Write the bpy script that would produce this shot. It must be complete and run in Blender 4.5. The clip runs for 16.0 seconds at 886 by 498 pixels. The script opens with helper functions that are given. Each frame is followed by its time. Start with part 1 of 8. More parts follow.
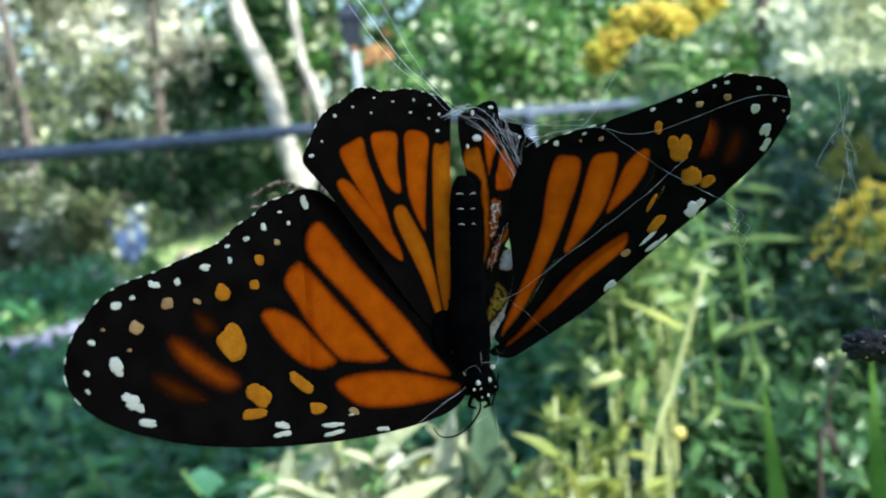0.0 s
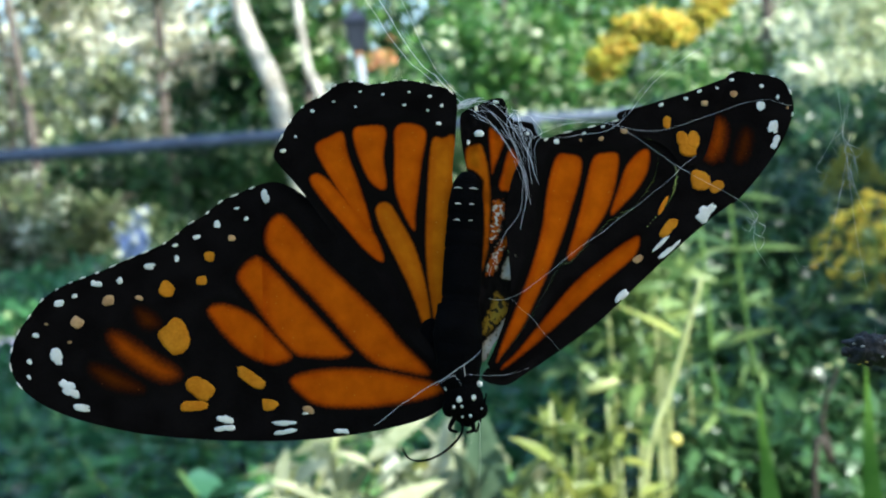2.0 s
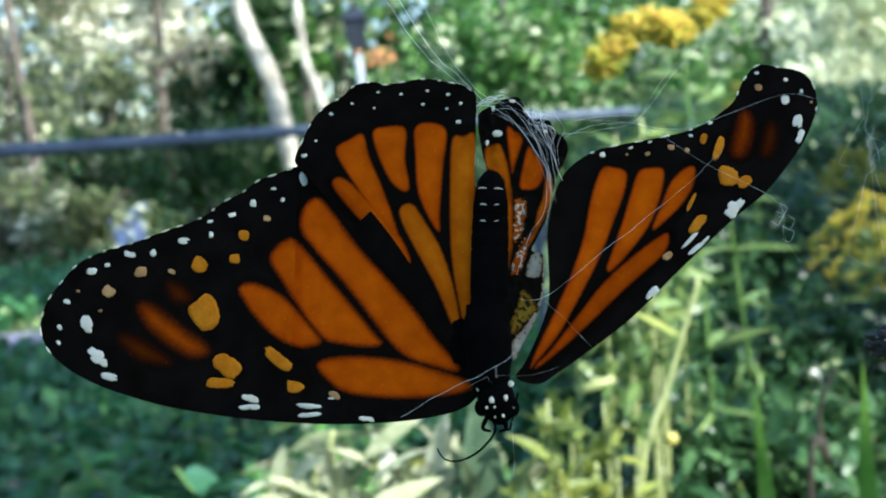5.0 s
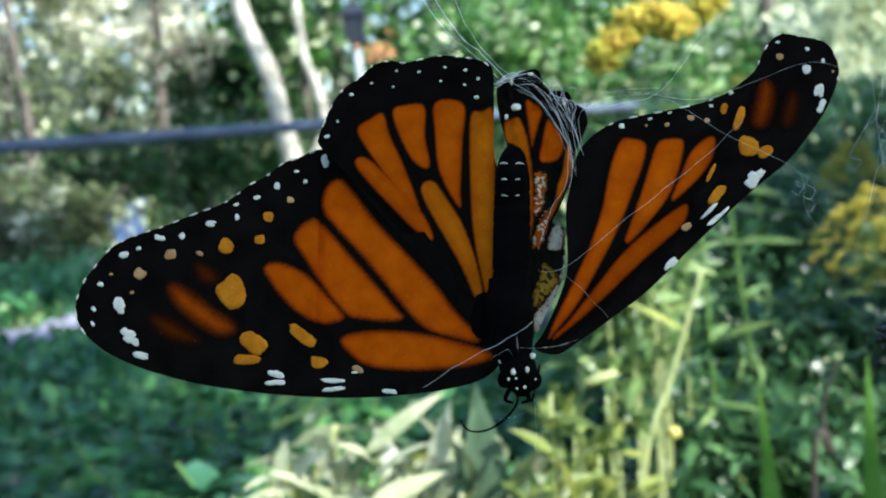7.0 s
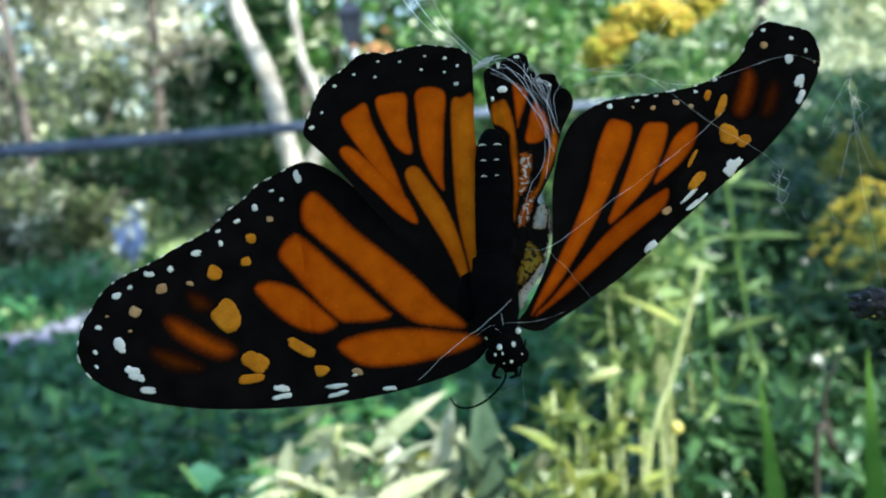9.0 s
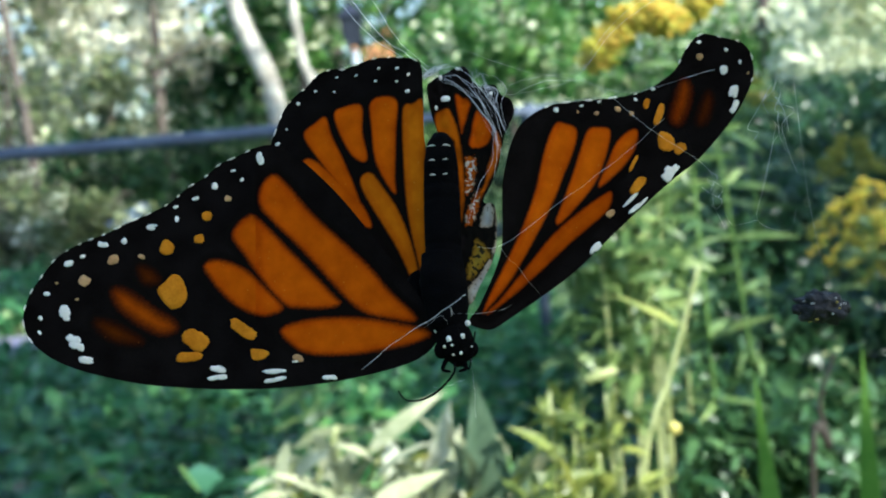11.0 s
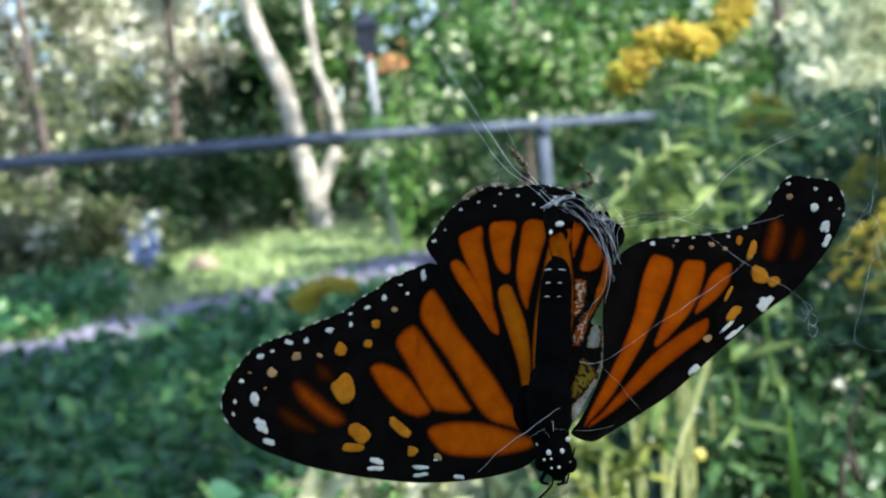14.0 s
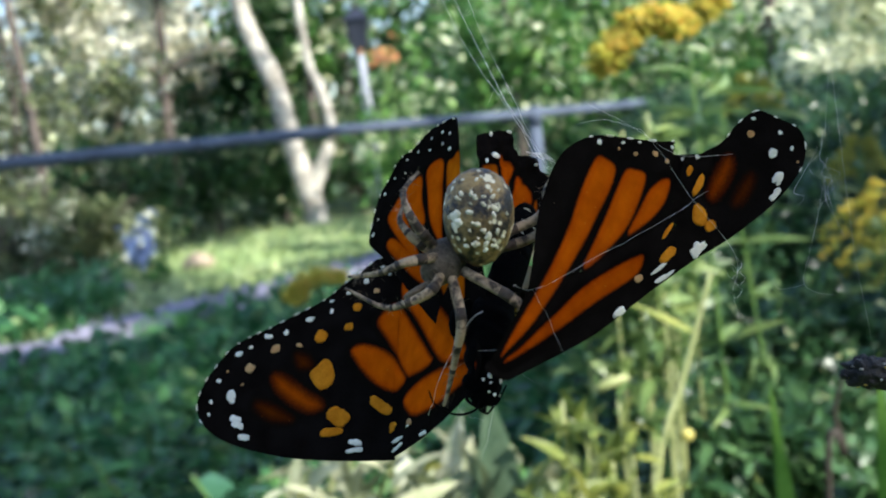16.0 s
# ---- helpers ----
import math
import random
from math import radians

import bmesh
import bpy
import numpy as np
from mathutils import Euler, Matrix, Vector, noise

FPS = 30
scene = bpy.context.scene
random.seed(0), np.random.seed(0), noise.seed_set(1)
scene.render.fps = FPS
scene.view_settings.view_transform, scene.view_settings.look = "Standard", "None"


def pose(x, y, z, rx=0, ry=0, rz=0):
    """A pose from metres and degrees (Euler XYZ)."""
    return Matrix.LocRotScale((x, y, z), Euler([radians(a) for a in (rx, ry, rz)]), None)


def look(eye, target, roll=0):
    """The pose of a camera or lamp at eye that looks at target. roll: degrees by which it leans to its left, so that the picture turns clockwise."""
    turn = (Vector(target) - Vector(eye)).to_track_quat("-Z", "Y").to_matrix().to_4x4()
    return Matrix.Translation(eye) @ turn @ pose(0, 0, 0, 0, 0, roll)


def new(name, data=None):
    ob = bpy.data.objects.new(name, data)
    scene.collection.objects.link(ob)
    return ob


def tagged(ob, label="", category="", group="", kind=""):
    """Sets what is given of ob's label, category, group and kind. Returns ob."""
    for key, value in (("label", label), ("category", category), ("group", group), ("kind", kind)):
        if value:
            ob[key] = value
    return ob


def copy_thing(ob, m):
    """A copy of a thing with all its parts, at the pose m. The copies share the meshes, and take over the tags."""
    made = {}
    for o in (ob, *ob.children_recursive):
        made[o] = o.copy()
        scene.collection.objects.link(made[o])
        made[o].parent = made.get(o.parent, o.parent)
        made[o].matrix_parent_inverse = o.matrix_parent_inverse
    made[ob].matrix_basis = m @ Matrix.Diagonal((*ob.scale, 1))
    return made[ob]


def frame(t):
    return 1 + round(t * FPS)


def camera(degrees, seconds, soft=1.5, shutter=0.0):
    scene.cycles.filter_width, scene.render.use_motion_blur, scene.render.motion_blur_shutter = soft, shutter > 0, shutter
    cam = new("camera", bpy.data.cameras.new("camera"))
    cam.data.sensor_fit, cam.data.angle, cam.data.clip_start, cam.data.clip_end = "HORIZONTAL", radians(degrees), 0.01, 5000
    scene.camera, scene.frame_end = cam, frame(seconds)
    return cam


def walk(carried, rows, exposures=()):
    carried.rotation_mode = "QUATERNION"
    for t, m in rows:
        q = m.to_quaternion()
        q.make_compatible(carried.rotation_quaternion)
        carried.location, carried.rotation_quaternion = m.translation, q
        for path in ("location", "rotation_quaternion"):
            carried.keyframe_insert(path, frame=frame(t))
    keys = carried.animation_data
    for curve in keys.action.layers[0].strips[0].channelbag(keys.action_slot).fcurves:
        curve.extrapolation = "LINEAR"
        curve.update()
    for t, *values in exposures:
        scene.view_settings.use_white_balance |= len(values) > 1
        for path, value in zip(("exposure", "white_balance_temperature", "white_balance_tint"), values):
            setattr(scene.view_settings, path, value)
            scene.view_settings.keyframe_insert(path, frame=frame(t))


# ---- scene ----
def lens_pose(x, y, z, tilt, yaw, lean):
    """A camera at x, y, z: tilt 90 is level, then the turn to its left and the lean about its own axis."""
    return pose(x, y, z, tilt, 0, yaw) @ pose(0, 0, 0, 0, 0, lean)


cam = camera(48.4, 16.0, soft=2.0)
cam.data.dof.use_dof = True
cam.data.dof.focus_distance = 0.122
cam.data.dof.aperture_fstop = 33.0
walk(cam, [
    (0, lens_pose(-0.0003, 0.0002, 0.9531, 83.19, 0.05, -6.02)),
    (0.5, lens_pose(-0.0001, 0.0001, 0.9523, 83.23, -0.05, -5.67)),
    (1, lens_pose(0.0012, 0.0001, 0.9518, 83.32, -0.14, -4.89)),
    (1.5, lens_pose(0.0023, -0.0011, 0.9531, 83.33, -0.01, -4.87)),
    (2, lens_pose(0.0022, -0.0020, 0.9517, 83.54, 0.16, -5.26)),
    (2.5, lens_pose(0.0023, -0.0021, 0.9513, 83.68, 0.19, -5.04)),
    (3, lens_pose(0.0003, -0.0018, 0.9503, 83.67, 0.02, -4.91)),
    (3.5, lens_pose(-0.0008, -0.0020, 0.9502, 83.67, -0.03, -4.90)),
    (4, lens_pose(0.0019, -0.0029, 0.9519, 83.56, -0.02, -4.79)),
    (4.5, lens_pose(0.0020, -0.0026, 0.9517, 83.50, -0.01, -4.83)),
    (5, lens_pose(0.0019, -0.0020, 0.9513, 83.42, 0.02, -4.89)),
    (5.5, lens_pose(0.0017, -0.0013, 0.9509, 83.33, 0.05, -4.96)),
    (6, lens_pose(0.0014, -0.0007, 0.9504, 83.25, 0.07, -5.02)),
    (6.5, lens_pose(0.0012, -0.0003, 0.9501, 83.20, 0.08, -5.06)),
    (7, lens_pose(0.0000, 0.0000, 0.9500, 83.16, 0.00, -5.00)),
    (7.5, lens_pose(0.0013, -0.0004, 0.9500, 83.16, -0.02, -5.04)),
    (8, lens_pose(0.0005, -0.0005, 0.9488, 83.11, -0.05, -5.05)),
    (8.5, lens_pose(0.0010, -0.0018, 0.9509, 83.16, -0.02, -5.28)),
    (9, lens_pose(-0.0006, -0.0023, 0.9511, 83.06, -0.00, -5.82)),
    (9.5, lens_pose(-0.0001, -0.0026, 0.9510, 83.07, 0.01, -5.88)),
    (10, lens_pose(0.0008, -0.0030, 0.9509, 83.10, 0.04, -5.92)),
    (10.5, lens_pose(0.0018, -0.0035, 0.9508, 83.13, 0.07, -5.95)),
    (11, lens_pose(0.0027, -0.0040, 0.9507, 83.16, 0.09, -5.97)),
    (11.5, lens_pose(0.0033, -0.0043, 0.9506, 83.19, 0.11, -5.97)),
    (12, lens_pose(0.0023, -0.0045, 0.9508, 83.25, 0.08, -5.76)),
    (12.5, lens_pose(0.0018, -0.0042, 0.9497, 83.36, 0.18, -5.89)),
    (13, lens_pose(0.0008, -0.0048, 0.9518, 83.31, 0.43, -5.56)),
    (13.5, lens_pose(-0.0042, -0.0038, 0.9587, 83.64, 0.61, -5.16)),
    (14, lens_pose(-0.0079, -0.0031, 0.9624, 83.73, 0.66, -5.35)),
    (14.5, lens_pose(-0.0028, -0.0005, 0.9582, 83.69, 0.57, -5.41)),
    (14.75, lens_pose(-0.0014, -0.0005, 0.9584, 83.67, 0.52, -5.64)),
    (15, lens_pose(-0.0004, -0.0006, 0.9588, 83.63, 0.47, -5.88)),
    (15.25, lens_pose(-0.0003, -0.0005, 0.9578, 83.56, 0.43, -6.00)),
    (15.5, lens_pose(-0.0003, -0.0004, 0.9566, 83.49, 0.39, -6.11)),
    (15.75, lens_pose(0.0004, -0.0004, 0.9558, 83.40, 0.44, -6.34)),
    (16, lens_pose(0.0012, -0.0005, 0.9550, 83.32, 0.51, -6.59)),], [(0.0, 1.48, 5810, 2), (9.0, 1.48, 5760, 2), (12.5, 1.43, 5900, 4), (13.5, 1.36, 5990, 8), (15.0, 1.2, 6070, 9), (16.0, 1.2, 6070, 9)])

# ---- light: a clear late-summer day ----
SUN_UP, SUN_TURN = 42.0, 128.0      # height over the horizon, bearing from +y towards +x
sky_world = bpy.data.worlds.new("sky")
scene.world = sky_world
sky_world.use_nodes = True
sky_nodes = sky_world.node_tree.nodes
sky = sky_nodes.new("ShaderNodeTexSky")
sky.sky_type = "NISHITA"
sky.sun_disc = False
sky.sun_elevation, sky.sun_rotation = radians(SUN_UP), radians(SUN_TURN)
sky_world.node_tree.links.new(sky.outputs[0], sky_nodes["Background"].inputs[0])
sky_nodes["Background"].inputs[1].default_value = 0.15
TO_SUN = Vector((math.sin(radians(SUN_TURN)) * math.cos(radians(SUN_UP)),
                 math.cos(radians(SUN_TURN)) * math.cos(radians(SUN_UP)), math.sin(radians(SUN_UP))))
sun_data = bpy.data.lights.new("sun", "SUN")
sun_data.energy, sun_data.angle, sun_data.color = 5.0, radians(0.5), (1.0, 0.93, 0.80)
sun = new("sun", sun_data)
sun.matrix_basis = look(TO_SUN * 30, (0, 0, 0))

# ---- materials ----
def material(name):
    m = bpy.data.materials.new(name)
    m.use_nodes = True
    return m, m.node_tree.nodes, m.node_tree.links, m.node_tree.nodes["Principled BSDF"]


def ramp(nodes, stops):
    r = nodes.new("ShaderNodeValToRGB")
    while len(r.color_ramp.elements) < len(stops):
        r.color_ramp.elements.new(0.5)
    for e, (at, c) in zip(r.color_ramp.elements, stops):
        e.position, e.color = at, (*c, 1)
    return r


def mixed(name, dark, light, scale=30.0, fine=300.0, rough=0.7, bump=0.2, depth=0.002, translucent=0.0, per_piece=0.0, metal=0.0, sheen=0.0, pale=None, patch=0.0):
    """Two tones in two sizes of noise, with relief; leaves and wings also let light through."""
    m, n, l, p = material(name)
    co = n.new("ShaderNodeTexCoord")
    big, small = n.new("ShaderNodeTexNoise"), n.new("ShaderNodeTexNoise")
    big.inputs["Scale"].default_value, small.inputs["Scale"].default_value = scale, fine
    big.inputs["Detail"].default_value = small.inputs["Detail"].default_value = 4
    l.new(co.outputs["Object"], big.inputs["Vector"]), l.new(co.outputs["Object"], small.inputs["Vector"])
    add = n.new("ShaderNodeMath")
    add.operation = "MULTIPLY_ADD"
    l.new(small.outputs["Fac"], add.inputs[0])
    add.inputs[1].default_value = 0.4
    l.new(big.outputs["Fac"], add.inputs[2])
    r = ramp(n, [(0.50, dark), (0.92, light)])
    l.new(add.outputs[0], r.inputs[0])
    colour = r.outputs[0]
    if per_piece:
        geo, hue = n.new("ShaderNodeNewGeometry"), n.new("ShaderNodeHueSaturation")
        ma = n.new("ShaderNodeMapRange")
        l.new(geo.outputs["Random Per Island"], ma.inputs[0])
        ma.inputs[3].default_value, ma.inputs[4].default_value = 1 - per_piece, 1 + per_piece
        l.new(ma.outputs[0], hue.inputs["Value"])
        mb = n.new("ShaderNodeMapRange")
        l.new(geo.outputs["Random Per Island"], mb.inputs[0])
        mb.inputs[3].default_value, mb.inputs[4].default_value = 0.53, 0.47
        l.new(mb.outputs[0], hue.inputs["Hue"])
        l.new(colour, hue.inputs["Color"])
        colour = hue.outputs[0]
        # a share of the leaves is coloured pale to stand for sun glints
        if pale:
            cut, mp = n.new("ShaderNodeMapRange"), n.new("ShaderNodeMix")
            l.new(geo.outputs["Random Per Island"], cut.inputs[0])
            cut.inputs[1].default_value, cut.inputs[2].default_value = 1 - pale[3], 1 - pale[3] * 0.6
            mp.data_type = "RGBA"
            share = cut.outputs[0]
            if patch:       # painted sun dapples gather in patches of the crown
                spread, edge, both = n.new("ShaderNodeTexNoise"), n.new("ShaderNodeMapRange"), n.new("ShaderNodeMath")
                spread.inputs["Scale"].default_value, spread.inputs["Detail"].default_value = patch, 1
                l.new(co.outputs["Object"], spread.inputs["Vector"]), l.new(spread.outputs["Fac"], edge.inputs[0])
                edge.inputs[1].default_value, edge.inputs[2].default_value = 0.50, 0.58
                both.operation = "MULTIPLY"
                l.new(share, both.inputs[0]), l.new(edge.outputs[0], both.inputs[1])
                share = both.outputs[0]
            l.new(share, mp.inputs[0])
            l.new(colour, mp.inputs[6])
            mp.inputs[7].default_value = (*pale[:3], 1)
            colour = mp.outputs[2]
    l.new(colour, p.inputs["Base Color"])
    p.inputs["Roughness"].default_value, p.inputs["Metallic"].default_value = rough, metal
    if sheen:
        p.inputs["Sheen Weight"].default_value = sheen
    b = n.new("ShaderNodeBump")
    b.inputs["Strength"].default_value, b.inputs["Distance"].default_value = bump, depth
    l.new(small.outputs["Fac"], b.inputs["Height"])
    l.new(b.outputs[0], p.inputs["Normal"])
    if translucent:
        t, mx = n.new("ShaderNodeBsdfTranslucent"), n.new("ShaderNodeMixShader")
        l.new(colour, t.inputs["Color"])
        mx.inputs[0].default_value = translucent
        l.new(p.outputs[0], mx.inputs[1]), l.new(t.outputs[0], mx.inputs[2])
        l.new(mx.outputs[0], n["Material Output"].inputs[0])
    return m


def cell_material(name, dark, orange, low, high, fuzz=0.16, speck=None):
    """Wing scales: orange inside the cell, black past its ragged rim; 'rim' holds the way to the rim in millimetres."""
    m, n, l, p = material(name)
    at, co = n.new("ShaderNodeAttribute"), n.new("ShaderNodeTexCoord")
    at.attribute_name = "rim"
    tex, grain = n.new("ShaderNodeTexNoise"), n.new("ShaderNodeTexNoise")
    tex.inputs["Scale"].default_value, grain.inputs["Scale"].default_value = 2600, 330
    grain.inputs["Detail"].default_value = 8
    l.new(co.outputs["Object"], tex.inputs["Vector"]), l.new(co.outputs["Object"], grain.inputs["Vector"])
    a = n.new("ShaderNodeMath")
    a.operation = "MULTIPLY_ADD"
    l.new(tex.outputs["Fac"], a.inputs[0])
    a.inputs[1].default_value = fuzz * 2
    l.new(at.outputs["Fac"], a.inputs[2])
    ma = n.new("ShaderNodeMapRange")
    ma.interpolation_type = "SMOOTHSTEP"
    ma.inputs[1].default_value, ma.inputs[2].default_value = low + fuzz, high + fuzz
    l.new(a.outputs[0], ma.inputs[0])
    tone = n.new("ShaderNodeMix")
    tone.data_type = "RGBA"
    swing_tone = n.new("ShaderNodeMapRange")
    swing_tone.inputs[1].default_value, swing_tone.inputs[2].default_value = 0.22, 0.74
    l.new(grain.outputs["Fac"], swing_tone.inputs[0])
    l.new(swing_tone.outputs[0], tone.inputs[0])
    tone.inputs[6].default_value = (orange[0] * 0.72, orange[1] * 0.58, orange[2] * 0.72, 1)
    tone.inputs[7].default_value = (*[min(1, c * 1.25) for c in orange], 1)
    inside_tone = tone.outputs[2]
    if speck:
        dots, cut, over = n.new("ShaderNodeTexNoise"), n.new("ShaderNodeMapRange"), n.new("ShaderNodeMix")
        dots.inputs["Scale"].default_value, dots.inputs["Detail"].default_value = 1700, 1
        l.new(co.outputs["Object"], dots.inputs["Vector"]), l.new(dots.outputs["Fac"], cut.inputs[0])
        cut.inputs[1].default_value, cut.inputs[2].default_value = speck[3], speck[3] + 0.06
        over.data_type = "RGBA"
        l.new(cut.outputs[0], over.inputs[0]), l.new(inside_tone, over.inputs[6])
        over.inputs[7].default_value = (*speck[:3], 1)
        inside_tone = over.outputs[2]
    else:
        dust, cut, over = n.new("ShaderNodeTexVoronoi"), n.new("ShaderNodeMapRange"), n.new("ShaderNodeMix")
        dust.inputs["Scale"].default_value = 900
        l.new(co.outputs["Object"], dust.inputs["Vector"]), l.new(dust.outputs["Distance"], cut.inputs[0])
        cut.inputs[1].default_value, cut.inputs[2].default_value, cut.inputs[3].default_value, cut.inputs[4].default_value = 0.05, 0.12, 0.45, 0.0
        over.data_type = "RGBA"
        l.new(cut.outputs[0], over.inputs[0]), l.new(inside_tone, over.inputs[6])
        over.inputs[7].default_value = (0.62, 0.26, 0.06, 1)
        inside_tone = over.outputs[2]
    mx = n.new("ShaderNodeMix")
    mx.data_type = "RGBA"
    l.new(ma.outputs[0], mx.inputs[0])
    mx.inputs[6].default_value = (*dark, 1)
    inner, warm = n.new("ShaderNodeMapRange"), n.new("ShaderNodeMix")
    l.new(at.outputs["Fac"], inner.inputs[0])
    inner.inputs[1].default_value, inner.inputs[2].default_value = 0.0, 1.0
    warm.data_type, warm.blend_type = "RGBA", "MULTIPLY"
    warm.inputs[0].default_value = 1.0
    shade = ramp(n, [(0.0, (0.80, 0.62, 0.45)), (1.0, (1.0, 1.0, 1.0))])
    l.new(inner.outputs[0], shade.inputs[0])
    l.new(inside_tone, warm.inputs[6]), l.new(shade.outputs[0], warm.inputs[7])
    l.new(warm.outputs[2], mx.inputs[7])
    l.new(mx.outputs[2], p.inputs["Base Color"])
    p.inputs["Roughness"].default_value = 0.75
    p.inputs["Specular IOR Level"].default_value = 0.0
    t, ms = n.new("ShaderNodeBsdfTranslucent"), n.new("ShaderNodeMixShader")
    l.new(mx.outputs[2], t.inputs["Color"])
    ms.inputs[0].default_value = 0.45
    l.new(p.outputs[0], ms.inputs[1]), l.new(t.outputs[0], ms.inputs[2])
    l.new(ms.outputs[0], n["Material Output"].inputs[0])
    return m


WING_BLACK = mixed("black_wing_scales", (0.0032, 0.0025, 0.0020), (0.0075, 0.006, 0.005), 250, 2500, 0.85, 0.3, 0.0001)
WING_BLACK.node_tree.nodes["Principled BSDF"].inputs["Specular IOR Level"].default_value = 0.0
BODY_SPEC = 0.03
CELL_ORANGE = cell_material("orange_wing_scales", (0.0056, 0.0045, 0.0036), (0.52, 0.097, 0.001), -0.22, 0.32, 0.10)
CELL_SOFT = cell_material("blurred_orange_wing_scales", (0.0056, 0.0045, 0.0036), (0.52, 0.093, 0.001), -0.45, 0.50, 0.20)
CELL_GOLD = cell_material("golden_wing_scales", (0.0056, 0.0045, 0.0036), (0.49, 0.130, 0.003), -0.20, 0.30, 0.10)
CELL_DUSKY = cell_material("dusky_wing_scales", (0.0056, 0.0045, 0.0036), (0.33, 0.060, 0.001), -0.85, 1.35, 0.35)
CELL_DIM = cell_material("faint_dusky_wing_scales", (0.0056, 0.0045, 0.0036), (0.085, 0.018, 0.001), -0.85, 1.2, 0.35)
SPOT_WHITE = mixed("white_wing_scales", (0.84, 0.77, 0.58), (0.98, 0.93, 0.76), 400, 3000, 0.8, 0.3, 0.0001, 0.25)
SPOT_ORANGE = mixed("amber_wing_scales", (0.58, 0.185, 0.005), (0.82, 0.31, 0.016), 400, 2500, 0.8, 0.3, 0.0001, 0.35)
for spot in (SPOT_WHITE, SPOT_ORANGE):
    spot.node_tree.nodes["Principled BSDF"].inputs["Specular IOR Level"].default_value = 0.05
SPOT_TAN = mixed("tan_wing_scales", (0.46, 0.23, 0.07), (0.72, 0.42, 0.16), 400, 2500, 0.8, 0.3, 0.0001, 0.3)
BODY_BLACK = mixed("black_body_hair", (0.0007, 0.0007, 0.0007), (0.0026, 0.0023, 0.002), 300, 3500, 0.9, 0.6, 0.0003)
BODY_BLACK.node_tree.nodes["Principled BSDF"].inputs["Specular IOR Level"].default_value = BODY_SPEC
SILK = mixed("spider_silk", (0.92, 0.89, 0.83), (0.98, 0.96, 0.91), 300, 2000, 0.30, 0.1, 0.0001, 0.35)
CRUMPLED_PALE = mixed("bare_wing_membrane", (0.18, 0.15, 0.10), (0.55, 0.53, 0.46), 350, 1800, 0.6, 0.5, 0.0003, 0.3)
YELLOW_MEMBRANE = mixed("yellow_wing_membrane", (0.16, 0.10, 0.015), (0.50, 0.36, 0.05), 350, 1800, 0.6, 0.5, 0.0003, 0.3)
def speckled_skin():
    """Olive-brown skin, darker in blotches, strewn with small cream specks that gather in drifts."""
    m = mixed("spider_abdomen_skin", (0.014, 0.0085, 0.003), (0.34, 0.215, 0.066), 420, 1500, 0.55, 0.6, 0.0004)
    n, l, b = m.node_tree.nodes, m.node_tree.links, m.node_tree.nodes["Principled BSDF"]
    stops = n["Color Ramp"].color_ramp.elements
    stops[0].position, stops[1].position = 0.60, 0.82
    co, cells, drift = n.new("ShaderNodeTexCoord"), n.new("ShaderNodeTexVoronoi"), n.new("ShaderNodeTexNoise")
    cells.inputs["Scale"].default_value, drift.inputs["Scale"].default_value = 820, 330
    cells.inputs["Randomness"].default_value = 1.0
    l.new(co.outputs["Object"], cells.inputs["Vector"]), l.new(co.outputs["Object"], drift.inputs["Vector"])
    size = n.new("ShaderNodeMapRange")
    l.new(drift.outputs["Fac"], size.inputs[0])
    size.inputs[1].default_value, size.inputs[2].default_value, size.inputs[3].default_value, size.inputs[4].default_value = 0.40, 0.68, 0.08, 0.44
    sub, sharp, mx = n.new("ShaderNodeMath"), n.new("ShaderNodeMapRange"), n.new("ShaderNodeMix")
    sub.operation = "SUBTRACT"
    l.new(size.outputs[0], sub.inputs[0]), l.new(cells.outputs["Distance"], sub.inputs[1])
    l.new(sub.outputs[0], sharp.inputs[0])
    sharp.inputs[1].default_value, sharp.inputs[2].default_value = -0.01, 0.05
    mx.data_type = "RGBA"
    l.new(sharp.outputs[0], mx.inputs[0])
    l.new(b.inputs["Base Color"].links[0].from_socket, mx.inputs[6])
    mx.inputs[7].default_value = (0.82, 0.72, 0.47, 1)
    l.new(mx.outputs[2], b.inputs["Base Color"])
    return m


def banded_leg():
    """Grey-brown leg skin with ragged darker and paler patches."""
    m = mixed("banded_spider_leg", (0.035, 0.021, 0.010), (0.46, 0.32, 0.18), 620, 2600, 0.75, 0.7, 0.0003)
    stops = m.node_tree.nodes["Color Ramp"].color_ramp.elements
    stops[0].position, stops[1].position = 0.58, 0.80
    return m


SPIDER_LEG = banded_leg()
SPIDER_DARK = mixed("dark_leg_band", (0.020, 0.012, 0.006), (0.075, 0.046, 0.024), 350, 2500, 0.7, 0.4, 0.0002)
SPIDER_BODY = speckled_skin()
SPIDER_HEAD = mixed("spider_head_hair", (0.04, 0.028, 0.017), (0.20, 0.145, 0.09), 350, 2500, 0.8, 0.9, 0.0004)
SPIDER_SPOT = mixed("cream_spider_spot", (0.68, 0.59, 0.38), (0.95, 0.87, 0.64), 350, 2500, 0.6, 0.3, 0.0002)
HUSK = mixed("dried_prey_husk", (0.003, 0.0025, 0.002), (0.016, 0.012, 0.008), 400, 1800, 0.7, 0.8, 0.0005)

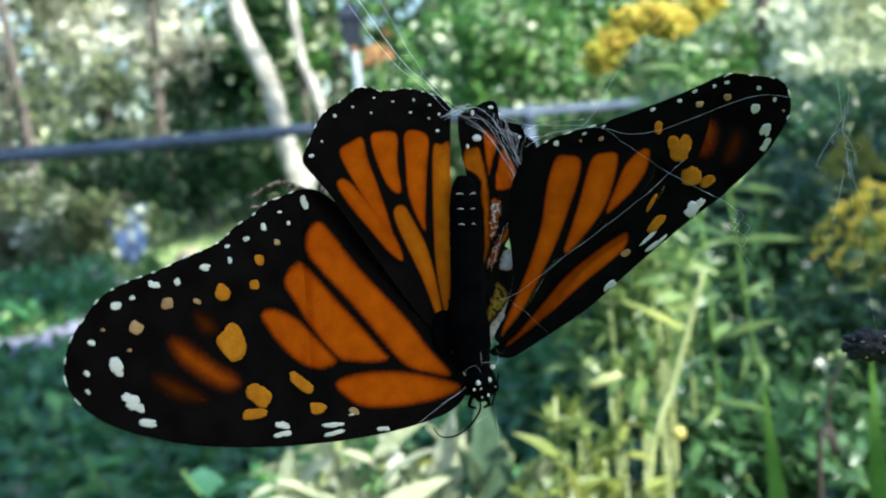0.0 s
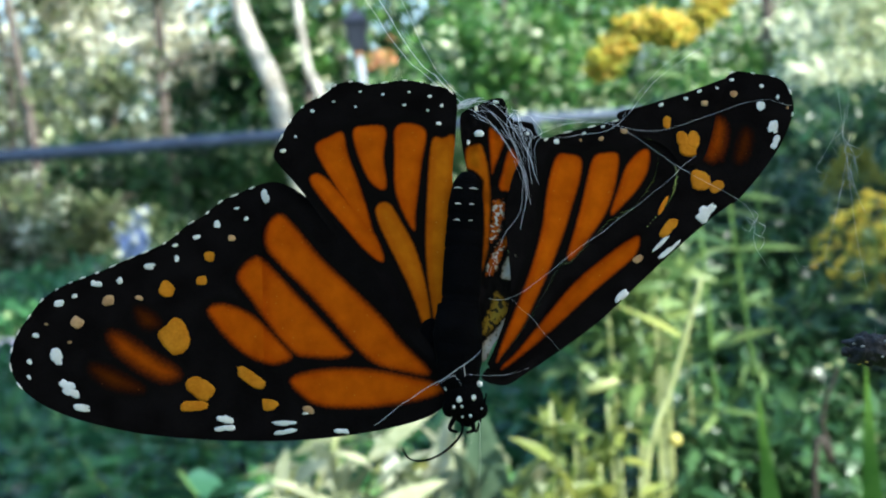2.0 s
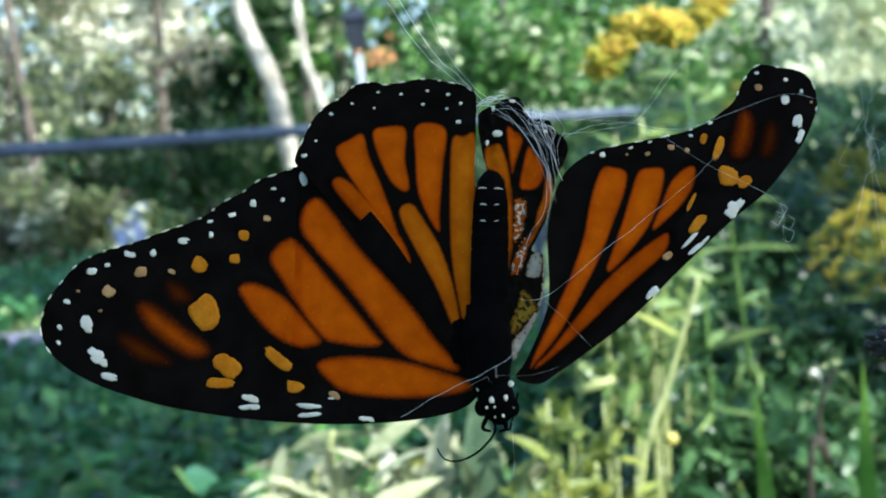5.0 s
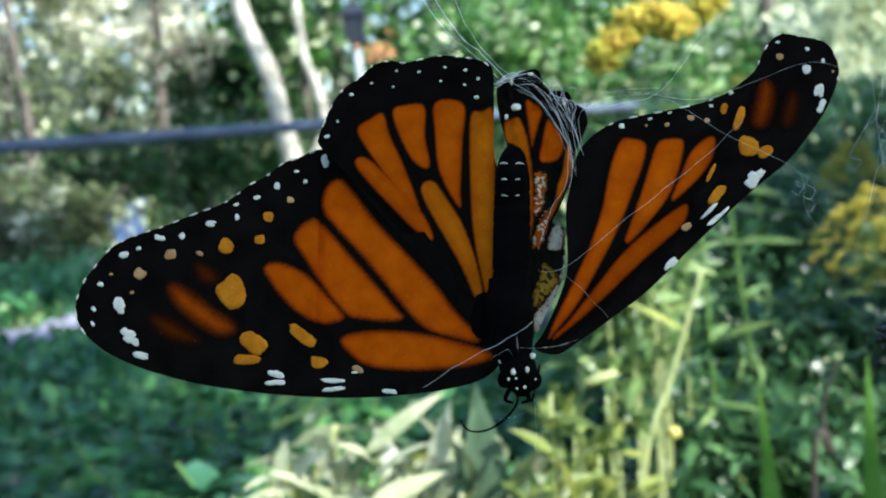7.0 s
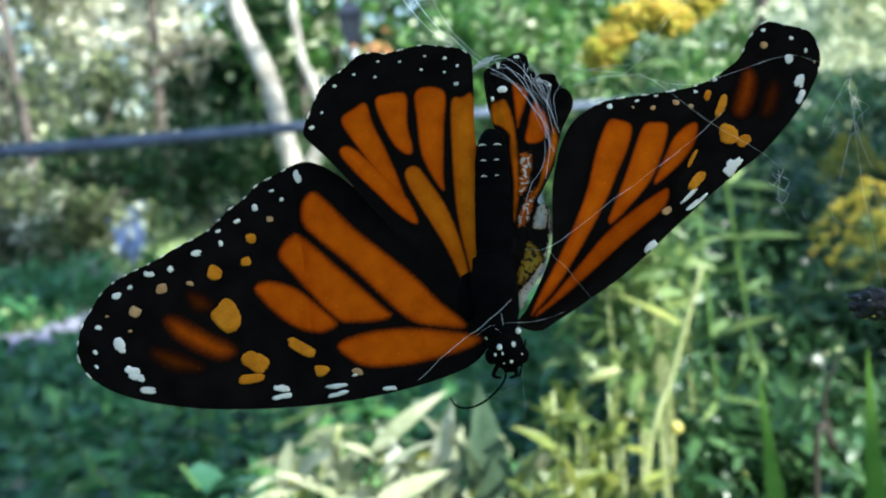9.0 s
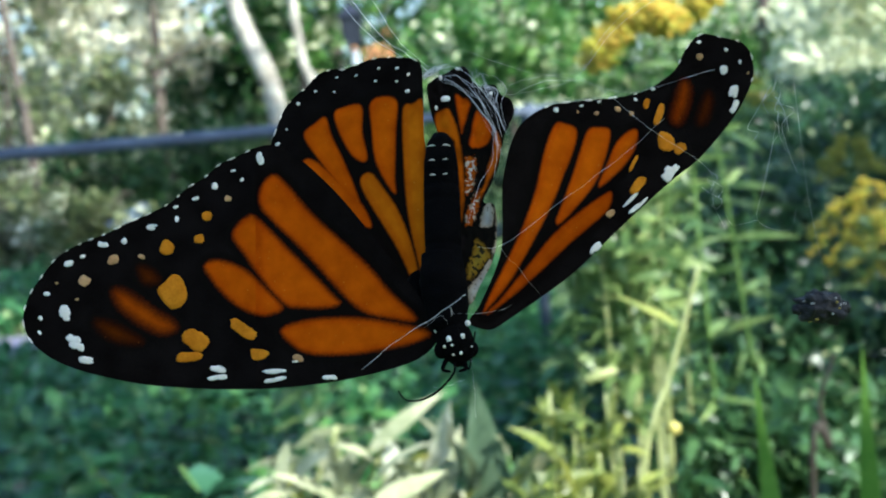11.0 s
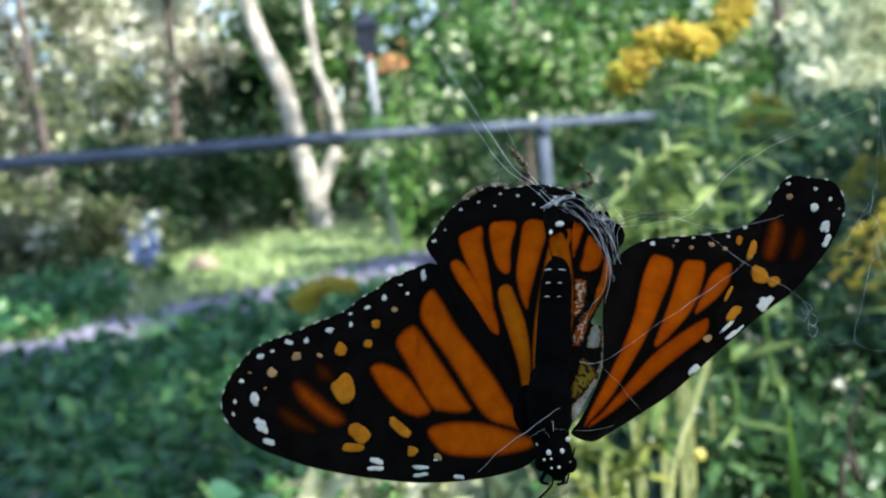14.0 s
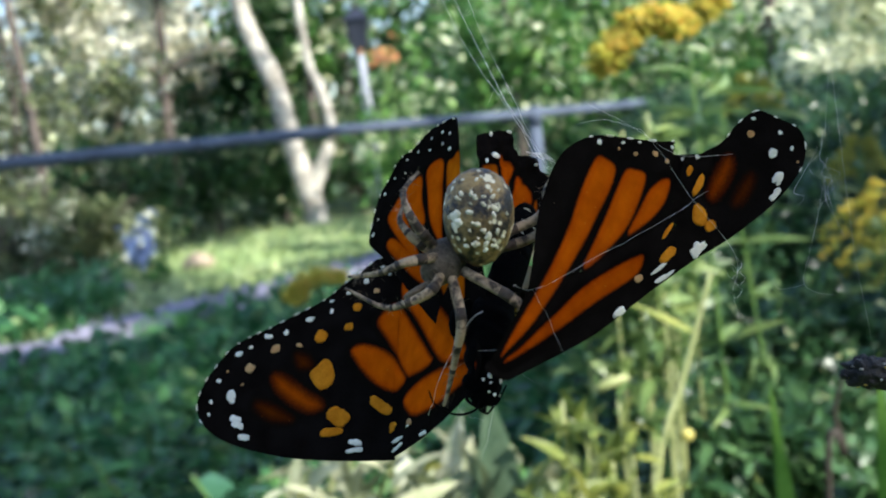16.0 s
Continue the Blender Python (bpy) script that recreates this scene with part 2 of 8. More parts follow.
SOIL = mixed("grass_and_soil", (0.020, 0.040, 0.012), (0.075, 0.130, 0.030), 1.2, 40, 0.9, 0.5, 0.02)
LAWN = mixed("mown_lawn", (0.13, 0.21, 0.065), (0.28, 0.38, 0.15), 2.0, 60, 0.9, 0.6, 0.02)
GRAVEL = mixed("mauve_grey_gravel", (0.12, 0.12, 0.155), (0.32, 0.31, 0.40), 2.5, 60, 0.9, 0.8, 0.02)
STEEL = mixed("galvanised_steel", (0.052, 0.067, 0.10), (0.10, 0.125, 0.175), 8, 120, 0.85, 0.1, 0.001)
# strong pale-dark contrast stands in for sun dapples on the trunk
BARK = mixed("sun_dappled_bark", (0.15, 0.132, 0.105), (0.60, 0.56, 0.48), 4.5, 30, 0.85, 0.8, 0.02)
BARK_DARK = mixed("dark_bark", (0.045, 0.035, 0.030), (0.14, 0.11, 0.09), 3, 30, 0.85, 0.8, 0.02)
# the pale tones stand for leaves that catch the sun
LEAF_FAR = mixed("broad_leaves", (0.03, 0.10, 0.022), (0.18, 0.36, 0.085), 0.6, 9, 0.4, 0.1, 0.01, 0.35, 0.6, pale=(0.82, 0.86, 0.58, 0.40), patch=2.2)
LEAF_OLIVE = mixed("pale_dappled_olive_leaves", (0.036, 0.056, 0.022), (0.21, 0.25, 0.11), 0.6, 9, 0.35, 0.1, 0.01, 0.3, 0.6, pale=(0.86, 0.87, 0.66, 0.50), patch=2.2)
# near-white foliage: full sunlight is put into these two leaf colours
LEAF_YELLOW = mixed("sunlit_toned_pale_leaves", (0.54, 0.54, 0.38), (0.92, 0.90, 0.76), 0.8, 9, 0.32, 0.1, 0.01, 0.35, 0.4)
LEAF_CREAM = mixed("cream_sunlit_toned_leaves", (0.52, 0.56, 0.35), (0.90, 0.90, 0.72), 0.8, 9, 0.32, 0.1, 0.01, 0.4, 0.25)
LEAF_HERB = mixed("herb_leaves", (0.025, 0.10, 0.026), (0.11, 0.27, 0.07), 12, 160, 0.38, 0.2, 0.001, 0.35, 0.5, pale=(0.36, 0.44, 0.18, 0.03))
LEAF_BLUE = mixed("bluish_leaves", (0.012, 0.055, 0.024), (0.065, 0.165, 0.08), 12, 160, 0.25, 0.2, 0.001, 0.3, 0.5, pale=(0.44, 0.52, 0.46, 0.025))
LEAF_DEEP = mixed("deep_green_leaves", (0.024, 0.095, 0.034), (0.10, 0.26, 0.090), 12, 160, 0.30, 0.2, 0.001, 0.35, 0.42, pale=(0.34, 0.46, 0.20, 0.035))
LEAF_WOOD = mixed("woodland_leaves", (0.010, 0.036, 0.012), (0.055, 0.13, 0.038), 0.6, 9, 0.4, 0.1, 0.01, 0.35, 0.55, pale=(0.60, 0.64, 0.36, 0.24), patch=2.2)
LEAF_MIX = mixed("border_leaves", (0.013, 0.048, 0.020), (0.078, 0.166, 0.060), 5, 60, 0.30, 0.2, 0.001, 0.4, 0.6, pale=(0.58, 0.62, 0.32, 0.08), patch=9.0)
for leaf in (LEAF_FAR, LEAF_OLIVE, LEAF_DEEP, LEAF_WOOD, LEAF_HERB):
    leaf.node_tree.nodes["Principled BSDF"].inputs["Specular IOR Level"].default_value = 0.3
LEAF_PALE = mixed("sunlit_toned_leaves", (0.16, 0.21, 0.09), (0.50, 0.50, 0.33), 20, 200, 0.40, 0.2, 0.001, 0.35, 0.4)
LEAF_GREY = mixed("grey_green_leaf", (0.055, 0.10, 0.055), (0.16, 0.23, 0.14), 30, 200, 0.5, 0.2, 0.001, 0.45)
LEAF_BRIGHT = mixed("sunlit_toned_leaf", (0.22, 0.28, 0.17), (0.68, 0.68, 0.54), 30, 200, 0.6, 0.2, 0.001, 0.35)
BLADE = mixed("iris_blade_leaf", (0.075, 0.18, 0.020), (0.19, 0.34, 0.06), 15, 200, 0.4, 0.2, 0.0006, 0.4)
STALK_YELLOW = mixed("yellow_green_stalk", (0.30, 0.34, 0.12), (0.52, 0.54, 0.26), 25, 200, 0.5, 0.2, 0.0006, 0.2)
STALK_BROWN = mixed("withered_brown_stalk", (0.016, 0.012, 0.008), (0.042, 0.032, 0.022), 25, 200, 0.7, 0.3, 0.0006)
LEAF_LIME = mixed("yellow_green_leaves", (0.105, 0.155, 0.028), (0.35, 0.375, 0.09), 20, 200, 0.35, 0.2, 0.001, 0.4, 0.5)
LEAF_SPRIG = mixed("light_green_leaves", (0.065, 0.130, 0.034), (0.25, 0.345, 0.115), 20, 200, 0.4, 0.2, 0.001, 0.4, 0.5)
STALK_GREEN = mixed("green_stalk", (0.06, 0.13, 0.025), (0.15, 0.25, 0.06), 25, 200, 0.5, 0.2, 0.0006)
GOLDENROD = mixed("goldenrod_florets", (0.58, 0.49, 0.050), (0.84, 0.74, 0.17), 60, 400, 0.7, 0.3, 0.001, 0.55, 0.2)
# duller copy of GOLDENROD: the plume's shade is put into its colour
GOLDENROD_DULL = mixed("shaded_goldenrod_florets", (0.42, 0.37, 0.03), (0.68, 0.58, 0.09), 60, 400, 0.7, 0.3, 0.001, 0.4, 0.3)
GOLDENROD_BUD = mixed("goldenrod_opening_florets", (0.28, 0.29, 0.03), (0.48, 0.45, 0.07), 60, 400, 0.7, 0.3, 0.001, 0.35, 0.3)
ORANGE_PETAL = mixed("orange_petals", (0.55, 0.20, 0.08), (0.80, 0.38, 0.18), 20, 100, 0.6, 0.2, 0.001, 0.3, 0.2)
MAUVE_PETAL = mixed("blue_violet_petals", (0.40, 0.46, 0.70), (0.68, 0.74, 0.92), 10, 60, 0.6, 0.2, 0.002, 0.3, 0.25)
STONE = mixed("pale_stone", (0.30, 0.29, 0.28), (0.58, 0.57, 0.55), 6, 60, 0.85, 0.6, 0.01)
STONE_TAN = mixed("tan_stone", (0.20, 0.15, 0.10), (0.36, 0.29, 0.21), 6, 60, 0.85, 0.6, 0.01)
LANTERN = mixed("dark_lantern_paint", (0.010, 0.012, 0.020), (0.030, 0.034, 0.05), 10, 80, 0.4, 0.1, 0.001)
POST_PAINT = mixed("pale_post_paint", (0.20, 0.21, 0.24), (0.36, 0.38, 0.42), 5, 60, 0.6, 0.2, 0.002)
CELL_PALE = cell_material("rubbed_pale_scales", (0.006, 0.005, 0.004), (0.40, 0.39, 0.33), -0.05, 0.2, 0.3, (0.16, 0.14, 0.09, 0.60))
CELL_OLIVE = cell_material("bare_olive_membrane", (0.006, 0.005, 0.004), (0.26, 0.18, 0.02), -0.1, 0.4, 0.5, (0.03, 0.025, 0.012, 0.56))
CELL_RUBBED = cell_material("half_rubbed_scales", (0.006, 0.005, 0.004), (0.34, 0.085, 0.006), -0.1, 0.3, 0.6, (0.62, 0.58, 0.50, 0.54))

# ---- mesh tools ----
def link_mesh(name, verts, faces, mat, parent=None, label="", smooth=True):
    me = bpy.data.meshes.new(name)
    me.from_pydata(np.array(verts, float).tolist(), [], faces)
    me.materials.append(mat)
    if smooth:
        me.polygons.foreach_set("use_smooth", [True] * len(me.polygons))
    me.update()
    ob = new(name, me)
    if parent is not None:
        ob.parent = parent
    if label:
        tagged(ob, label)
    return ob


def empty(name, at=(0, 0, 0)):
    ob = new(name)
    ob.empty_display_size = 0.01
    ob.matrix_basis = Matrix.Translation(at)
    return ob


def spline(points, step=6, closed=True):
    """A Catmull-Rom curve through the points."""
    p = np.array(points, float)
    n = len(p)
    out = []
    for i in range(n if closed else n - 1):
        if closed:
            a, b, c, d = p[i - 1], p[i], p[(i + 1) % n], p[(i + 2) % n]
        else:
            a, b, c, d = p[max(i - 1, 0)], p[i], p[i + 1], p[min(i + 2, n - 1)]
        for k in range(step):
            t = k / step
            out.append(0.5 * ((2 * b) + (c - a) * t + (2 * a - 5 * b + 4 * c - d) * t * t + (3 * b - a - 3 * c + d) * t ** 3))
    if not closed:
        out.append(p[-1])
    return np.array(out)


def tube(points, radii, sides=6, caps=True):
    """Vertices and faces of a round tube along the points."""
    p = np.array(points, float)
    n = len(p)
    r = np.interp(np.linspace(0, 1, n), np.linspace(0, 1, len(radii)), radii)
    tan = np.gradient(p, axis=0)
    tan /= np.linalg.norm(tan, axis=1)[:, None] + 1e-12
    ref = np.array([0.31, 0.17, 0.93])
    v, f = [], []
    for i in range(n):
        a = np.cross(tan[i], ref)
        if np.linalg.norm(a) < 1e-3:
            a = np.cross(tan[i], [1, 0, 0])
        a /= np.linalg.norm(a)
        b = np.cross(tan[i], a)
        for k in range(sides):
            w = 2 * math.pi * k / sides
            v.append(p[i] + r[i] * (math.cos(w) * a + math.sin(w) * b))
    for i in range(n - 1):
        for k in range(sides):
            k2 = (k + 1) % sides
            f.append((i * sides + k, i * sides + k2, (i + 1) * sides + k2, (i + 1) * sides + k))
    if caps:
        f.append(tuple(range(sides - 1, -1, -1)))
        f.append(tuple((n - 1) * sides + k for k in range(sides)))
    return v, f


def joined(shapes):
    v, f = [], []
    for a, b in shapes:
        o = len(v)
        v.extend(a)
        f.extend(tuple(i + o for i in q) for q in b)
    return v, f


def ball(centre, radii, turn=None, rings=10, sides=16, lumps=0.0, seed=0):
    """Vertices and faces of an ellipsoid, its surface uneven by lumps."""
    v, f = [], []
    m = turn if turn is not None else Matrix.Identity(3)
    for i in range(rings + 1):
        a = math.pi * i / rings
        for k in range(sides):
            b = 2 * math.pi * k / sides
            d = Vector((math.sin(a) * math.cos(b), math.sin(a) * math.sin(b), math.cos(a)))
            g = 1 + lumps * noise.noise(d * 2.5 + Vector((seed, 0, 0)))
            q = m @ Vector((d.x * radii[0] * g, d.y * radii[1] * g, d.z * radii[2] * g))
            v.append((q.x + centre[0], q.y + centre[1], q.z + centre[2]))
    for i in range(rings):
        for k in range(sides):
            k2 = (k + 1) % sides
            f.append((i * sides + k, (i + 1) * sides + k, (i + 1) * sides + k2, i * sides + k2))
    return v, f


def leaf_shape(length, width, bend=0.25, steps=4, fold=0.15):
    """A pointed leaf from the origin along +y, its midrib sunk, drooping towards its tip."""
    v, f = [], []
    for i in range(steps + 1):
        t = i / steps
        w = width * 0.5 * math.sin(math.pi * min(1, 0.06 + 0.94 * t) ** 0.8) if i < steps else 0.0
        y, z = length * t, -bend * length * t * t
        v += [(-w, y, z + fold * w), (0, y, z), (w, y, z + fold * w)]
    for i in range(steps):
        a, b = 3 * i, 3 * i + 3
        f += [(a, a + 1, b + 1, b), (a + 1, a + 2, b + 2, b + 1)]
    return np.array(v), f


def strewn(rng, shape, places, ways, sizes):
    """Many turned and scaled copies of a shape in one set of vertices and faces."""
    sv, sf = np.array(shape[0]), shape[1]
    y = np.array(ways, float).reshape(-1, 3)
    n, k = len(y), len(sv)
    y /= np.linalg.norm(y, axis=1)[:, None]
    x = np.cross(y, [0.0003, 0.0, 1.0])
    x /= np.linalg.norm(x, axis=1)[:, None]
    z = np.cross(x, y)
    a = np.array([rng.uniform(-1.2, 1.2) for _ in range(n)])[:, None]
    x, z = x * np.cos(a) - z * np.sin(a), x * np.sin(a) + z * np.cos(a)
    s = np.array(sizes, float)[:, None, None]
    v = (sv[None, :, 0:1] * x[:, None] + sv[None, :, 1:2] * y[:, None] + sv[None, :, 2:3] * z[:, None]) * s + np.array(places, float)[:, None]
    return v.reshape(-1, 3), [tuple(q + i * k for q in face) for i in range(n) for face in sf]


def unit_ways(rng, n, up=0.0):
    w = rng.normal(size=(n, 3))
    w[:, 2] += up
    return w / np.linalg.norm(w, axis=1)[:, None]

# outlines of the wings and of their cells, and their spots (place, half axes, turn), in millimetres
LEFT_FOREWING = [(-1.1, -0.6), (-3.1, 2.2), (-7, 7.9), (-11.3, 14.2), (-15, 18.8), (-18.8, 22.7), (-21.9, 24.6), (-24.6, 24.6), (-27.2, 23.6), (-29.4, 22.8), (-31.6, 21.1), (-33.7, 20), (-35.8, 18.3), (-37.7, 17.3), (-40.2, 16.4), (-42.5, 15.5), (-44.7, 14.6), (-47.3, 13.8), (-49.4, 13), (-51.6, 11.7), (-53.7, 9.2), (-54.9, 7.4), (-55.6, 5.2), (-55.6, 3.3), (-54.6, 1.2), (-52.9, -0.5), (-50.8, -1.9), (-47.7, -3.3), (-44, -4.5), (-39.7, -5.6), (-34.9, -6.4), (-29.9, -7), (-24.2, -7.4), (-18.4, -7.5), (-12.6, -7.2), (-7.7, -6.6), (-4.2, -5.8), (-2, -4.6), (-0.7, -2.7)]
LEFT_HINDWING = [(2.1, 4.1), (1.9, 11), (0.1, 19.3), (-2, 22.5), (-2.2, 29.8), (-2.4, 33.9), (-3.8, 34.9), (-6.1, 35.4), (-8.9, 35.7), (-11.4, 35.3), (-13.6, 34.9), (-15.4, 35.2), (-17.6, 34.7), (-19.1, 33.3), (-21.3, 31.9), (-22.8, 30.1), (-23.9, 27.7), (-24.7, 25.7), (-24.4, 24.3), (-20.8, 20.8), (-14.9, 14), (-8.3, 6.6), (-3.8, 3)]
RIGHT_FOREWING = [(3.1, -1.1), (5.8, -1.8), (8.2, -0.4), (12.3, 2.5), (17.1, 6.2), (22.1, 11.1), (26.4, 15.2), (30.8, 19.2), (34.5, 22.2), (37.6, 25.8), (40, 29.2), (41.7, 32.7), (42.2, 35), (41.7, 37.4), (40.4, 38.8), (37.9, 39.3), (35.4, 39.7), (34.1, 39), (32.7, 37.1), (31.5, 34.6), (29.6, 32.9), (27.7, 31.5), (24.5, 30.2), (20.2, 29.2), (16.6, 28.5), (13.7, 27.7), (11.2, 26.2), (9.4, 24.4), (8.2, 21.8), (7.6, 19.2), (7.2, 16.3), (7.3, 12), (7.2, 8.4), (6.4, 5.6), (5.2, 2.8), (4.1, 0.6)]
RIGHT_HINDWING = [(-1.9, 31.4), (-1.4, 32.5), (0, 33.2), (1.4, 34.1), (2.9, 34.5), (3.7, 33.8), (4.2, 32.3), (5.7, 31.7), (7.1, 31.4), (7.7, 30.2), (9.2, 28.9), (9.6, 27.6), (8.9, 25.6), (8.2, 24.2), (7.7, 22.1), (7.2, 19.3), (5.9, 16.2), (5.2, 14.6), (6.5, 13.9), (6.8, 12.1), (6.6, 8.6), (5.7, 5.8), (4.3, 3.1), (3.3, 1), (2.1, 2.2), (1.6, 7.2), (1.3, 10.7), (1.3, 14.2), (0.8, 18.5), (0.1, 22.1), (-0.6, 25.1), (-1.4, 27.9)]
LEFT_FORE_CELL_A = [(-21.1, -0.3), (-18.5, 0.5), (-14.1, 0.5), (-9.8, -0.1), (-4.9, -1.4), (-2.1, -2.5), (-3.2, -3.3), (-7, -3.9), (-11.9, -4.1), (-17, -3.6), (-19.5, -2.3)]
LEFT_FORE_CELL_B = [(-31.2, 8.7), (-30.3, 9.5), (-28.6, 9.3), (-25.7, 7.8), (-22.8, 4.8), (-21, 2.7), (-22, 2), (-24, 2), (-26.6, 3.2), (-29.2, 5.7)]
LEFT_FORE_CELL_C = [(-27.5, 12.6), (-26.9, 14.1), (-25.8, 15), (-24.4, 14.9), (-20.5, 10.6), (-17.1, 6.8), (-14, 3.2), (-13.3, 2.3), (-14.9, 2), (-18.5, 2.4), (-20.7, 3.2), (-23.8, 6.9), (-26.1, 10.4)]
LEFT_FORE_CELL_D = [(-23.9, 17.8), (-23.2, 19.6), (-21.7, 20.3), (-19.9, 18.5), (-16.6, 14.2), (-12.9, 10.3), (-9.5, 6.6), (-6.8, 3), (-3.6, -0.7), (-7, -0.2), (-10.2, 1), (-12.5, 3.1), (-15.5, 6.8), (-18.6, 10.5), (-22.1, 14.3), (-23.6, 16.2)]
LEFT_HIND_CELL_A = [(-19.6, 26.4), (-17.9, 27.9), (-16.3, 28.5), (-15.4, 25.8), (-13.7, 22.2), (-12.2, 18.6), (-11.1, 15.4), (-11.5, 15.4), (-14.6, 19), (-17.5, 22.9)]
LEFT_HIND_CELL_B = [(-15, 28.8), (-13.8, 29.5), (-11, 29.4), (-10.9, 25.7), (-10.2, 22.2), (-11, 21.6), (-12.6, 22.9), (-14.3, 26.1)]
LEFT_HIND_CELL_C = [(-9.8, 29.4), (-8.2, 30.2), (-5.9, 29.3), (-6.1, 25), (-6.3, 19.3), (-6.3, 16.7), (-8.1, 19.3), (-9.2, 22.2), (-9.6, 26.4)]
LEFT_HIND_CELL_D = [(-5.1, 28), (-3.7, 28.6), (-2.2, 28.6), (-2, 21.4), (-1.9, 10.9), (-2.4, 4.6), (-3.7, 8.8), (-4.7, 14.4), (-5.1, 21.4)]
LEFT_HIND_CELL_F = [(-19.9, 22.2), (-19.1, 23.1), (-17.6, 22.4), (-15.6, 20.6), (-12.2, 17.3), (-10.3, 14.6), (-9.8, 12.6), (-11.9, 13.7), (-15.0, 16.7), (-18.0, 19.7)]
LEFT_HIND_CELL_E = [(-11.3, 19.3), (-10.5, 20), (-9.5, 19.8), (-8.1, 17.9), (-5.9, 14.4), (-4.1, 9.5), (-3.1, 4.6), (-3.7, 4.2), (-6.2, 9.5), (-9.1, 14.4), (-10.9, 17.6)]
RIGHT_FORE_CELL_A = [(14.2, 25.1), (15.8, 25.4), (17.3, 24.7), (16.9, 22.1), (15.5, 18.5), (13.7, 14.1), (11.1, 9.1), (8.3, 4.2), (5.8, 1.1), (4.8, 0.1), (5.9, 2.8), (8.3, 7.7), (10.2, 12), (11.7, 16.3), (12.8, 21.4)]
RIGHT_FORE_CELL_B = [(18.9, 24.9), (20.4, 25.4), (22, 25.1), (21.5, 22.1), (20.1, 18.4), (17.5, 14.8), (15, 12.1), (14.4, 12.4), (15, 14.1), (16.6, 18.4), (17.8, 22.1)]
RIGHT_FORE_CELL_C = [(24.9, 25.5), (26, 25.4), (25.6, 23.2), (24.3, 21), (22.2, 18.8), (20.4, 17.3), (20.4, 18.1), (21.5, 20.6), (22.9, 23.6)]
RIGHT_FORE_CELL_D = [(21.4, 16.7), (22.2, 16.4), (21.6, 14.5), (19.5, 12.5), (15.9, 9.3), (12.7, 6.2), (8.9, 2.7), (5.6, 0.1), (5.8, 0.8), (6.9, 1.8), (10.3, 6), (13.9, 10.5), (17.4, 13.7)]
RIGHT_HIND_CELL_A = [(-0.8, 27.5), (0.3, 27.9), (1.1, 27.8), (2, 25.6), (2.5, 22.4), (2.8, 18.5), (2.8, 14.9), (2.3, 12.1), (2.2, 17.1), (1.7, 21.4), (1.6, 23.4), (0.4, 24.7), (-0.6, 25.3)]
RIGHT_HIND_CELL_B = [(1.9, 30.4), (3, 30.1), (3.8, 29), (3.6, 27.8), (3, 25.8), (2.6, 24.3), (2.2, 27.3)]
RIGHT_HIND_CELL_C = [(4.6, 28), (5.6, 26.9), (6.3, 25.6), (6.5, 24.1), (5.8, 22.7), (4.4, 22.3), (3.6, 22.7), (3.9, 24.8)]
RIGHT_HIND_CELL_D = [(7, 24.5), (7.7, 22.9), (7.3, 20.5), (6.3, 18), (4.4, 14.2), (4, 14.5), (5.4, 17.1), (5.8, 19.3), (6.5, 21.4)]
RIGHT_HIND_CELL_E = [(5.3, 14.2), (6.2, 14.3), (6.5, 12.3), (6.1, 11.3), (4.7, 11.4), (4.8, 13.1)]
RIGHT_HIND_CELL_F = [(4.3, 9.7), (6.1, 7.3), (5.3, 6.5), (3.8, 4.6), (2.8, 4.1), (2.9, 5.9), (3.6, 7.8)]
RIGHT_HIND_CELL_G = [(6.5, 14), (6.9, 12.8), (6.9, 9.2), (6.2, 7), (5.3, 3.6), (3.8, 1.3), (3, 1), (2.9, 3), (4.3, 4.9), (5.7, 7.2), (6.5, 9.7)]
RIGHT_HIND_CELL_H = [(3, 20.9), (4.4, 20.9), (4.5, 19), (3.8, 16.2), (2.8, 15.4), (2.9, 18.5)]
RIGHT_HIND_CELL_I = [(4.8, 16.4), (4.7, 14.5), (3.8, 12), (2.9, 11.3), (2.9, 13.1), (3.8, 15)]
LEFT_FORE_DUSKY_A = [(-43.5, 6.7), (-41.7, 6.4), (-38.3, 3.9), (-35.6, 2.1), (-35.1, 1), (-37, 0.7), (-40, 2.3), (-42.7, 4.7)]
LEFT_FORE_DUSKY_B = [(-45.7, 2.9), (-43.3, 2.3), (-40.3, 0.5), (-39.5, -0.4), (-42.5, 0), (-44.7, 1.3)]
LEFT_FORE_DUSKY_C = [(-40.1, 9.6), (-38.1, 8.7), (-37.5, 7.5), (-39.3, 7.5)]
RIGHT_FORE_DUSKY_A = [(32.6, 33), (33.5, 31.9), (33, 28.8), (31.9, 27.1), (30.9, 27.7), (31.4, 29.9)]
RIGHT_FORE_DUSKY_B = [(35.9, 31.5), (36.5, 30.5), (35.8, 27.9), (34.8, 27.2), (34.7, 28.4)]
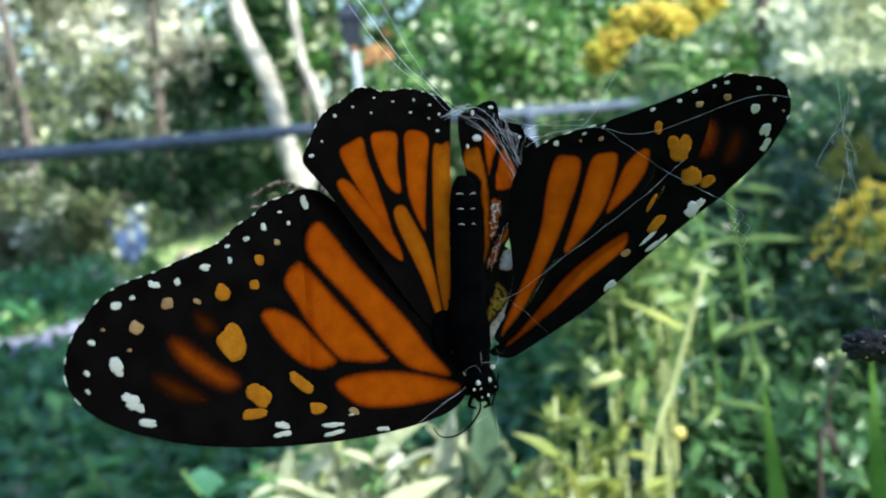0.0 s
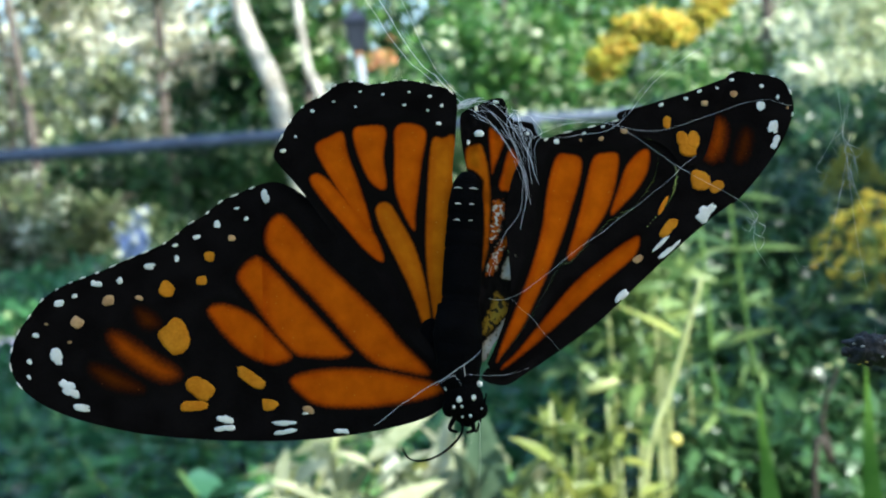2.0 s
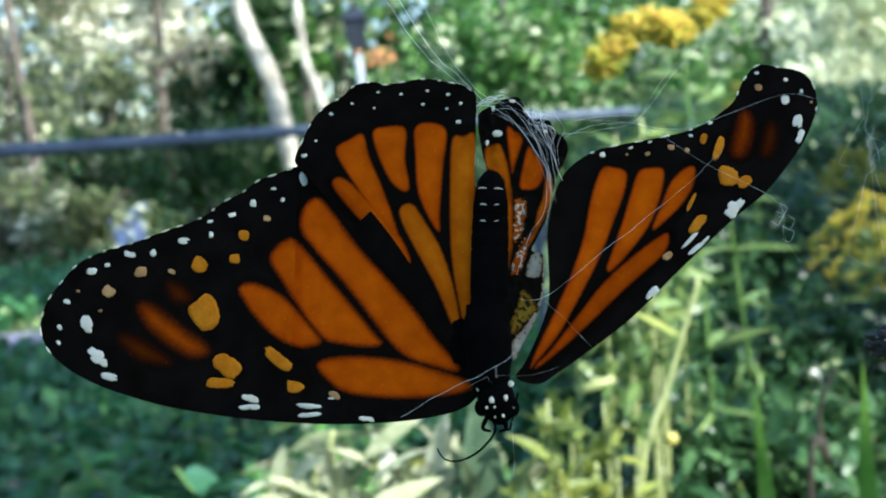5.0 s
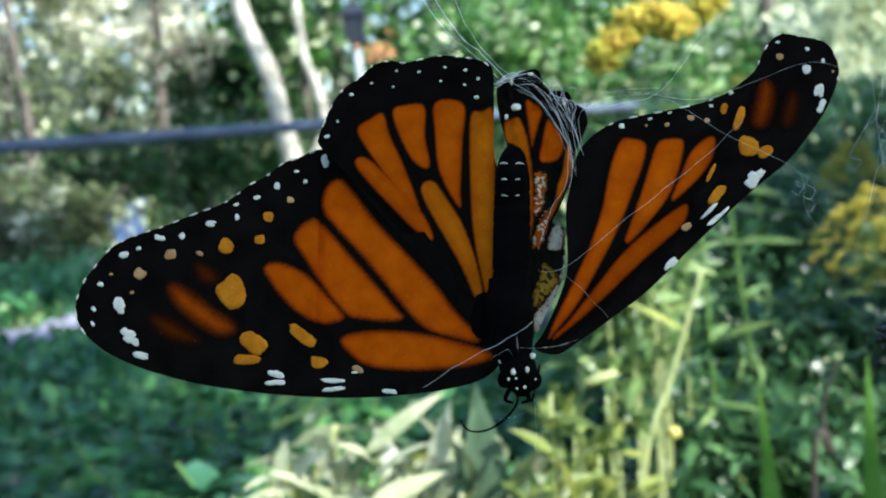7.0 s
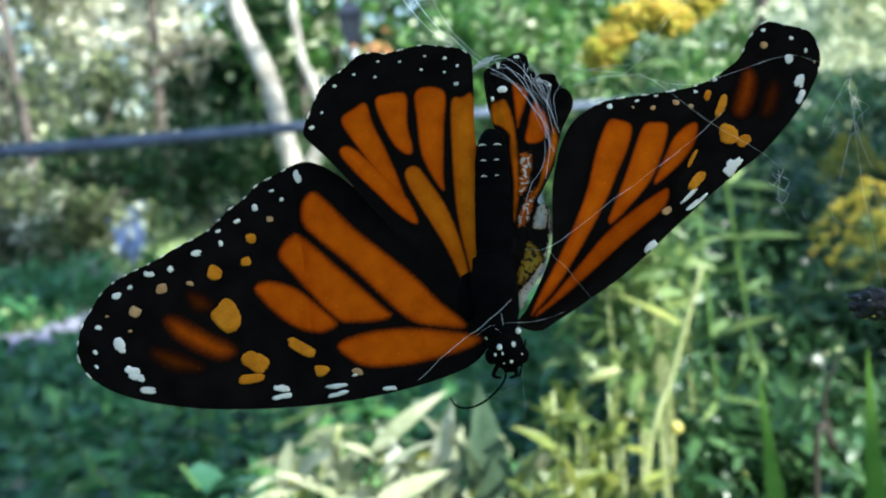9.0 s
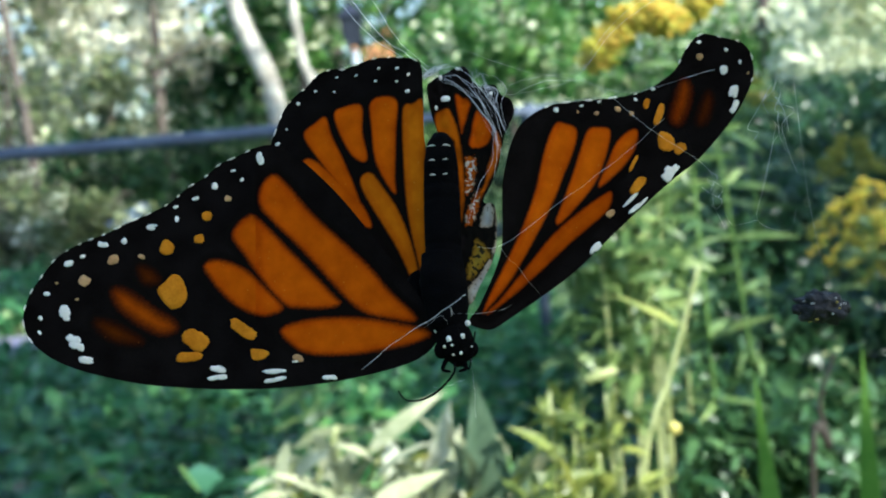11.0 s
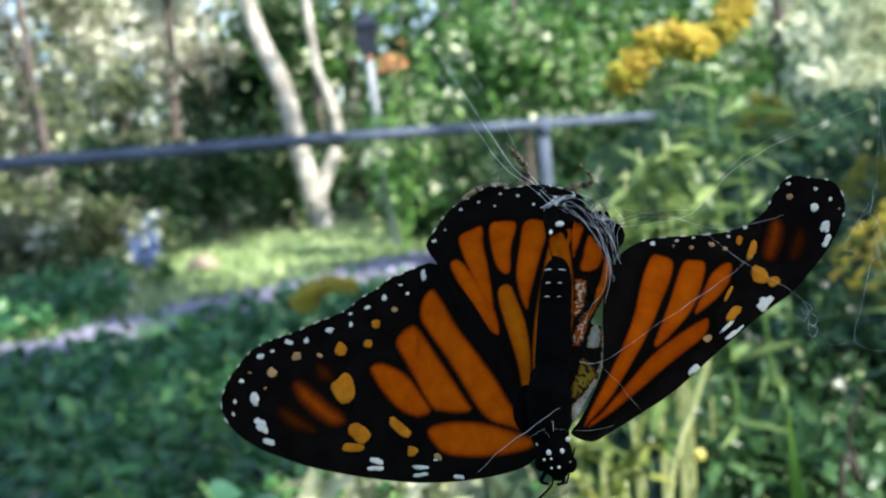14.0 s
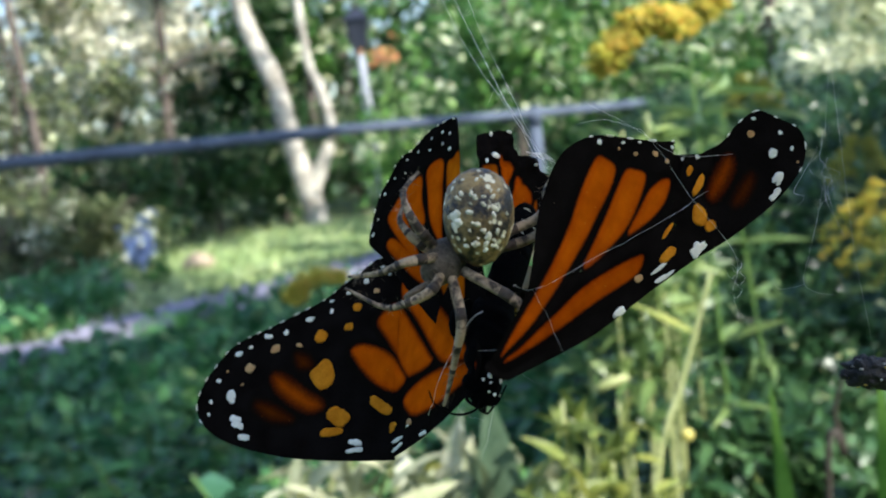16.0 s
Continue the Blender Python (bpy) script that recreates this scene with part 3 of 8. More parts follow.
LEFT_FORE_WHITE = [(-49.9, 4.3, 0.86, 1.28, 30), (-48.6, 0.8, 1.13, 0.63, -29), (-48.1, -0.2, 1.27, 0.56, -20), (-46.7, -2.1, 1.33, 0.49, -15), (-52.6, 7.1, 0.61, 0.43, -20), (-53.3, 3.9, 0.53, 0.35, -48), (-53.3, 2.0, 0.45, 0.28, -48), (-49.7, 10.9, 0.74, 0.45, -1), (-47.8, 11.7, 0.45, 0.37, -1), (-45.1, 13.1, 0.83, 0.44, -11), (-42.2, 13.3, 0.51, 0.61, 30), (-38.5, 14.9, 0.89, 0.45, -1), (-35.1, 15.7, 0.37, 0.60, -1), (-29.4, -4.5, 1.22, 0.49, -15), (-29.4, -5.6, 1.43, 0.42, -0), (-22.0, -5.4, 1.91, 0.35, -5), (-22.0, -6.4, 1.61, 0.35, 3), (-14.8, -6.8, 1.07, 0.34, -4)]
LEFT_FORE_WHITE_MORE = [(-32.6, 18.3, 0.66, 0.38, 20), (-30.0, 19.8, 0.52, 0.68, -1), (-26.3, 20.3, 0.37, 0.38, -1), (-27.5, 21.7, 0.52, 0.23, -1), (-23.7, 23.0, 0.60, 1.02, 17), (-35.3, 17.4, 0.51, 0.31, 20), (-19.3, -4.4, 0.58, 0.21, -1)]
LEFT_FORE_ORANGE = [(-35.4, 5.9, 1.86, 2.23, 30), (-32.4, -0.6, 1.76, 1.26, -39), (-33.2, -2.7, 1.80, 0.64, -3), (-26.2, 0.3, 2.03, 0.84, -35), (-24.5, -3.0, 1.64, 0.77, -15), (-36.4, 11.9, 1.13, 0.94, -30), (-32.0, 12.7, 0.66, 0.67, -1), (-31.0, 15.7, 0.74, 0.67, -1)]
LEFT_FORE_TAN = [(-51.3, 8.4, 0.30, 0.22, -1), (-18.9, -4.0, 0.95, 0.55, -20), (-43.6, 10.9, 0.96, 0.82, -1), (-47.5, 8.4, 0.99, 0.93, -39), (-39.8, 11.0, 0.68, 0.36, -20), (-28.2, 17.9, 0.59, 0.53, -1), (-48.4, 6.0, 0.37, 0.22, -1)]
LEFT_HIND_WHITE = [(-23.6, 25.7, 0.52, 0.36, 19), (-22.2, 27.6, 0.22, 0.22, -1), (-20.4, 31.0, 0.44, 0.29, -1), (-17.8, 32.4, 0.29, 0.21, -1), (-15.0, 31.9, 0.22, 0.21, -1), (-14.6, 33.9, 0.29, 0.21, -1), (-11.7, 33.7, 0.29, 0.21, -1), (-8.9, 32.5, 0.29, 0.21, -1), (-8.4, 34.2, 0.29, 0.21, -1), (-5.9, 32.0, 0.28, 0.21, -1), (-5.8, 33.8, 0.36, 0.28, -1), (-4.2, 32.7, 0.28, 0.28, -1), (-4.4, 30.4, 0.43, 0.35, -1)]
RIGHT_FORE_WHITE = [(14.4, 27.1, 0.50, 0.45, -0), (18.0, 28.1, 0.43, 0.22, 21), (20.5, 28.9, 0.36, 0.22, 16), (22.8, 29.8, 0.43, 0.22, 16), (25.7, 29.8, 0.35, 0.30, -0), (28.3, 31.5, 0.44, 0.22, 31), (30.2, 20.0, 0.95, 1.18, -32), (31.2, 20.8, 0.95, 0.56, 40), (24.9, 16.2, 1.89, 0.27, 48), (25.8, 15.3, 1.88, 0.34, 42), (19.8, 9.3, 1.21, 0.47, 45), (39.4, 31.8, 0.70, 1.01, -11), (39.5, 29.8, 0.48, 1.09, -27), (38.1, 34.8, 0.57, 0.78, 0), (34.7, 38.5, 0.45, 0.31, 21), (38.4, 37.6, 0.36, 0.39, 0), (40.3, 36.0, 0.29, 0.39, 0)]
RIGHT_FORE_ORANGE = [(27.3, 29.4, 0.42, 0.76, -22), (29.1, 28.1, 0.56, 1.67, -22), (30.1, 24.4, 1.25, 1.41, -0), (32.1, 23.7, 1.08, 0.72, 26), (25.8, 18.1, 0.68, 1.54, -38), (25.2, 20.9, 0.27, 1.33, -27)]
RIGHT_FORE_TAN = [(17.5, 27.2, 0.21, 0.23, -0), (20.1, 27.3, 0.43, 0.37, 21), (23.1, 28.2, 0.56, 0.45, -0), (25.1, 27.8, 0.42, 0.45, -0), (41.4, 34.5, 0.21, 0.23, 0), (34.8, 36.5, 0.58, 0.63, 0), (21.9, 14.0, 0.93, 0.55, 40)]


# ---- the garden ----
def leafy(name, rng, centre, spread, count, leaf, mat, parent, label="", clumps=14, up=0.2, hollow=0.35):
    """A crown of leaves gathered in clumps of uneven size, with gaps between them."""
    centre, spread = np.array(centre, float), np.array(spread, float)
    hubs = unit_ways(rng, clumps) * rng.uniform(hollow, 1.0, (clumps, 1)) * spread + centre
    size = rng.uniform(0.22, 0.5, clumps)
    which = rng.integers(0, clumps, count)
    places = hubs[which] + rng.normal(size=(count, 3)) * size[which][:, None] * spread * 0.55
    ways = unit_ways(rng, count, -up)
    v, f = strewn(random.Random(int(rng.integers(1e6))), leaf, places, ways, rng.uniform(0.6, 1.35, count))
    return link_mesh(name, v, f, mat, parent, label)


def tree(at, height, girth, crown_at, spread, count, leaf_size, mat, bark, label, seed, lean=(0, 0), clumps=16, category="tree"):
    rng = np.random.default_rng(seed)
    ob = tagged(empty("tree", at), label, category)
    top = np.array([lean[0], lean[1], height])
    line = [np.array([0, 0, -0.1]), top * 0.3 + rng.normal(size=3) * 0.05, top * 0.65 + rng.normal(size=3) * 0.08, top]
    shapes = [tube(spline(line, 5, False), [girth * 1.25, girth, girth * 0.8, girth * 0.45], 10)]
    for i in range(6):
        b = top * rng.uniform(0.4, 0.95)
        d = np.array([rng.normal(), rng.normal(), rng.uniform(0.2, 0.9)])
        d /= np.linalg.norm(d)
        e = b + d * rng.uniform(0.5, 0.9) * max(spread)
        shapes.append(tube(spline([b, (b + e) / 2 + rng.normal(size=3) * 0.08, e], 4, False), [girth * 0.4, girth * 0.1], 6))
    v, f = joined(shapes)
    link_mesh("trunk", v, f, bark, ob)
    leafy("crown", rng, crown_at, spread, count, leaf_shape(leaf_size, leaf_size * 0.62, 0.2, 2), mat, ob, "", clumps)
    return ob


rng = np.random.default_rng(5)

# one sheet of ground to the horizon, gently uneven close by
gv, gf = [], []
xs = np.concatenate([[-400, -120, -40, -20], np.linspace(-9, 9, 61), [20, 40, 120, 400]])
ys = np.concatenate([[-400, -120, -40, -12], np.linspace(-4, 16, 67), [24, 40, 120, 400]])
for y in ys:
    for x in xs:
        gv.append((x, y, 0.03 * noise.noise(Vector((x * 0.7, y * 0.7, 0))) if abs(x) < 9 and -4 < y < 16 else 0.0))
nx = len(xs)
gf = [(j * nx + i, j * nx + i + 1, (j + 1) * nx + i + 1, (j + 1) * nx + i) for j in range(len(ys) - 1) for i in range(nx - 1)]
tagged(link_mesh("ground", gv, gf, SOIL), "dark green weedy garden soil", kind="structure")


def strip(name, line, width, z, mat, label, rows=40):
    """A strip of ground cover that follows the rise and fall of the soil."""
    p = spline(line, rows // (len(line) - 1), False)
    d = np.gradient(p, axis=0)
    d /= np.linalg.norm(d, axis=1)[:, None]
    side = np.stack([d[:, 1], -d[:, 0]], 1)
    v, cols = [], 7
    for q, s in zip(p, side):
        for k in range(cols):
            w = (k / (cols - 1) - 0.5) * width * (1 + 0.12 * noise.noise(Vector((q[0] * 2, q[1] * 2, k))))
            x, y = q + s * w
            v.append((x, y, 0.03 * noise.noise(Vector((x * 0.7, y * 0.7, 0))) + z))
    f = [(i * cols + k, i * cols + k + 1, (i + 1) * cols + k + 1, (i + 1) * cols + k) for i in range(len(p) - 1) for k in range(cols - 1)]
    return tagged(link_mesh(name, v, f, mat), label, kind="structure")


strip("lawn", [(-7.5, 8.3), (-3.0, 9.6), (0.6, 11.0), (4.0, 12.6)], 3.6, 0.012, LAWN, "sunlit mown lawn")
strip("gravel_path", [(-8.4, -1.8), (-4.3, 2.7), (-2.46, 5.14), (-0.85, 7.2), (1.3, 9.8)], 0.62, 0.02, GRAVEL, "mauve-grey gravel garden path")

# gravel: loose stones on the path
gn = 2600
t = rng.uniform(0, 1, gn)
line = spline([(-4.3, 2.7), (-2.46, 5.14), (-0.85, 7.2), (1.3, 9.8)], 40, False)
base = line[(t * (len(line) - 1)).astype(int)] + rng.normal(size=(gn, 2)) * 0.16
pebble = ball((0, 0, 0), (0.028, 0.022, 0.015), None, 4, 6)
pv, pf = strewn(random.Random(2), (np.array(pebble[0]), pebble[1]), np.column_stack([base, 0.03 * np.array([noise.noise(Vector((x * 0.7, y * 0.7, 0))) for x, y in base]) + 0.03]), unit_ways(rng, gn), rng.uniform(0.6, 1.6, gn))
tagged(link_mesh("gravel", pv, pf, GRAVEL), "loose mauve-grey gravel stones on the path", "gravel", kind="stuff")

# short grass over lawn and soil
gn = 30000
gx, gy = rng.uniform(-6, 3.5, gn), rng.uniform(3.2, 12.5, gn)
gz = np.array([0.03 * noise.noise(Vector((x * 0.7, y * 0.7, 0))) for x, y in zip(gx, gy)])
from_path = np.min(np.hypot(gx[:, None] - line[None, ::4, 0], gy[:, None] - line[None, ::4, 1]), axis=1)
keep = (from_path > 0.33) & (gy > 5.6 + 1.2 * (gx + 2.0))
tuft = leaf_shape(0.10, 0.022, 0.3, 2)
gvv, gff = strewn(random.Random(3), tuft, np.column_stack([gx, gy, gz])[keep], unit_ways(rng, gn, 1.8)[keep], rng.uniform(0.5, 1.3, gn)[keep])
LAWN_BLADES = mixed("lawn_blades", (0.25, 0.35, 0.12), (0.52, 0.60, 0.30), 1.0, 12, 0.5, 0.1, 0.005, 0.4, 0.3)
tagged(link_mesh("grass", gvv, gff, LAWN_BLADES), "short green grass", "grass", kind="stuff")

# the fence: a galvanised top rail on round posts
fence = tagged(empty("fence"), "grey galvanised pipe fence with a level top rail", "fence")
F0, F1 = np.array([-1.229, 2.827, 1.01]), np.array([0.649, 4.133, 0.985])
way = F1 - F0
ra, rb = F0 - way * 0.75, F1 + way * 1.1
v, f = tube(spline([ra, F0, (F0 + F1) / 2 + np.array([0, 0, 0.006]), F1, rb], 6, False), [0.019], 12)
link_mesh("top_rail", v, f, STEEL, fence)
for k in (-0.62, 0.86, 1.6):
    q = F0 + way * k
    v, f = joined([tube([(q[0], q[1], -0.2), (q[0], q[1], q[2] - 0.02)], [0.024], 12), tube([(q[0], q[1], q[2] - 0.045), (q[0], q[1], q[2] + 0.03)], [0.031, 0.031], 12)])
    link_mesh("post", v, f, STEEL, fence)

# the pale forked tree behind the lawn
rt = np.random.default_rng(11)
fork = tagged(empty("tree", (-1.60, 11.97, 0.0)), "pale forked tree with a sunlit trunk", "tree")
main = spline([(0.03, 0, -0.1), (-0.03, 0, 0.35), (-0.20, 0.1, 1.12), (-0.32, 0.2, 1.82), (-0.56, 0.3, 2.46), (-0.8, 0.4, 3.6)], 5, False)
side = spline([(0.0, 0, 0.4), (0.16, 0.05, 0.75), (0.31, 0.12, 1.14), (0.22, 0.2, 1.7), (0.11, 0.25, 2.05), (0.05, 0.3, 3.4)], 5, False)
link_mesh("trunk", *joined([tube(main, [0.18, 0.13, 0.12, 0.11, 0.085], 12)]), BARK, fork)
link_mesh("limb", *joined([tube(side, [0.10, 0.08, 0.06, 0.045], 10)]), BARK, fork)
leafy("crown", rt, (-0.3, 0.6, 3.9), (1.6, 1.2, 0.9), 900, leaf_shape(0.17, 0.11, 0.2, 2), LEAF_FAR, fork)

# woodland edge
GREEN, OLIVE = "broad-leaved tree with green foliage", "tree with olive foliage paled in colour as if sunlit"
tree((-4.9, 11.4, 0), 3.6, 0.035, (0.1, 0.4, 2.2), (1.5, 0.9, 1.4), 3000, 0.11, LEAF_OLIVE, BARK_DARK, OLIVE, 21, clumps=22)
tree((-3.3, 12.6, 0), 4.2, 0.07, (-0.62, 0, 2.85), (0.95, 0.6, 0.85), 4200, 0.13, LEAF_YELLOW, BARK_DARK, "tree with foliage coloured pale as if sunlit", 22, clumps=9)
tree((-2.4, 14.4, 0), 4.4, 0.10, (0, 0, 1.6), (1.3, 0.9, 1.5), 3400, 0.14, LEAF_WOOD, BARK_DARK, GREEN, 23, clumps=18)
# crown coloured pale in place of the bright sky behind it
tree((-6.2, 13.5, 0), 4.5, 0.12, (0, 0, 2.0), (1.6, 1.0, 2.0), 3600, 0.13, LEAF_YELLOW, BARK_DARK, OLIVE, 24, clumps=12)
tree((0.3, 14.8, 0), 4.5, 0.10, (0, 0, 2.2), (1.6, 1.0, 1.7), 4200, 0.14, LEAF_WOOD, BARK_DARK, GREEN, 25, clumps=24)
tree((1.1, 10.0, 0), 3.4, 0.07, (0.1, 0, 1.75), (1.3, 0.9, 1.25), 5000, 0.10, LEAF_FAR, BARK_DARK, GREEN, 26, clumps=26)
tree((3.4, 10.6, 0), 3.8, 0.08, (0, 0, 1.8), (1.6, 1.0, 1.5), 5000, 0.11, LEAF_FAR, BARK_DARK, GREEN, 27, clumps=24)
tree((4.0, 9.2, 0), 3.6, 0.06, (0, 0, 1.75), (1.2, 0.8, 1.1), 3000, 0.12, LEAF_CREAM, BARK_DARK, "tree with foliage coloured pale as if sunlit", 28, clumps=16)
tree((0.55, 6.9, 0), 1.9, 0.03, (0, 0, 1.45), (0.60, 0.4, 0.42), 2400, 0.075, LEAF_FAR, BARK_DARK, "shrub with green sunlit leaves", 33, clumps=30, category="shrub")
tree((2.75, 6.3, 0), 1.9, 0.03, (0, 0, 1.40), (0.85, 0.45, 0.50), 1900, 0.085, LEAF_CREAM, BARK_DARK, "shrub with leaves coloured pale as if sunlit", 34, clumps=18, category="shrub")
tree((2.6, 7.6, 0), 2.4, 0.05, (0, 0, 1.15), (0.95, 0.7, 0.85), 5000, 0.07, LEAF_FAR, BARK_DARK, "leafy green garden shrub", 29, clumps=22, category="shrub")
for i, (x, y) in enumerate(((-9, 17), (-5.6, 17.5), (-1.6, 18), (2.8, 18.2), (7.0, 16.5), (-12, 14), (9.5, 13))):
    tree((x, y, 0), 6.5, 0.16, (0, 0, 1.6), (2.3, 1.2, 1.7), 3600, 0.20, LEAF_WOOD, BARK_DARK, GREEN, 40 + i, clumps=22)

tree((-3.75, 15.4, 0), 4.8, 0.08, (0, 0, 2.7), (1.2, 0.8, 1.1), 3200, 0.14, LEAF_YELLOW, BARK_DARK, "tree with foliage coloured pale as if sunlit", 37, clumps=30)
tree((-1.75, 13.6, 0), 3.9, 0.07, (0, 0, 2.75), (1.15, 0.7, 0.75), 3000, 0.13, LEAF_FAR, BARK_DARK, GREEN, 38, clumps=22)

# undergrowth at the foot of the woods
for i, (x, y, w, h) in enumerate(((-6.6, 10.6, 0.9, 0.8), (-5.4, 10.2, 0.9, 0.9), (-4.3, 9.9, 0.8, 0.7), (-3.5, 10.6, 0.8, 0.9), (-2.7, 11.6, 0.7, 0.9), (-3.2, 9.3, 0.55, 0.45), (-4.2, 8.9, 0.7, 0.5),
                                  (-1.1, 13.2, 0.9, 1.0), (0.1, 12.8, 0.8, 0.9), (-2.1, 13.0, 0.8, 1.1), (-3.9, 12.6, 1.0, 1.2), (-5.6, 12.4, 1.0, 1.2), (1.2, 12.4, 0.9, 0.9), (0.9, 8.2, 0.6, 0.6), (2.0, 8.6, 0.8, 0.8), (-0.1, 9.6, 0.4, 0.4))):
    tree((x, y, 0), h * 1.2, 0.03, (0, 0, h * 0.75), (w, w * 0.7, h * 0.75), 1900, 0.09, LEAF_OLIVE if i in (0, 1, 2, 5, 6, 10, 11) else LEAF_WOOD, BARK_DARK, "dark green shrub of the undergrowth", 200 + i, clumps=18, category="shrub")

# weedy bushes at the near end of the lawn
for i, (x, y, w, h) in enumerate(((-3.62, 8.0, 0.52, 0.55), (-4.35, 8.3, 0.6, 0.62), (-3.95, 7.2, 0.5, 0.42))):
    tree((x, y, 0), h * 1.1, 0.02, (0, 0, h * 0.6), (w, w * 0.7, h * 0.6), 1500, 0.085, LEAF_OLIVE, BARK_DARK, "weedy green bush at the edge of the lawn", 240 + i, clumps=16, category="shrub")

# thin dark sapling in front of the woods
sap = tagged(empty("sapling", (-4.37, 10.8, 0)), "thin dark bare sapling trunk", "sapling")
link_mesh("trunk", *tube(spline([(0, 0, -0.1), (0.02, 0, 1.3), (-0.05, 0.05, 2.2), (-0.1, 0.05, 3.6)], 5, False), [0.06, 0.05, 0.035], 8), BARK_DARK, sap)

# lamp post
lamp = tagged(empty("lamp_post", (-0.60, 9.1, 0)), "garden lamp post with a dark lantern on a pale post", "lamp post")
link_mesh("pole", *tube([(0.10, 0, -0.2), (0.0, 0, 0.9), (-0.02, 0, 1.78)], [0.045, 0.04, 0.035], 12), POST_PAINT, lamp)
lv, lf = [], []
for z, w in ((1.76, 0.05), (1.80, 0.075), (1.82, 0.075), (2.04, 0.105), (2.05, 0.13), (2.13, 0.05), (2.17, 0.02), (2.22, 0.012)):
    lv += [(-0.02 + sx * w, sy * w, z) for sx, sy in ((-1, -1), (1, -1), (1, 1), (-1, 1))]
lf = [(4 * i + k, 4 * i + (k + 1) % 4, 4 * i + 4 + (k + 1) % 4, 4 * i + 4 + k) for i in range(7) for k in range(4)]
link_mesh("lantern", lv, lf, LANTERN, lamp, "dark lantern with a pointed cap", smooth=False)

# orange blossom beside the lamp post
shrub = tagged(empty("flowering_shrub", (-0.42, 8.6, 0)), "shrub with loose orange blossom beside the lamp post", "shrub")
rs = np.random.default_rng(31)
link_mesh("stem", *joined([tube(spline([(0, 0, -0.1), (rs.normal() * 0.1, 0, 0.9), (rs.normal() * 0.2, rs.normal() * 0.1, 1.75)], 5, False), [0.02, 0.008], 6) for _ in range(5)]), STALK_GREEN, shrub)
leafy("leaves", rs, (0.1, 0, 1.1), (0.45, 0.3, 0.75), 700, leaf_shape(0.08, 0.05, 0.2, 2), LEAF_FAR, shrub)
leafy("blossom", rs, (0.05, -0.25, 1.70), (0.15, 0.1, 0.14), 30, leaf_shape(0.06, 0.05, 0.2, 2), ORANGE_PETAL, shrub, "orange petals", 6)

# blue-violet garden object of unclear kind, built as flowers; stones
blue_clump = tagged(empty("blue_violet_clump", (-2.42, 7.75, 0.02)), "blue-violet garden object built as a flower clump at the edge of the lawn", "flowers")
ra_ = np.random.default_rng(32)
leafy("leaves", ra_, (0, 0.05, 0.16), (0.13, 0.12, 0.15), 200, leaf_shape(0.07, 0.03, 0.2, 2), LEAF_HERB, blue_clump)
tagged(leafy("petals", ra_, (0.0, -0.02, 0.34), (0.13, 0.10, 0.20), 420, leaf_shape(0.04, 0.026, 0.2, 2), MAUVE_PETAL, blue_clump, ""), "pale blue-violet petals", kind="stuff")
for at, r, mat, lab in (((-2.70, 7.55, 0.06), (0.075, 0.07, 0.13), STONE, "pale upright garden stone"), ((-2.19, 8.45, 0.08), (0.14, 0.1, 0.085), STONE_TAN, "rounded tan garden stone"), ((-2.62, 7.7, 0.02), (0.1, 0.07, 0.06), STONE, "pale low garden stone")):
    st = tagged(link_mesh("garden_stone", *ball((0, 0, 0), r, None, 10, 14, 0.35, at[0])
                          , mat), lab, "stone")
    st.matrix_basis = Matrix.Translation(at)


# ---- herbs close by ----
def border_top(x, y):
    """How high the tall flower border grows: low towards its front edge and its near end."""
    x, y = np.atleast_1d(x), np.atleast_1d(y)
    lumps = np.array([0.075 * noise.noise(Vector((a * 4, b * 3, 4))) + 0.035 * noise.noise(Vector((a * 11, b * 9, 1))) for a, b in zip(x, y)])
    return 0.985 - 0.37 * np.exp(-(y - 0.8) / 0.75) + lumps - 1.9 * np.clip(0.22 - x / y, 0, 1)


def herb(height, count, leaf_len, leaf_wide, mat, seed, label):
    r = np.random.default_rng(seed)
    ob = tagged(empty("herb"), label, "herb", "herbs of the border")
    line = spline([(0, 0, -0.05), (r.normal() * 0.03, r.normal() * 0.03, height * 0.5), (r.normal() * 0.07, r.normal() * 0.07, height)], 6, False)
    link_mesh("stem", *tube(line, [0.004, 0.0015], 6), STALK_GREEN, ob)
    t = r.uniform(0.12, 1.0, count)
    p = line[(t * (len(line) - 1)).astype(int)]
    a = r.uniform(0, 2 * math.pi, count)
    w = np.column_stack([np.cos(a), np.sin(a), r.uniform(-0.25, 0.7, count)])
    v, f = strewn(random.Random(seed), leaf_shape(leaf_len, leaf_wide, 0.35, 4), p, w, r.uniform(0.55, 1.25, count) * (1.15 - 0.5 * t))
    link_mesh("leaves", v, f, mat, ob)
    return ob


HERB = "leafy green herb with narrow pointed leaves"
kinds = [herb(0.5, 105, 0.070, 0.028, LEAF_HERB, 61, HERB), herb(0.55, 110, 0.062, 0.034, LEAF_DEEP, 62, "dark bluish green herb with broad leaves"),
         herb(0.95, 300, 0.036, 0.0085, LEAF_MIX, 63, "tall " + HERB), herb(1.0, 320, 0.030, 0.0085, LEAF_BLUE, 64, "tall bluish green herb"),
         herb(0.42, 95, 0.058, 0.034, LEAF_BLUE, 65, "low green herb with rounded leaves"), herb(0.9, 300, 0.034, 0.0075, LEAF_MIX, 66, "tall " + HERB)]
first = [(-0.35, 1.5), (-0.55, 1.8), (0.55, 1.6), (0.75, 1.9), (-0.15, 1.35), (0.42, 1.35)]
for k, (x, y) in zip(kinds, first):
    k.matrix_basis = pose(x, y, 0, 0, 0, 40 * x)
rh = random.Random(8)
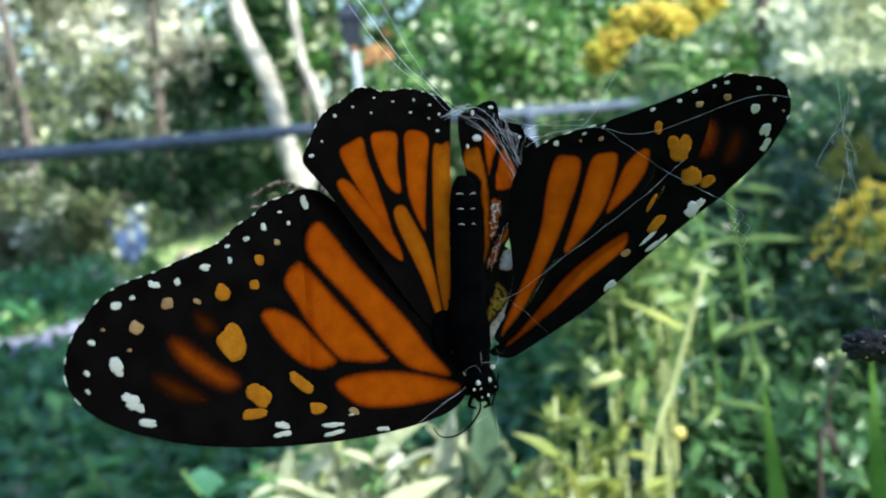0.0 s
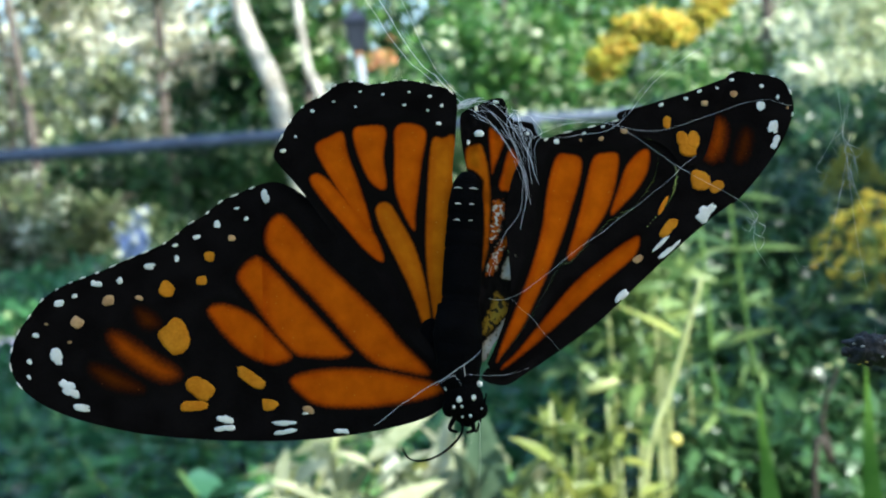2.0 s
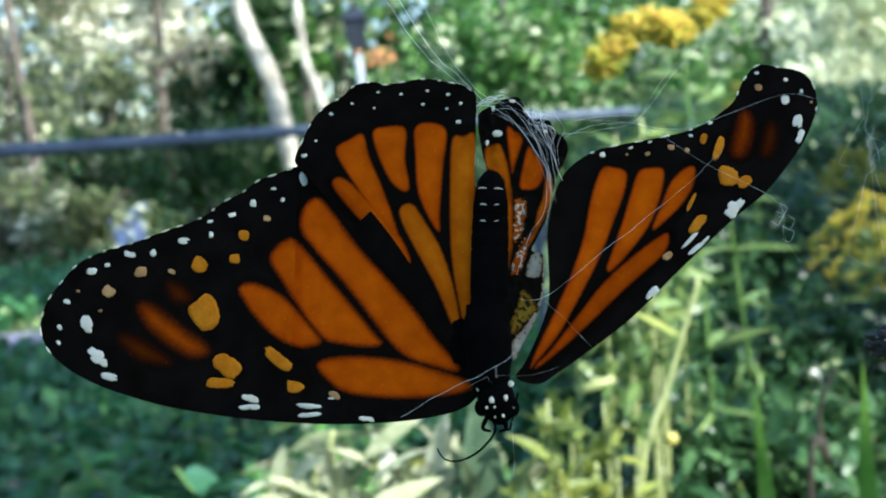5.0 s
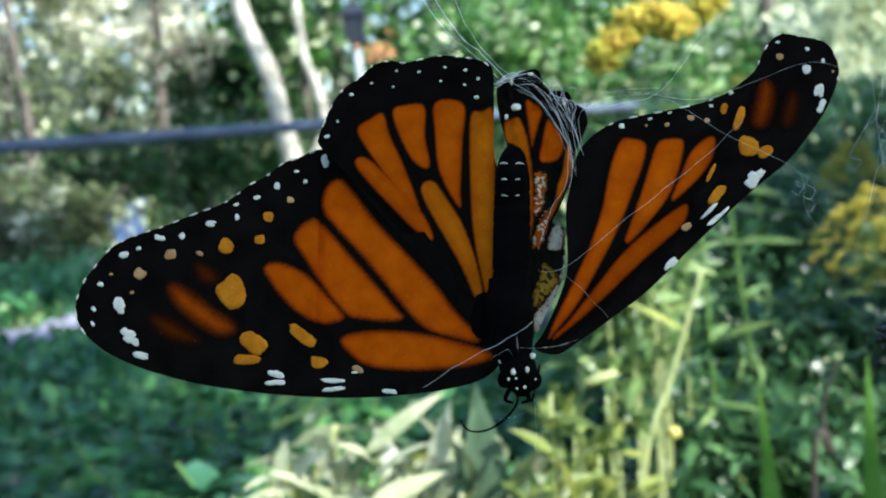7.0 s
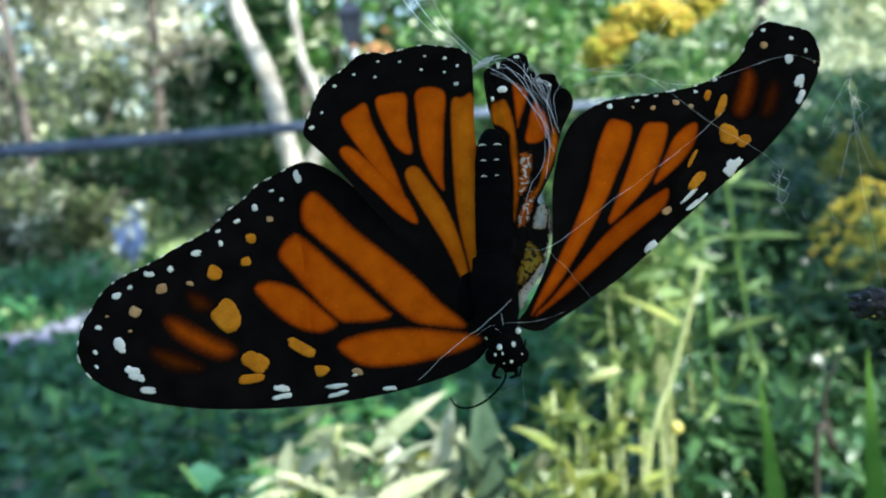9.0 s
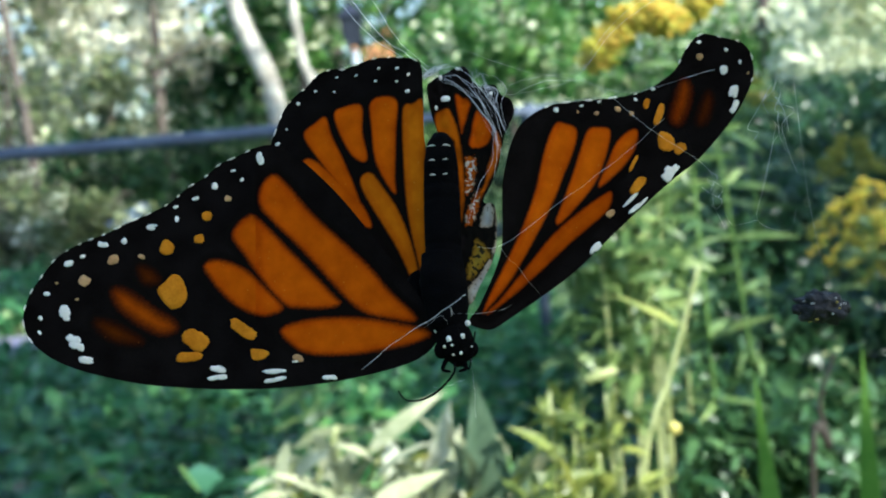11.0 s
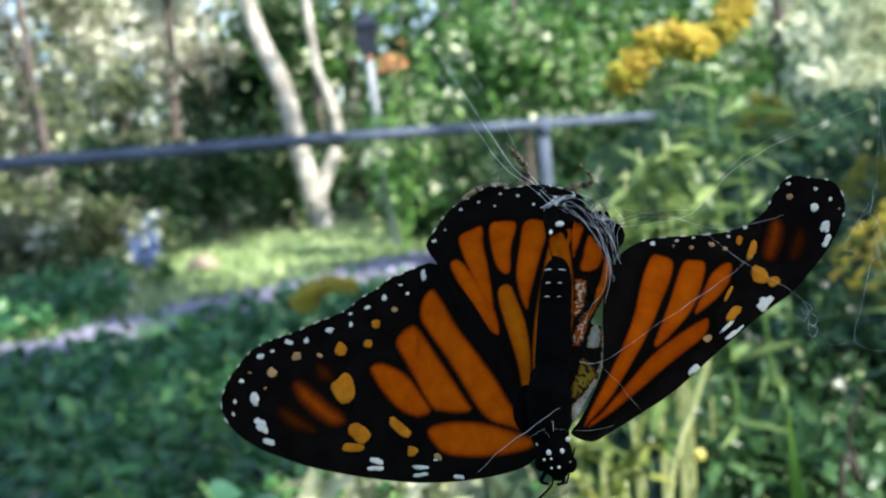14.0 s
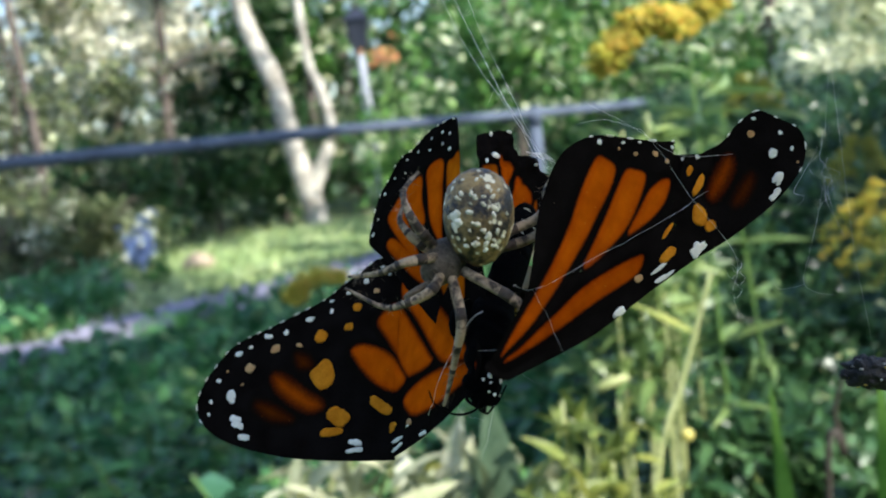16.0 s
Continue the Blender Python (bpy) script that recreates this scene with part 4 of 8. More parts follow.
for i in range(285):
    y = rh.uniform(0.9, 4.2) if i < 190 else rh.uniform(1.0, 2.2)
    x = rh.uniform(-0.56, 0.50) * y if i < 190 else rh.uniform(0.06, 0.50) * y
    if x < 0.16 * y - 0.02:
        k, s = kinds[rh.choice((0, 1, 4, 4, 1))], rh.uniform(0.75, 1.1) * (0.8 if y > 2.6 else 1.0)
        if y > 4.4 + 1.1 * (x + 2.0):
            continue
    else:
        k = kinds[rh.choice((2, 3, 5))]
        s = float(border_top(x, y)[0]) * rh.uniform(0.9, 1.06)
    if x < 0.16 * y - 0.02 and y > 1.6:
        s = min(s, (0.95 - 0.215 * y) * rh.uniform(1.5, 2.1))
    if s < 0.12:
        continue
    c = copy_thing(k, pose(x, y, 0, 0, 0, rh.uniform(0, 360)))
    c.scale = (s, s, s)


for x, y, k, s, turn in ((-0.40, 0.98, 1, 1.12, 20), (-0.20, 1.02, 1, 1.10, 250), (-0.47, 1.10, 0, 1.14, 300), (-0.33, 1.12, 1, 1.05, 70), (-0.14, 0.86, 4, 1.50, 190)):
    c = copy_thing(kinds[k], pose(x, y, 0, 0, 0, turn))
    c.scale = (s, s, s)

BUD = mixed("pale_yellow_bud", (0.40, 0.34, 0.06), (0.62, 0.55, 0.16), 60, 300, 0.6, 0.2, 0.001, 0.2)


# low weeds between the herbs, and the fine foliage of the tall border
n = 14000
wx, wy = rng.uniform(-3.4, 0.5, n), rng.uniform(1.3, 6.4, n)
wz = np.abs(rng.normal(size=n)) * 0.06 + 0.01
ok = (wy < 5.5 + 1.2 * (wx + 2.0)) & (np.min(np.hypot(wx[:, None] - line[None, ::4, 0], wy[:, None] - line[None, ::4, 1]), axis=1) > 0.45)
v, f = strewn(random.Random(12), leaf_shape(0.075, 0.045, 0.3, 3), np.column_stack([wx, wy, wz])[ok], unit_ways(rng, n, 0.7)[ok], rng.uniform(0.6, 1.4, n)[ok])
tagged(link_mesh("weeds", v, f, LEAF_DEEP), "low green weeds covering the soil", "weeds", kind="stuff")
n = 6500
ex, ey = rng.uniform(-5.2, -2.3, n), rng.uniform(4.6, 8.4, n)
ok = (np.min(np.hypot(ex[:, None] - line[None, ::4, 0], ey[:, None] - line[None, ::4, 1]), axis=1) > 0.30) & (ey > 5.6 + 1.2 * (ex + 2.0)) & (ex < -2.15 - 0.30 * np.maximum(0, ey - 6.2))
v, f = strewn(random.Random(19), leaf_shape(0.10, 0.055, 0.3, 3), np.column_stack([ex, ey, np.abs(rng.normal(size=n)) * 0.085 + 0.02])[ok], unit_ways(rng, n, 0.6)[ok], rng.uniform(0.6, 1.4, n)[ok])
tagged(link_mesh("weeds", v, f, LEAF_DEEP), "leafy green weeds beyond the path", "weeds", kind="stuff")
n = 16000
mx, my = rng.uniform(-7, 7, n), rng.uniform(-3, 8, n)
far_off = (np.hypot(mx, my) > 0.5) & ((np.abs(mx) > 0.55 * my + 0.12)) & (np.min(np.hypot(mx[:, None] - line[None, ::4, 0], my[:, None] - line[None, ::4, 1]), axis=1) > 0.4)
v, f = strewn(random.Random(14), leaf_shape(0.13, 0.05, 0.3, 3), np.column_stack([mx, my, np.abs(rng.normal(size=n)) * 0.05])[far_off], unit_ways(rng, n, 0.8)[far_off], rng.uniform(0.6, 1.4, n)[far_off])
tagged(link_mesh("meadow_herbs", v, f, LEAF_HERB), "low green meadow herbs round the border", "weeds", kind="stuff")
n = 60000
wy = 0.82 * (3.9 / 0.82) ** (rng.uniform(0, 1, n) ** 0.72)
wx = rng.uniform(0.14, 0.50, n) * wy
wz = border_top(wx, wy) - np.abs(rng.normal(size=n)) * 0.05 - (rng.uniform(0, 1, n) < 0.25) * rng.uniform(0, 0.4, n)
v, f = strewn(random.Random(13), leaf_shape(0.026, 0.0085, 0.3, 3), np.column_stack([wx, wy, wz]), unit_ways(rng, n, 0.3), rng.uniform(0.6, 1.5, n))
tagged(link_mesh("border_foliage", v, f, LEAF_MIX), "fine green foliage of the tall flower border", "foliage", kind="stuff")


def goldenrod(at, plume_at, size, seed, dense=5, floret=GOLDENROD, arch=0.0, rise=0.0):
    """A leafy stalk that ends in arching sprays of small yellow florets."""
    r = np.random.default_rng(seed)
    ob = tagged(empty("goldenrod", (at[0], at[1], 0)), "goldenrod stalk with arching yellow flower plumes", "flower", "goldenrod")
    top = np.array(plume_at) - np.array([at[0], at[1], 0])
    stem = spline([(0, 0, -0.05), top * 0.5 + np.array([0.01, 0, 0]), top], 10, False)
    link_mesh("stem", *tube(stem, [0.0026, 0.0014], 6), STALK_GREEN, ob)
    n = 90
    t = r.uniform(0.25, 0.97, n)
    a = r.uniform(0, 6.28, n)
    v, f = strewn(random.Random(seed), leaf_shape(0.060, 0.0085, 0.35, 4), stem[(t * (len(stem) - 1)).astype(int)], np.column_stack([np.cos(a), np.sin(a), r.uniform(0, 0.6, n)]), r.uniform(0.6, 1.2, n))
    link_mesh("leaves", v, f, LEAF_SPRIG, ob)
    pts, twigs = [], []
    if arch:        # one thick plume that bends over to the side
        axis = spline([top, top + size * np.array([arch * 0.55, 0, 0.42 + 0.2 * rise]), top + size * np.array([arch * 1.15, 0.05, 0.42 + 0.7 * rise]), top + size * np.array([arch * 1.75, 0.1, 0.02 + 1.5 * rise])], 8, False)
        twigs.append(tube(axis, [0.0012, 0.0006], 5))
        roots = [(axis[k], 0.30 * size * (1.15 - 0.6 * k / len(axis))) for k in range(2, len(axis)) for _ in range(3)]
    else:           # a loose pyramid of drooping sprays
        roots = [(top + np.array([0, 0, size * (k / 16 - 0.75)]), size * (0.95 - 0.65 * k / 16)) for k in range(16)]
    for k, (b, reach) in enumerate(roots):
        a = r.uniform(0, 6.28) if arch else (k % 2) * math.pi + r.normal() * 0.7
        reach = reach * r.uniform(0.75, 1.15)
        arc = spline([b, b + np.array([math.cos(a) * reach * 0.55, math.sin(a) * reach * 0.5, reach * 0.30]), b + np.array([math.cos(a) * reach, math.sin(a) * reach * 0.8, reach * (0.0 if arch else 0.05)])], 6, False)
        twigs.append(tube(arc, [0.0008, 0.0004], 4))
        for q in arc[3:]:
            pts += [q + r.normal(size=3) * (0.0044 if arch else 0.0030) + np.array([0, 0, 0.002]) for _ in range(dense)]
    tagged(link_mesh("twig_spray", *joined(twigs), STALK_GREEN, ob), kind="stuff")
    fl = ball((0, 0, 0), (0.0019, 0.0025, 0.0019), None, 3, 5)
    v, f = strewn(random.Random(seed + 1), (np.array(fl[0]), fl[1]), pts, unit_ways(r, len(pts), 0.5), r.uniform(0.7, 1.4, len(pts)))
    link_mesh("plume", v, f, floret, ob, "plume of small yellow florets")
    return ob


goldenrod((0.240, 0.92), (0.224, 0.865, 1.013), 0.042, 71, 6, GOLDENROD, -1.0, -0.30)
goldenrod((0.36, 1.05), (0.272, 0.98, 1.034), 0.036, 72, 6, GOLDENROD, 0.55, 1.0)
goldenrod((0.48, 1.10), (0.462, 1.05, 0.822), 0.080, 73, 3, GOLDENROD_DULL)
goldenrod((0.52, 1.20), (0.530, 1.15, 0.770), 0.075, 77, 5, GOLDENROD_BUD)
goldenrod((0.60, 1.45), (0.60, 1.42, 0.86), 0.07, 74, 4, GOLDENROD_BUD)
goldenrod((-0.23, 1.55), (-0.254, 1.49, 0.722), 0.052, 75, 5, GOLDENROD, 0.9, 0.35)
goldenrod((0.44, 1.30), (0.405, 1.28, 0.965), 0.050, 76, 3, GOLDENROD_BUD)


def blade(at, tip, width, seed, mat=BLADE, label="upright bright green sword-shaped leaf"):
    """One long upright leaf with a sunk midrib."""
    ob_name = "blade_leaf"
    a, b = np.array(at, float), np.array(tip, float)
    n, v = 14, []
    for i in range(n + 1):
        t = i / n
        p = a + (b - a) * t + np.array([0.01 * math.sin(3 * t + seed), 0, 0])
        w = width / 2 * (1 - t ** 4) ** 0.9
        v += [(p[0] - w, p[1] + 0.15 * w, p[2]), (p[0], p[1], p[2]), (p[0] + w, p[1] + 0.15 * w, p[2])]
    f = [q for i in range(n) for q in ((3 * i, 3 * i + 1, 3 * i + 4, 3 * i + 3), (3 * i + 1, 3 * i + 2, 3 * i + 5, 3 * i + 4))]
    ob = link_mesh(ob_name, v, f, mat)
    return tagged(ob, label, "leaf", "sword leaves")


blade((0.172, 0.47, 0.0), (0.153, 0.49, 0.812), 0.030, 0)
blade((0.198, 0.48, 0.0), (0.216, 0.485, 0.822), 0.029, 1)
blade((0.228, 0.50, 0.0), (0.238, 0.49, 0.825), 0.018, 2)

# the leaning yellowish stalk with its side leaf, and a withered one
stalk = tagged(empty("herb_stalk"), "leaning yellow-green herb stalk with a pod and side leaves", "stalk")
link_mesh("stem", *tube(spline([(0.11, 0.66, 0.0), (0.118, 0.672, 0.55), (0.129, 0.675, 0.70), (0.155, 0.685, 0.765), (0.181, 0.690, 0.835)], 6, False), [0.0029, 0.0024, 0.0016], 8), STALK_YELLOW, stalk)
v, f = leaf_shape(0.055, 0.007, 0.1, 5)
for p, d in (((0.165, 0.688, 0.795), (-0.8, 0, 0.55)), ((0.141, 0.68, 0.735), (0.9, 0, 0.5)), ((0.150, 0.684, 0.752), (0.3, 0.4, 0.4))):
    q, g = strewn(random.Random(4), (v, f), [p], [d], [1.0])
    link_mesh("leaf", q, g, LEAF_LIME, stalk)
link_mesh("pod", *ball((0.104, 0.69, 0.764), (0.014, 0.0036, 0.0036), Matrix.Rotation(radians(-14), 3, "Y"), 10, 12, 0.5, 2.0), STALK_YELLOW, stalk, "pale yellow pod")
for p in ((0.157, 0.70, 0.716), (0.088, 0.66, 0.70)):
    link_mesh("bud", *ball(p, (0.0052, 0.0045, 0.005), None, 8, 10, 0.2), BUD, stalk, "round yellow bud")
dead = tagged(empty("withered_stalk"), "withered brown stalk among the herbs", "stalk")
link_mesh("stem", *tube(spline([(0.22, 0.60, 0.0), (0.220, 0.60, 0.68), (0.233, 0.60, 0.725), (0.228, 0.60, 0.755), (0.240, 0.60, 0.788)], 6, False), [0.0026, 0.002, 0.001], 7), STALK_BROWN, dead)

# leaves under the butterfly, sunlight put into their pale colour
pale = tagged(empty("sunlit_pale_herb", (-0.06, 0.63, 0)), "herb with pointed leaves coloured pale as if sunlit", "herb")
rp = np.random.default_rng(81)
link_mesh("stem", *joined([tube(spline([(rp.normal() * 0.02, rp.normal() * 0.02, -0.05), (x * 0.6, 0, 0.4), (x, 0, 0.71)], 5, False), [0.004, 0.002], 6) for x in (-0.07, -0.03, 0.0, 0.04)]), STALK_YELLOW, pale)
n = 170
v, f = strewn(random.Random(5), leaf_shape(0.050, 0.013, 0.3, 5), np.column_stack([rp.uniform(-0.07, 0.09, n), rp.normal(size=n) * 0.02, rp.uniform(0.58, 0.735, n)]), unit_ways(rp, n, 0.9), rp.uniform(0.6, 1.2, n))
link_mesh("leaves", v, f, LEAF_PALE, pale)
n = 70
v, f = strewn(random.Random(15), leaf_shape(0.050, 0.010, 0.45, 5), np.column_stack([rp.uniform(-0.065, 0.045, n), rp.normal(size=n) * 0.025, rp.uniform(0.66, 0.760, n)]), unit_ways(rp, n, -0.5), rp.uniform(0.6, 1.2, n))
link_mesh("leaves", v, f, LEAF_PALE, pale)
for x, top in ((-0.05, 0.745), (-0.02, 0.765), (0.015, 0.76)):
    link_mesh("stem", *tube(spline([(x - 0.05, 0.02, 0.0), (x - 0.045, 0.01, 0.60), (x, 0, top)], 6, False), [0.003, 0.0022, 0.0012], 6), STALK_YELLOW, pale)
n = 130
v, f = strewn(random.Random(6), leaf_shape(0.036, 0.010, 0.4, 4), np.column_stack([rp.uniform(-0.09, 0.10, n), rp.normal(size=n) * 0.03, rp.uniform(0.56, 0.725, n)]), unit_ways(rp, n, 0.5), rp.uniform(0.6, 1.3, n))
tagged(link_mesh("young_growth", v, f, LEAF_LIME, pale), "yellow-green young growth", kind="stuff")

# yellow-green sprigs beside the leaning stalk
def sprig(at, tip, count, leaf, seed, mat=LEAF_LIME, label="yellow-green sprig with many small narrow leaves", stem=None):
    r = np.random.default_rng(seed)
    ob = tagged(empty("sprig"), label, "herb", "yellow-green sprigs")
    a, b = np.array(at, float), np.array(tip, float)
    line = spline([a, a * 0.4 + b * 0.6 + r.normal(size=3) * 0.006, b], 10, False)
    link_mesh("stem", *tube(line, [0.0026, 0.0018, 0.0009], 6), stem or STALK_YELLOW, ob)
    t = r.uniform(0.72, 1.0, count)
    w = unit_ways(r, count, 0.45)
    v, f = strewn(random.Random(seed), leaf_shape(leaf, leaf * 0.26, 0.35, 4), line[(t * (len(line) - 1)).astype(int)] + r.normal(size=(count, 3)) * 0.004, w, r.uniform(0.5, 1.3, count))
    link_mesh("leaves", v, f, mat, ob)
    return ob


for k, (x, y, z) in enumerate(((0.056, 0.57, 0.79), (0.072, 0.60, 0.775), (0.062, 0.58, 0.745), (0.088, 0.61, 0.735), (0.045, 0.56, 0.735), (0.100, 0.64, 0.765), (0.078, 0.60, 0.715), (0.115, 0.62, 0.72))):
    sprig((x * 0.8, y + 0.02, 0.0), (x, y, z), 60, 0.027, 300 + k)

for k, (x, y, z) in enumerate(((0.162, 0.80, 0.905), (0.192, 0.84, 0.935), (0.146, 0.78, 0.885), (0.215, 0.88, 0.915), (0.112, 0.80, 0.900), (0.136, 0.80, 0.925), (0.152, 0.82, 0.940), (0.170, 0.80, 0.952), (0.182, 0.84, 0.928), (0.126, 0.78, 0.892))):
    sprig((x * 0.97, y + 0.02, 0.0), (x, y, z), 64, 0.032, 320 + k, mat=LEAF_SPRIG, label="light green sprig with many narrow leaves", stem=STALK_YELLOW)

# broad upright leaves under the butterfly
def broad_leaf(base, tip, width, turn, mat, parent):
    """One broad pointed leaf, its blade turned a little about its rising midrib and its edges wavy."""
    a, b = np.array(base, float), np.array(tip, float)
    side = np.array([math.cos(radians(turn)), math.sin(radians(turn)), 0.0])
    n, v = 12, []
    for i in range(n + 1):
        t = i / n
        w = width * 0.5 * math.sin(math.pi * (0.08 + 0.92 * t) ** 0.85) if i < n else 0.0
        p = a + (b - a) * t + np.array([0.010 * math.sin(0.15 * turn), -0.02, -0.012]) * t * t
        for k, q in enumerate((-1.0, -0.5, 0.0, 0.5, 1.0)):
            v.append(p + side * w * q + np.array([0.0, -0.25 * w * abs(q) + 0.06 * width * math.sin(7 * t + 2 * k) * abs(q), 0.0]))
    f = [(5 * i + k, 5 * i + k + 1, 5 * i + k + 6, 5 * i + k + 5) for i in range(n) for k in range(4)]
    return link_mesh("leaf", v, f, mat, parent)


broad = tagged(empty("broad_leaf_herb"), "herb with broad soft grey-green leaves", "herb")
link_mesh("stem", *tube(spline([(0.02, 0.60, -0.05), (0.01, 0.60, 0.4), (0.014, 0.60, 0.69)], 6, False), [0.004, 0.0025], 6), STALK_GREEN, broad)
for base, tip, width, turn in (((0.012, 0.64, 0.62), (0.022, 0.62, 0.805), 0.042, 30), ((0.008, 0.65, 0.62), (0.004, 0.64, 0.775), 0.026, -35), ((0.020, 0.65, 0.62), (0.046, 0.66, 0.755), 0.022, 55), ((0.016, 0.66, 0.60), (0.030, 0.68, 0.735), 0.026, 10)):
    broad_leaf(base, tip, width, turn, LEAF_GREY, broad)
# broad sunlit leaves: their brightness is part of the whitish colour
bright_herb = tagged(empty("broad_leaf_herb"), "herb with broad leaves coloured pale as if sunlit", "herb")
link_mesh("stem", *tube(spline([(-0.04, 0.62, -0.05), (-0.03, 0.62, 0.4), (-0.026, 0.62, 0.70)], 6, False), [0.004, 0.0025], 6), STALK_YELLOW, bright_herb)
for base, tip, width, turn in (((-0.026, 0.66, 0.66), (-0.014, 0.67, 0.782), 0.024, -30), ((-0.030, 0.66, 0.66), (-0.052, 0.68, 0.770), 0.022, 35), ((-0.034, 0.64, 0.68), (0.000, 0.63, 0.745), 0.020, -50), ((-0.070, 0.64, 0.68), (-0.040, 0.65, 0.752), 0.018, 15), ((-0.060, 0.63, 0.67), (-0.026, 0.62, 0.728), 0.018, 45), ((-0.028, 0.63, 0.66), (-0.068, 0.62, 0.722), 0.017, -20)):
    broad_leaf(base, tip, width, turn, LEAF_BRIGHT, bright_herb)

# unseen trees, added behind the camera to shade butterfly and weeds before the path
def shade_tree(spot, away, spread, count, leaf, seed, clumps):
    hub = Vector(spot) + TO_SUN * away
    ob = tagged(empty("tree", (hub.x, hub.y - 0.3, 0)), "unseen tree added behind the camera, its leafy crown giving shade", "tree")
    link_mesh("trunk", *tube(spline([(1.0, 1.3, -0.1), (0.95, 1.25, hub.z * 0.4), (0.6, 0.9, hub.z * 0.75), (0, 0.3, hub.z + 0.4)], 6, False), [0.12, 0.10, 0.07, 0.03], 10), BARK_DARK, ob)
    leafy("crown", np.random.default_rng(seed), (0, 0.3, hub.z), spread, count, leaf_shape(leaf, leaf * 0.66, 0.2, 2), LEAF_FAR, ob, "", clumps, 0.2, 0.05)
    return ob, hub


near_tree, hub = shade_tree((0.0, 0.12, 0.94), 3.0, (0.17, 0.17, 0.17), 1100, 0.075, 91, 20)
start, end = (0.03, 0.25, hub.z), (-0.026 - hub.x, 0.110 - hub.y + 0.3, 1.000)
mid = [(start[k] + end[k]) / 2 + (0, 0, 0.35)[k] for k in range(3)]
link_mesh("bough", *tube(spline([start, mid, end], 12, False), [0.02, 0.012, 0.0015], 8), BARK_DARK, near_tree, "thin overhanging bough that carries the silk")
# more added crowns, set along the sun's rays to darken chosen ground
shade_tree((-1.35, 2.8, 0.1), 7.0, (0.66, 0.66, 0.66), 2100, 0.12, 92, 34)
shade_tree((-2.5, 4.1, 0.1), 11.0, (1.15, 1.15, 1.1), 2700, 0.15, 93, 36)
shade_tree((-3.65, 7.8, 0.1), 18.0, (1.2, 1.2, 1.0), 4600, 0.20, 94, 60)
shade_tree((0.62, 1.50, 0.55), 5.5, (0.42, 0.42, 0.34), 1700, 0.10, 97, 24)
shade_tree((-1.0, 1.9, 0.3), 6.0, (0.36, 0.36, 0.36), 1900, 0.09, 96, 26)
shade_tree((-1.75, 4.5, 0.1), 12.0, (0.80, 0.50, 0.42), 1900, 0.15, 98, 26)
shade_tree((-1.0, 5.35, 0.1), 13.5, (0.70, 0.45, 0.40), 1500, 0.16, 99, 22)
shade_tree((-2.2, 6.55, 0.1), 15.5, (0.95, 0.50, 0.42), 1900, 0.17, 100, 26)
shade_tree((-2.9, 11.2, 0.7), 22.0, (1.3, 1.3, 0.9), 3400, 0.20, 95, 44)


def hedge_tree(x, y, tall, seed):
    """A dense dark evergreen: unseen hedge added behind the camera to block sky."""
    r = np.random.default_rng(seed)
    ob = tagged(empty("hedge_tree", (x, y, 0)), "dense dark evergreen of an unseen hedge added behind the camera", "tree", "hedge behind the camera")
    link_mesh("trunk", *tube([(0, 0, -0.1), (0.03, 0, tall * 0.5), (0, 0, tall * 0.9)], [0.12, 0.09, 0.03], 8), BARK_DARK, ob)
    n = 3000
    h = r.uniform(0.05, 1, n)
    a = r.uniform(0, 6.28, n)
    w = 1.25 * (1 - 0.55 * h ** 2) * r.uniform(0.6, 1.0, n)
    v, f = strewn(random.Random(seed), leaf_shape(0.26, 0.15, 0.2, 2), np.column_stack([np.cos(a) * w, np.sin(a) * w, h * tall]), unit_ways(r, n), r.uniform(0.7, 1.4, n))
    link_mesh("crown", v, f, HEDGE_LEAF, ob)


HEDGE_LEAF = mixed("dark_evergreen_leaves", (0.010, 0.028, 0.010), (0.035, 0.075, 0.025), 1.0, 10, 0.5, 0.1, 0.01, 0.1, 0.3)
# the added row keeps sky light off the butterfly's front
for i, x in enumerate((-6.3, -4.5, -2.7, -0.9, 0.9, 2.7, 4.5, 6.3)):
    hedge_tree(x, -3.3 - 0.3 * (i % 2), 1.9 + 0.2 * (i % 3), 120 + i)


# ---- the butterfly: millimetres, the head towards -y, its upper side towards +z ----
def inside(poly, q):
    x, y = q[:, 0], q[:, 1]
    hit = np.zeros(len(q), bool)
    a, b = poly, np.roll(poly, -1, axis=0)
    for (x0, y0), (x1, y1) in zip(a, b):
        cross = (y0 > y) != (y1 > y)
        hit ^= cross & (x < (x1 - x0) * (y - y0) / (y1 - y0 + 1e-12) + x0)
    return hit


def to_line(poly, q):
    """The way of each q to the closed line, and the nearest place on it."""
    best, near = np.full(len(q), 1e9), np.zeros_like(q)
    for p0, p1 in zip(poly, np.roll(poly, -1, axis=0)):
        d = p1 - p0
        t = np.clip(((q - p0) @ d) / (d @ d + 1e-12), 0, 1)
        c = p0 + t[:, None] * d
        w = np.hypot(*(q - c).T)
        m = w < best
        best[m], near[m] = w[m], c[m]
    return best, near


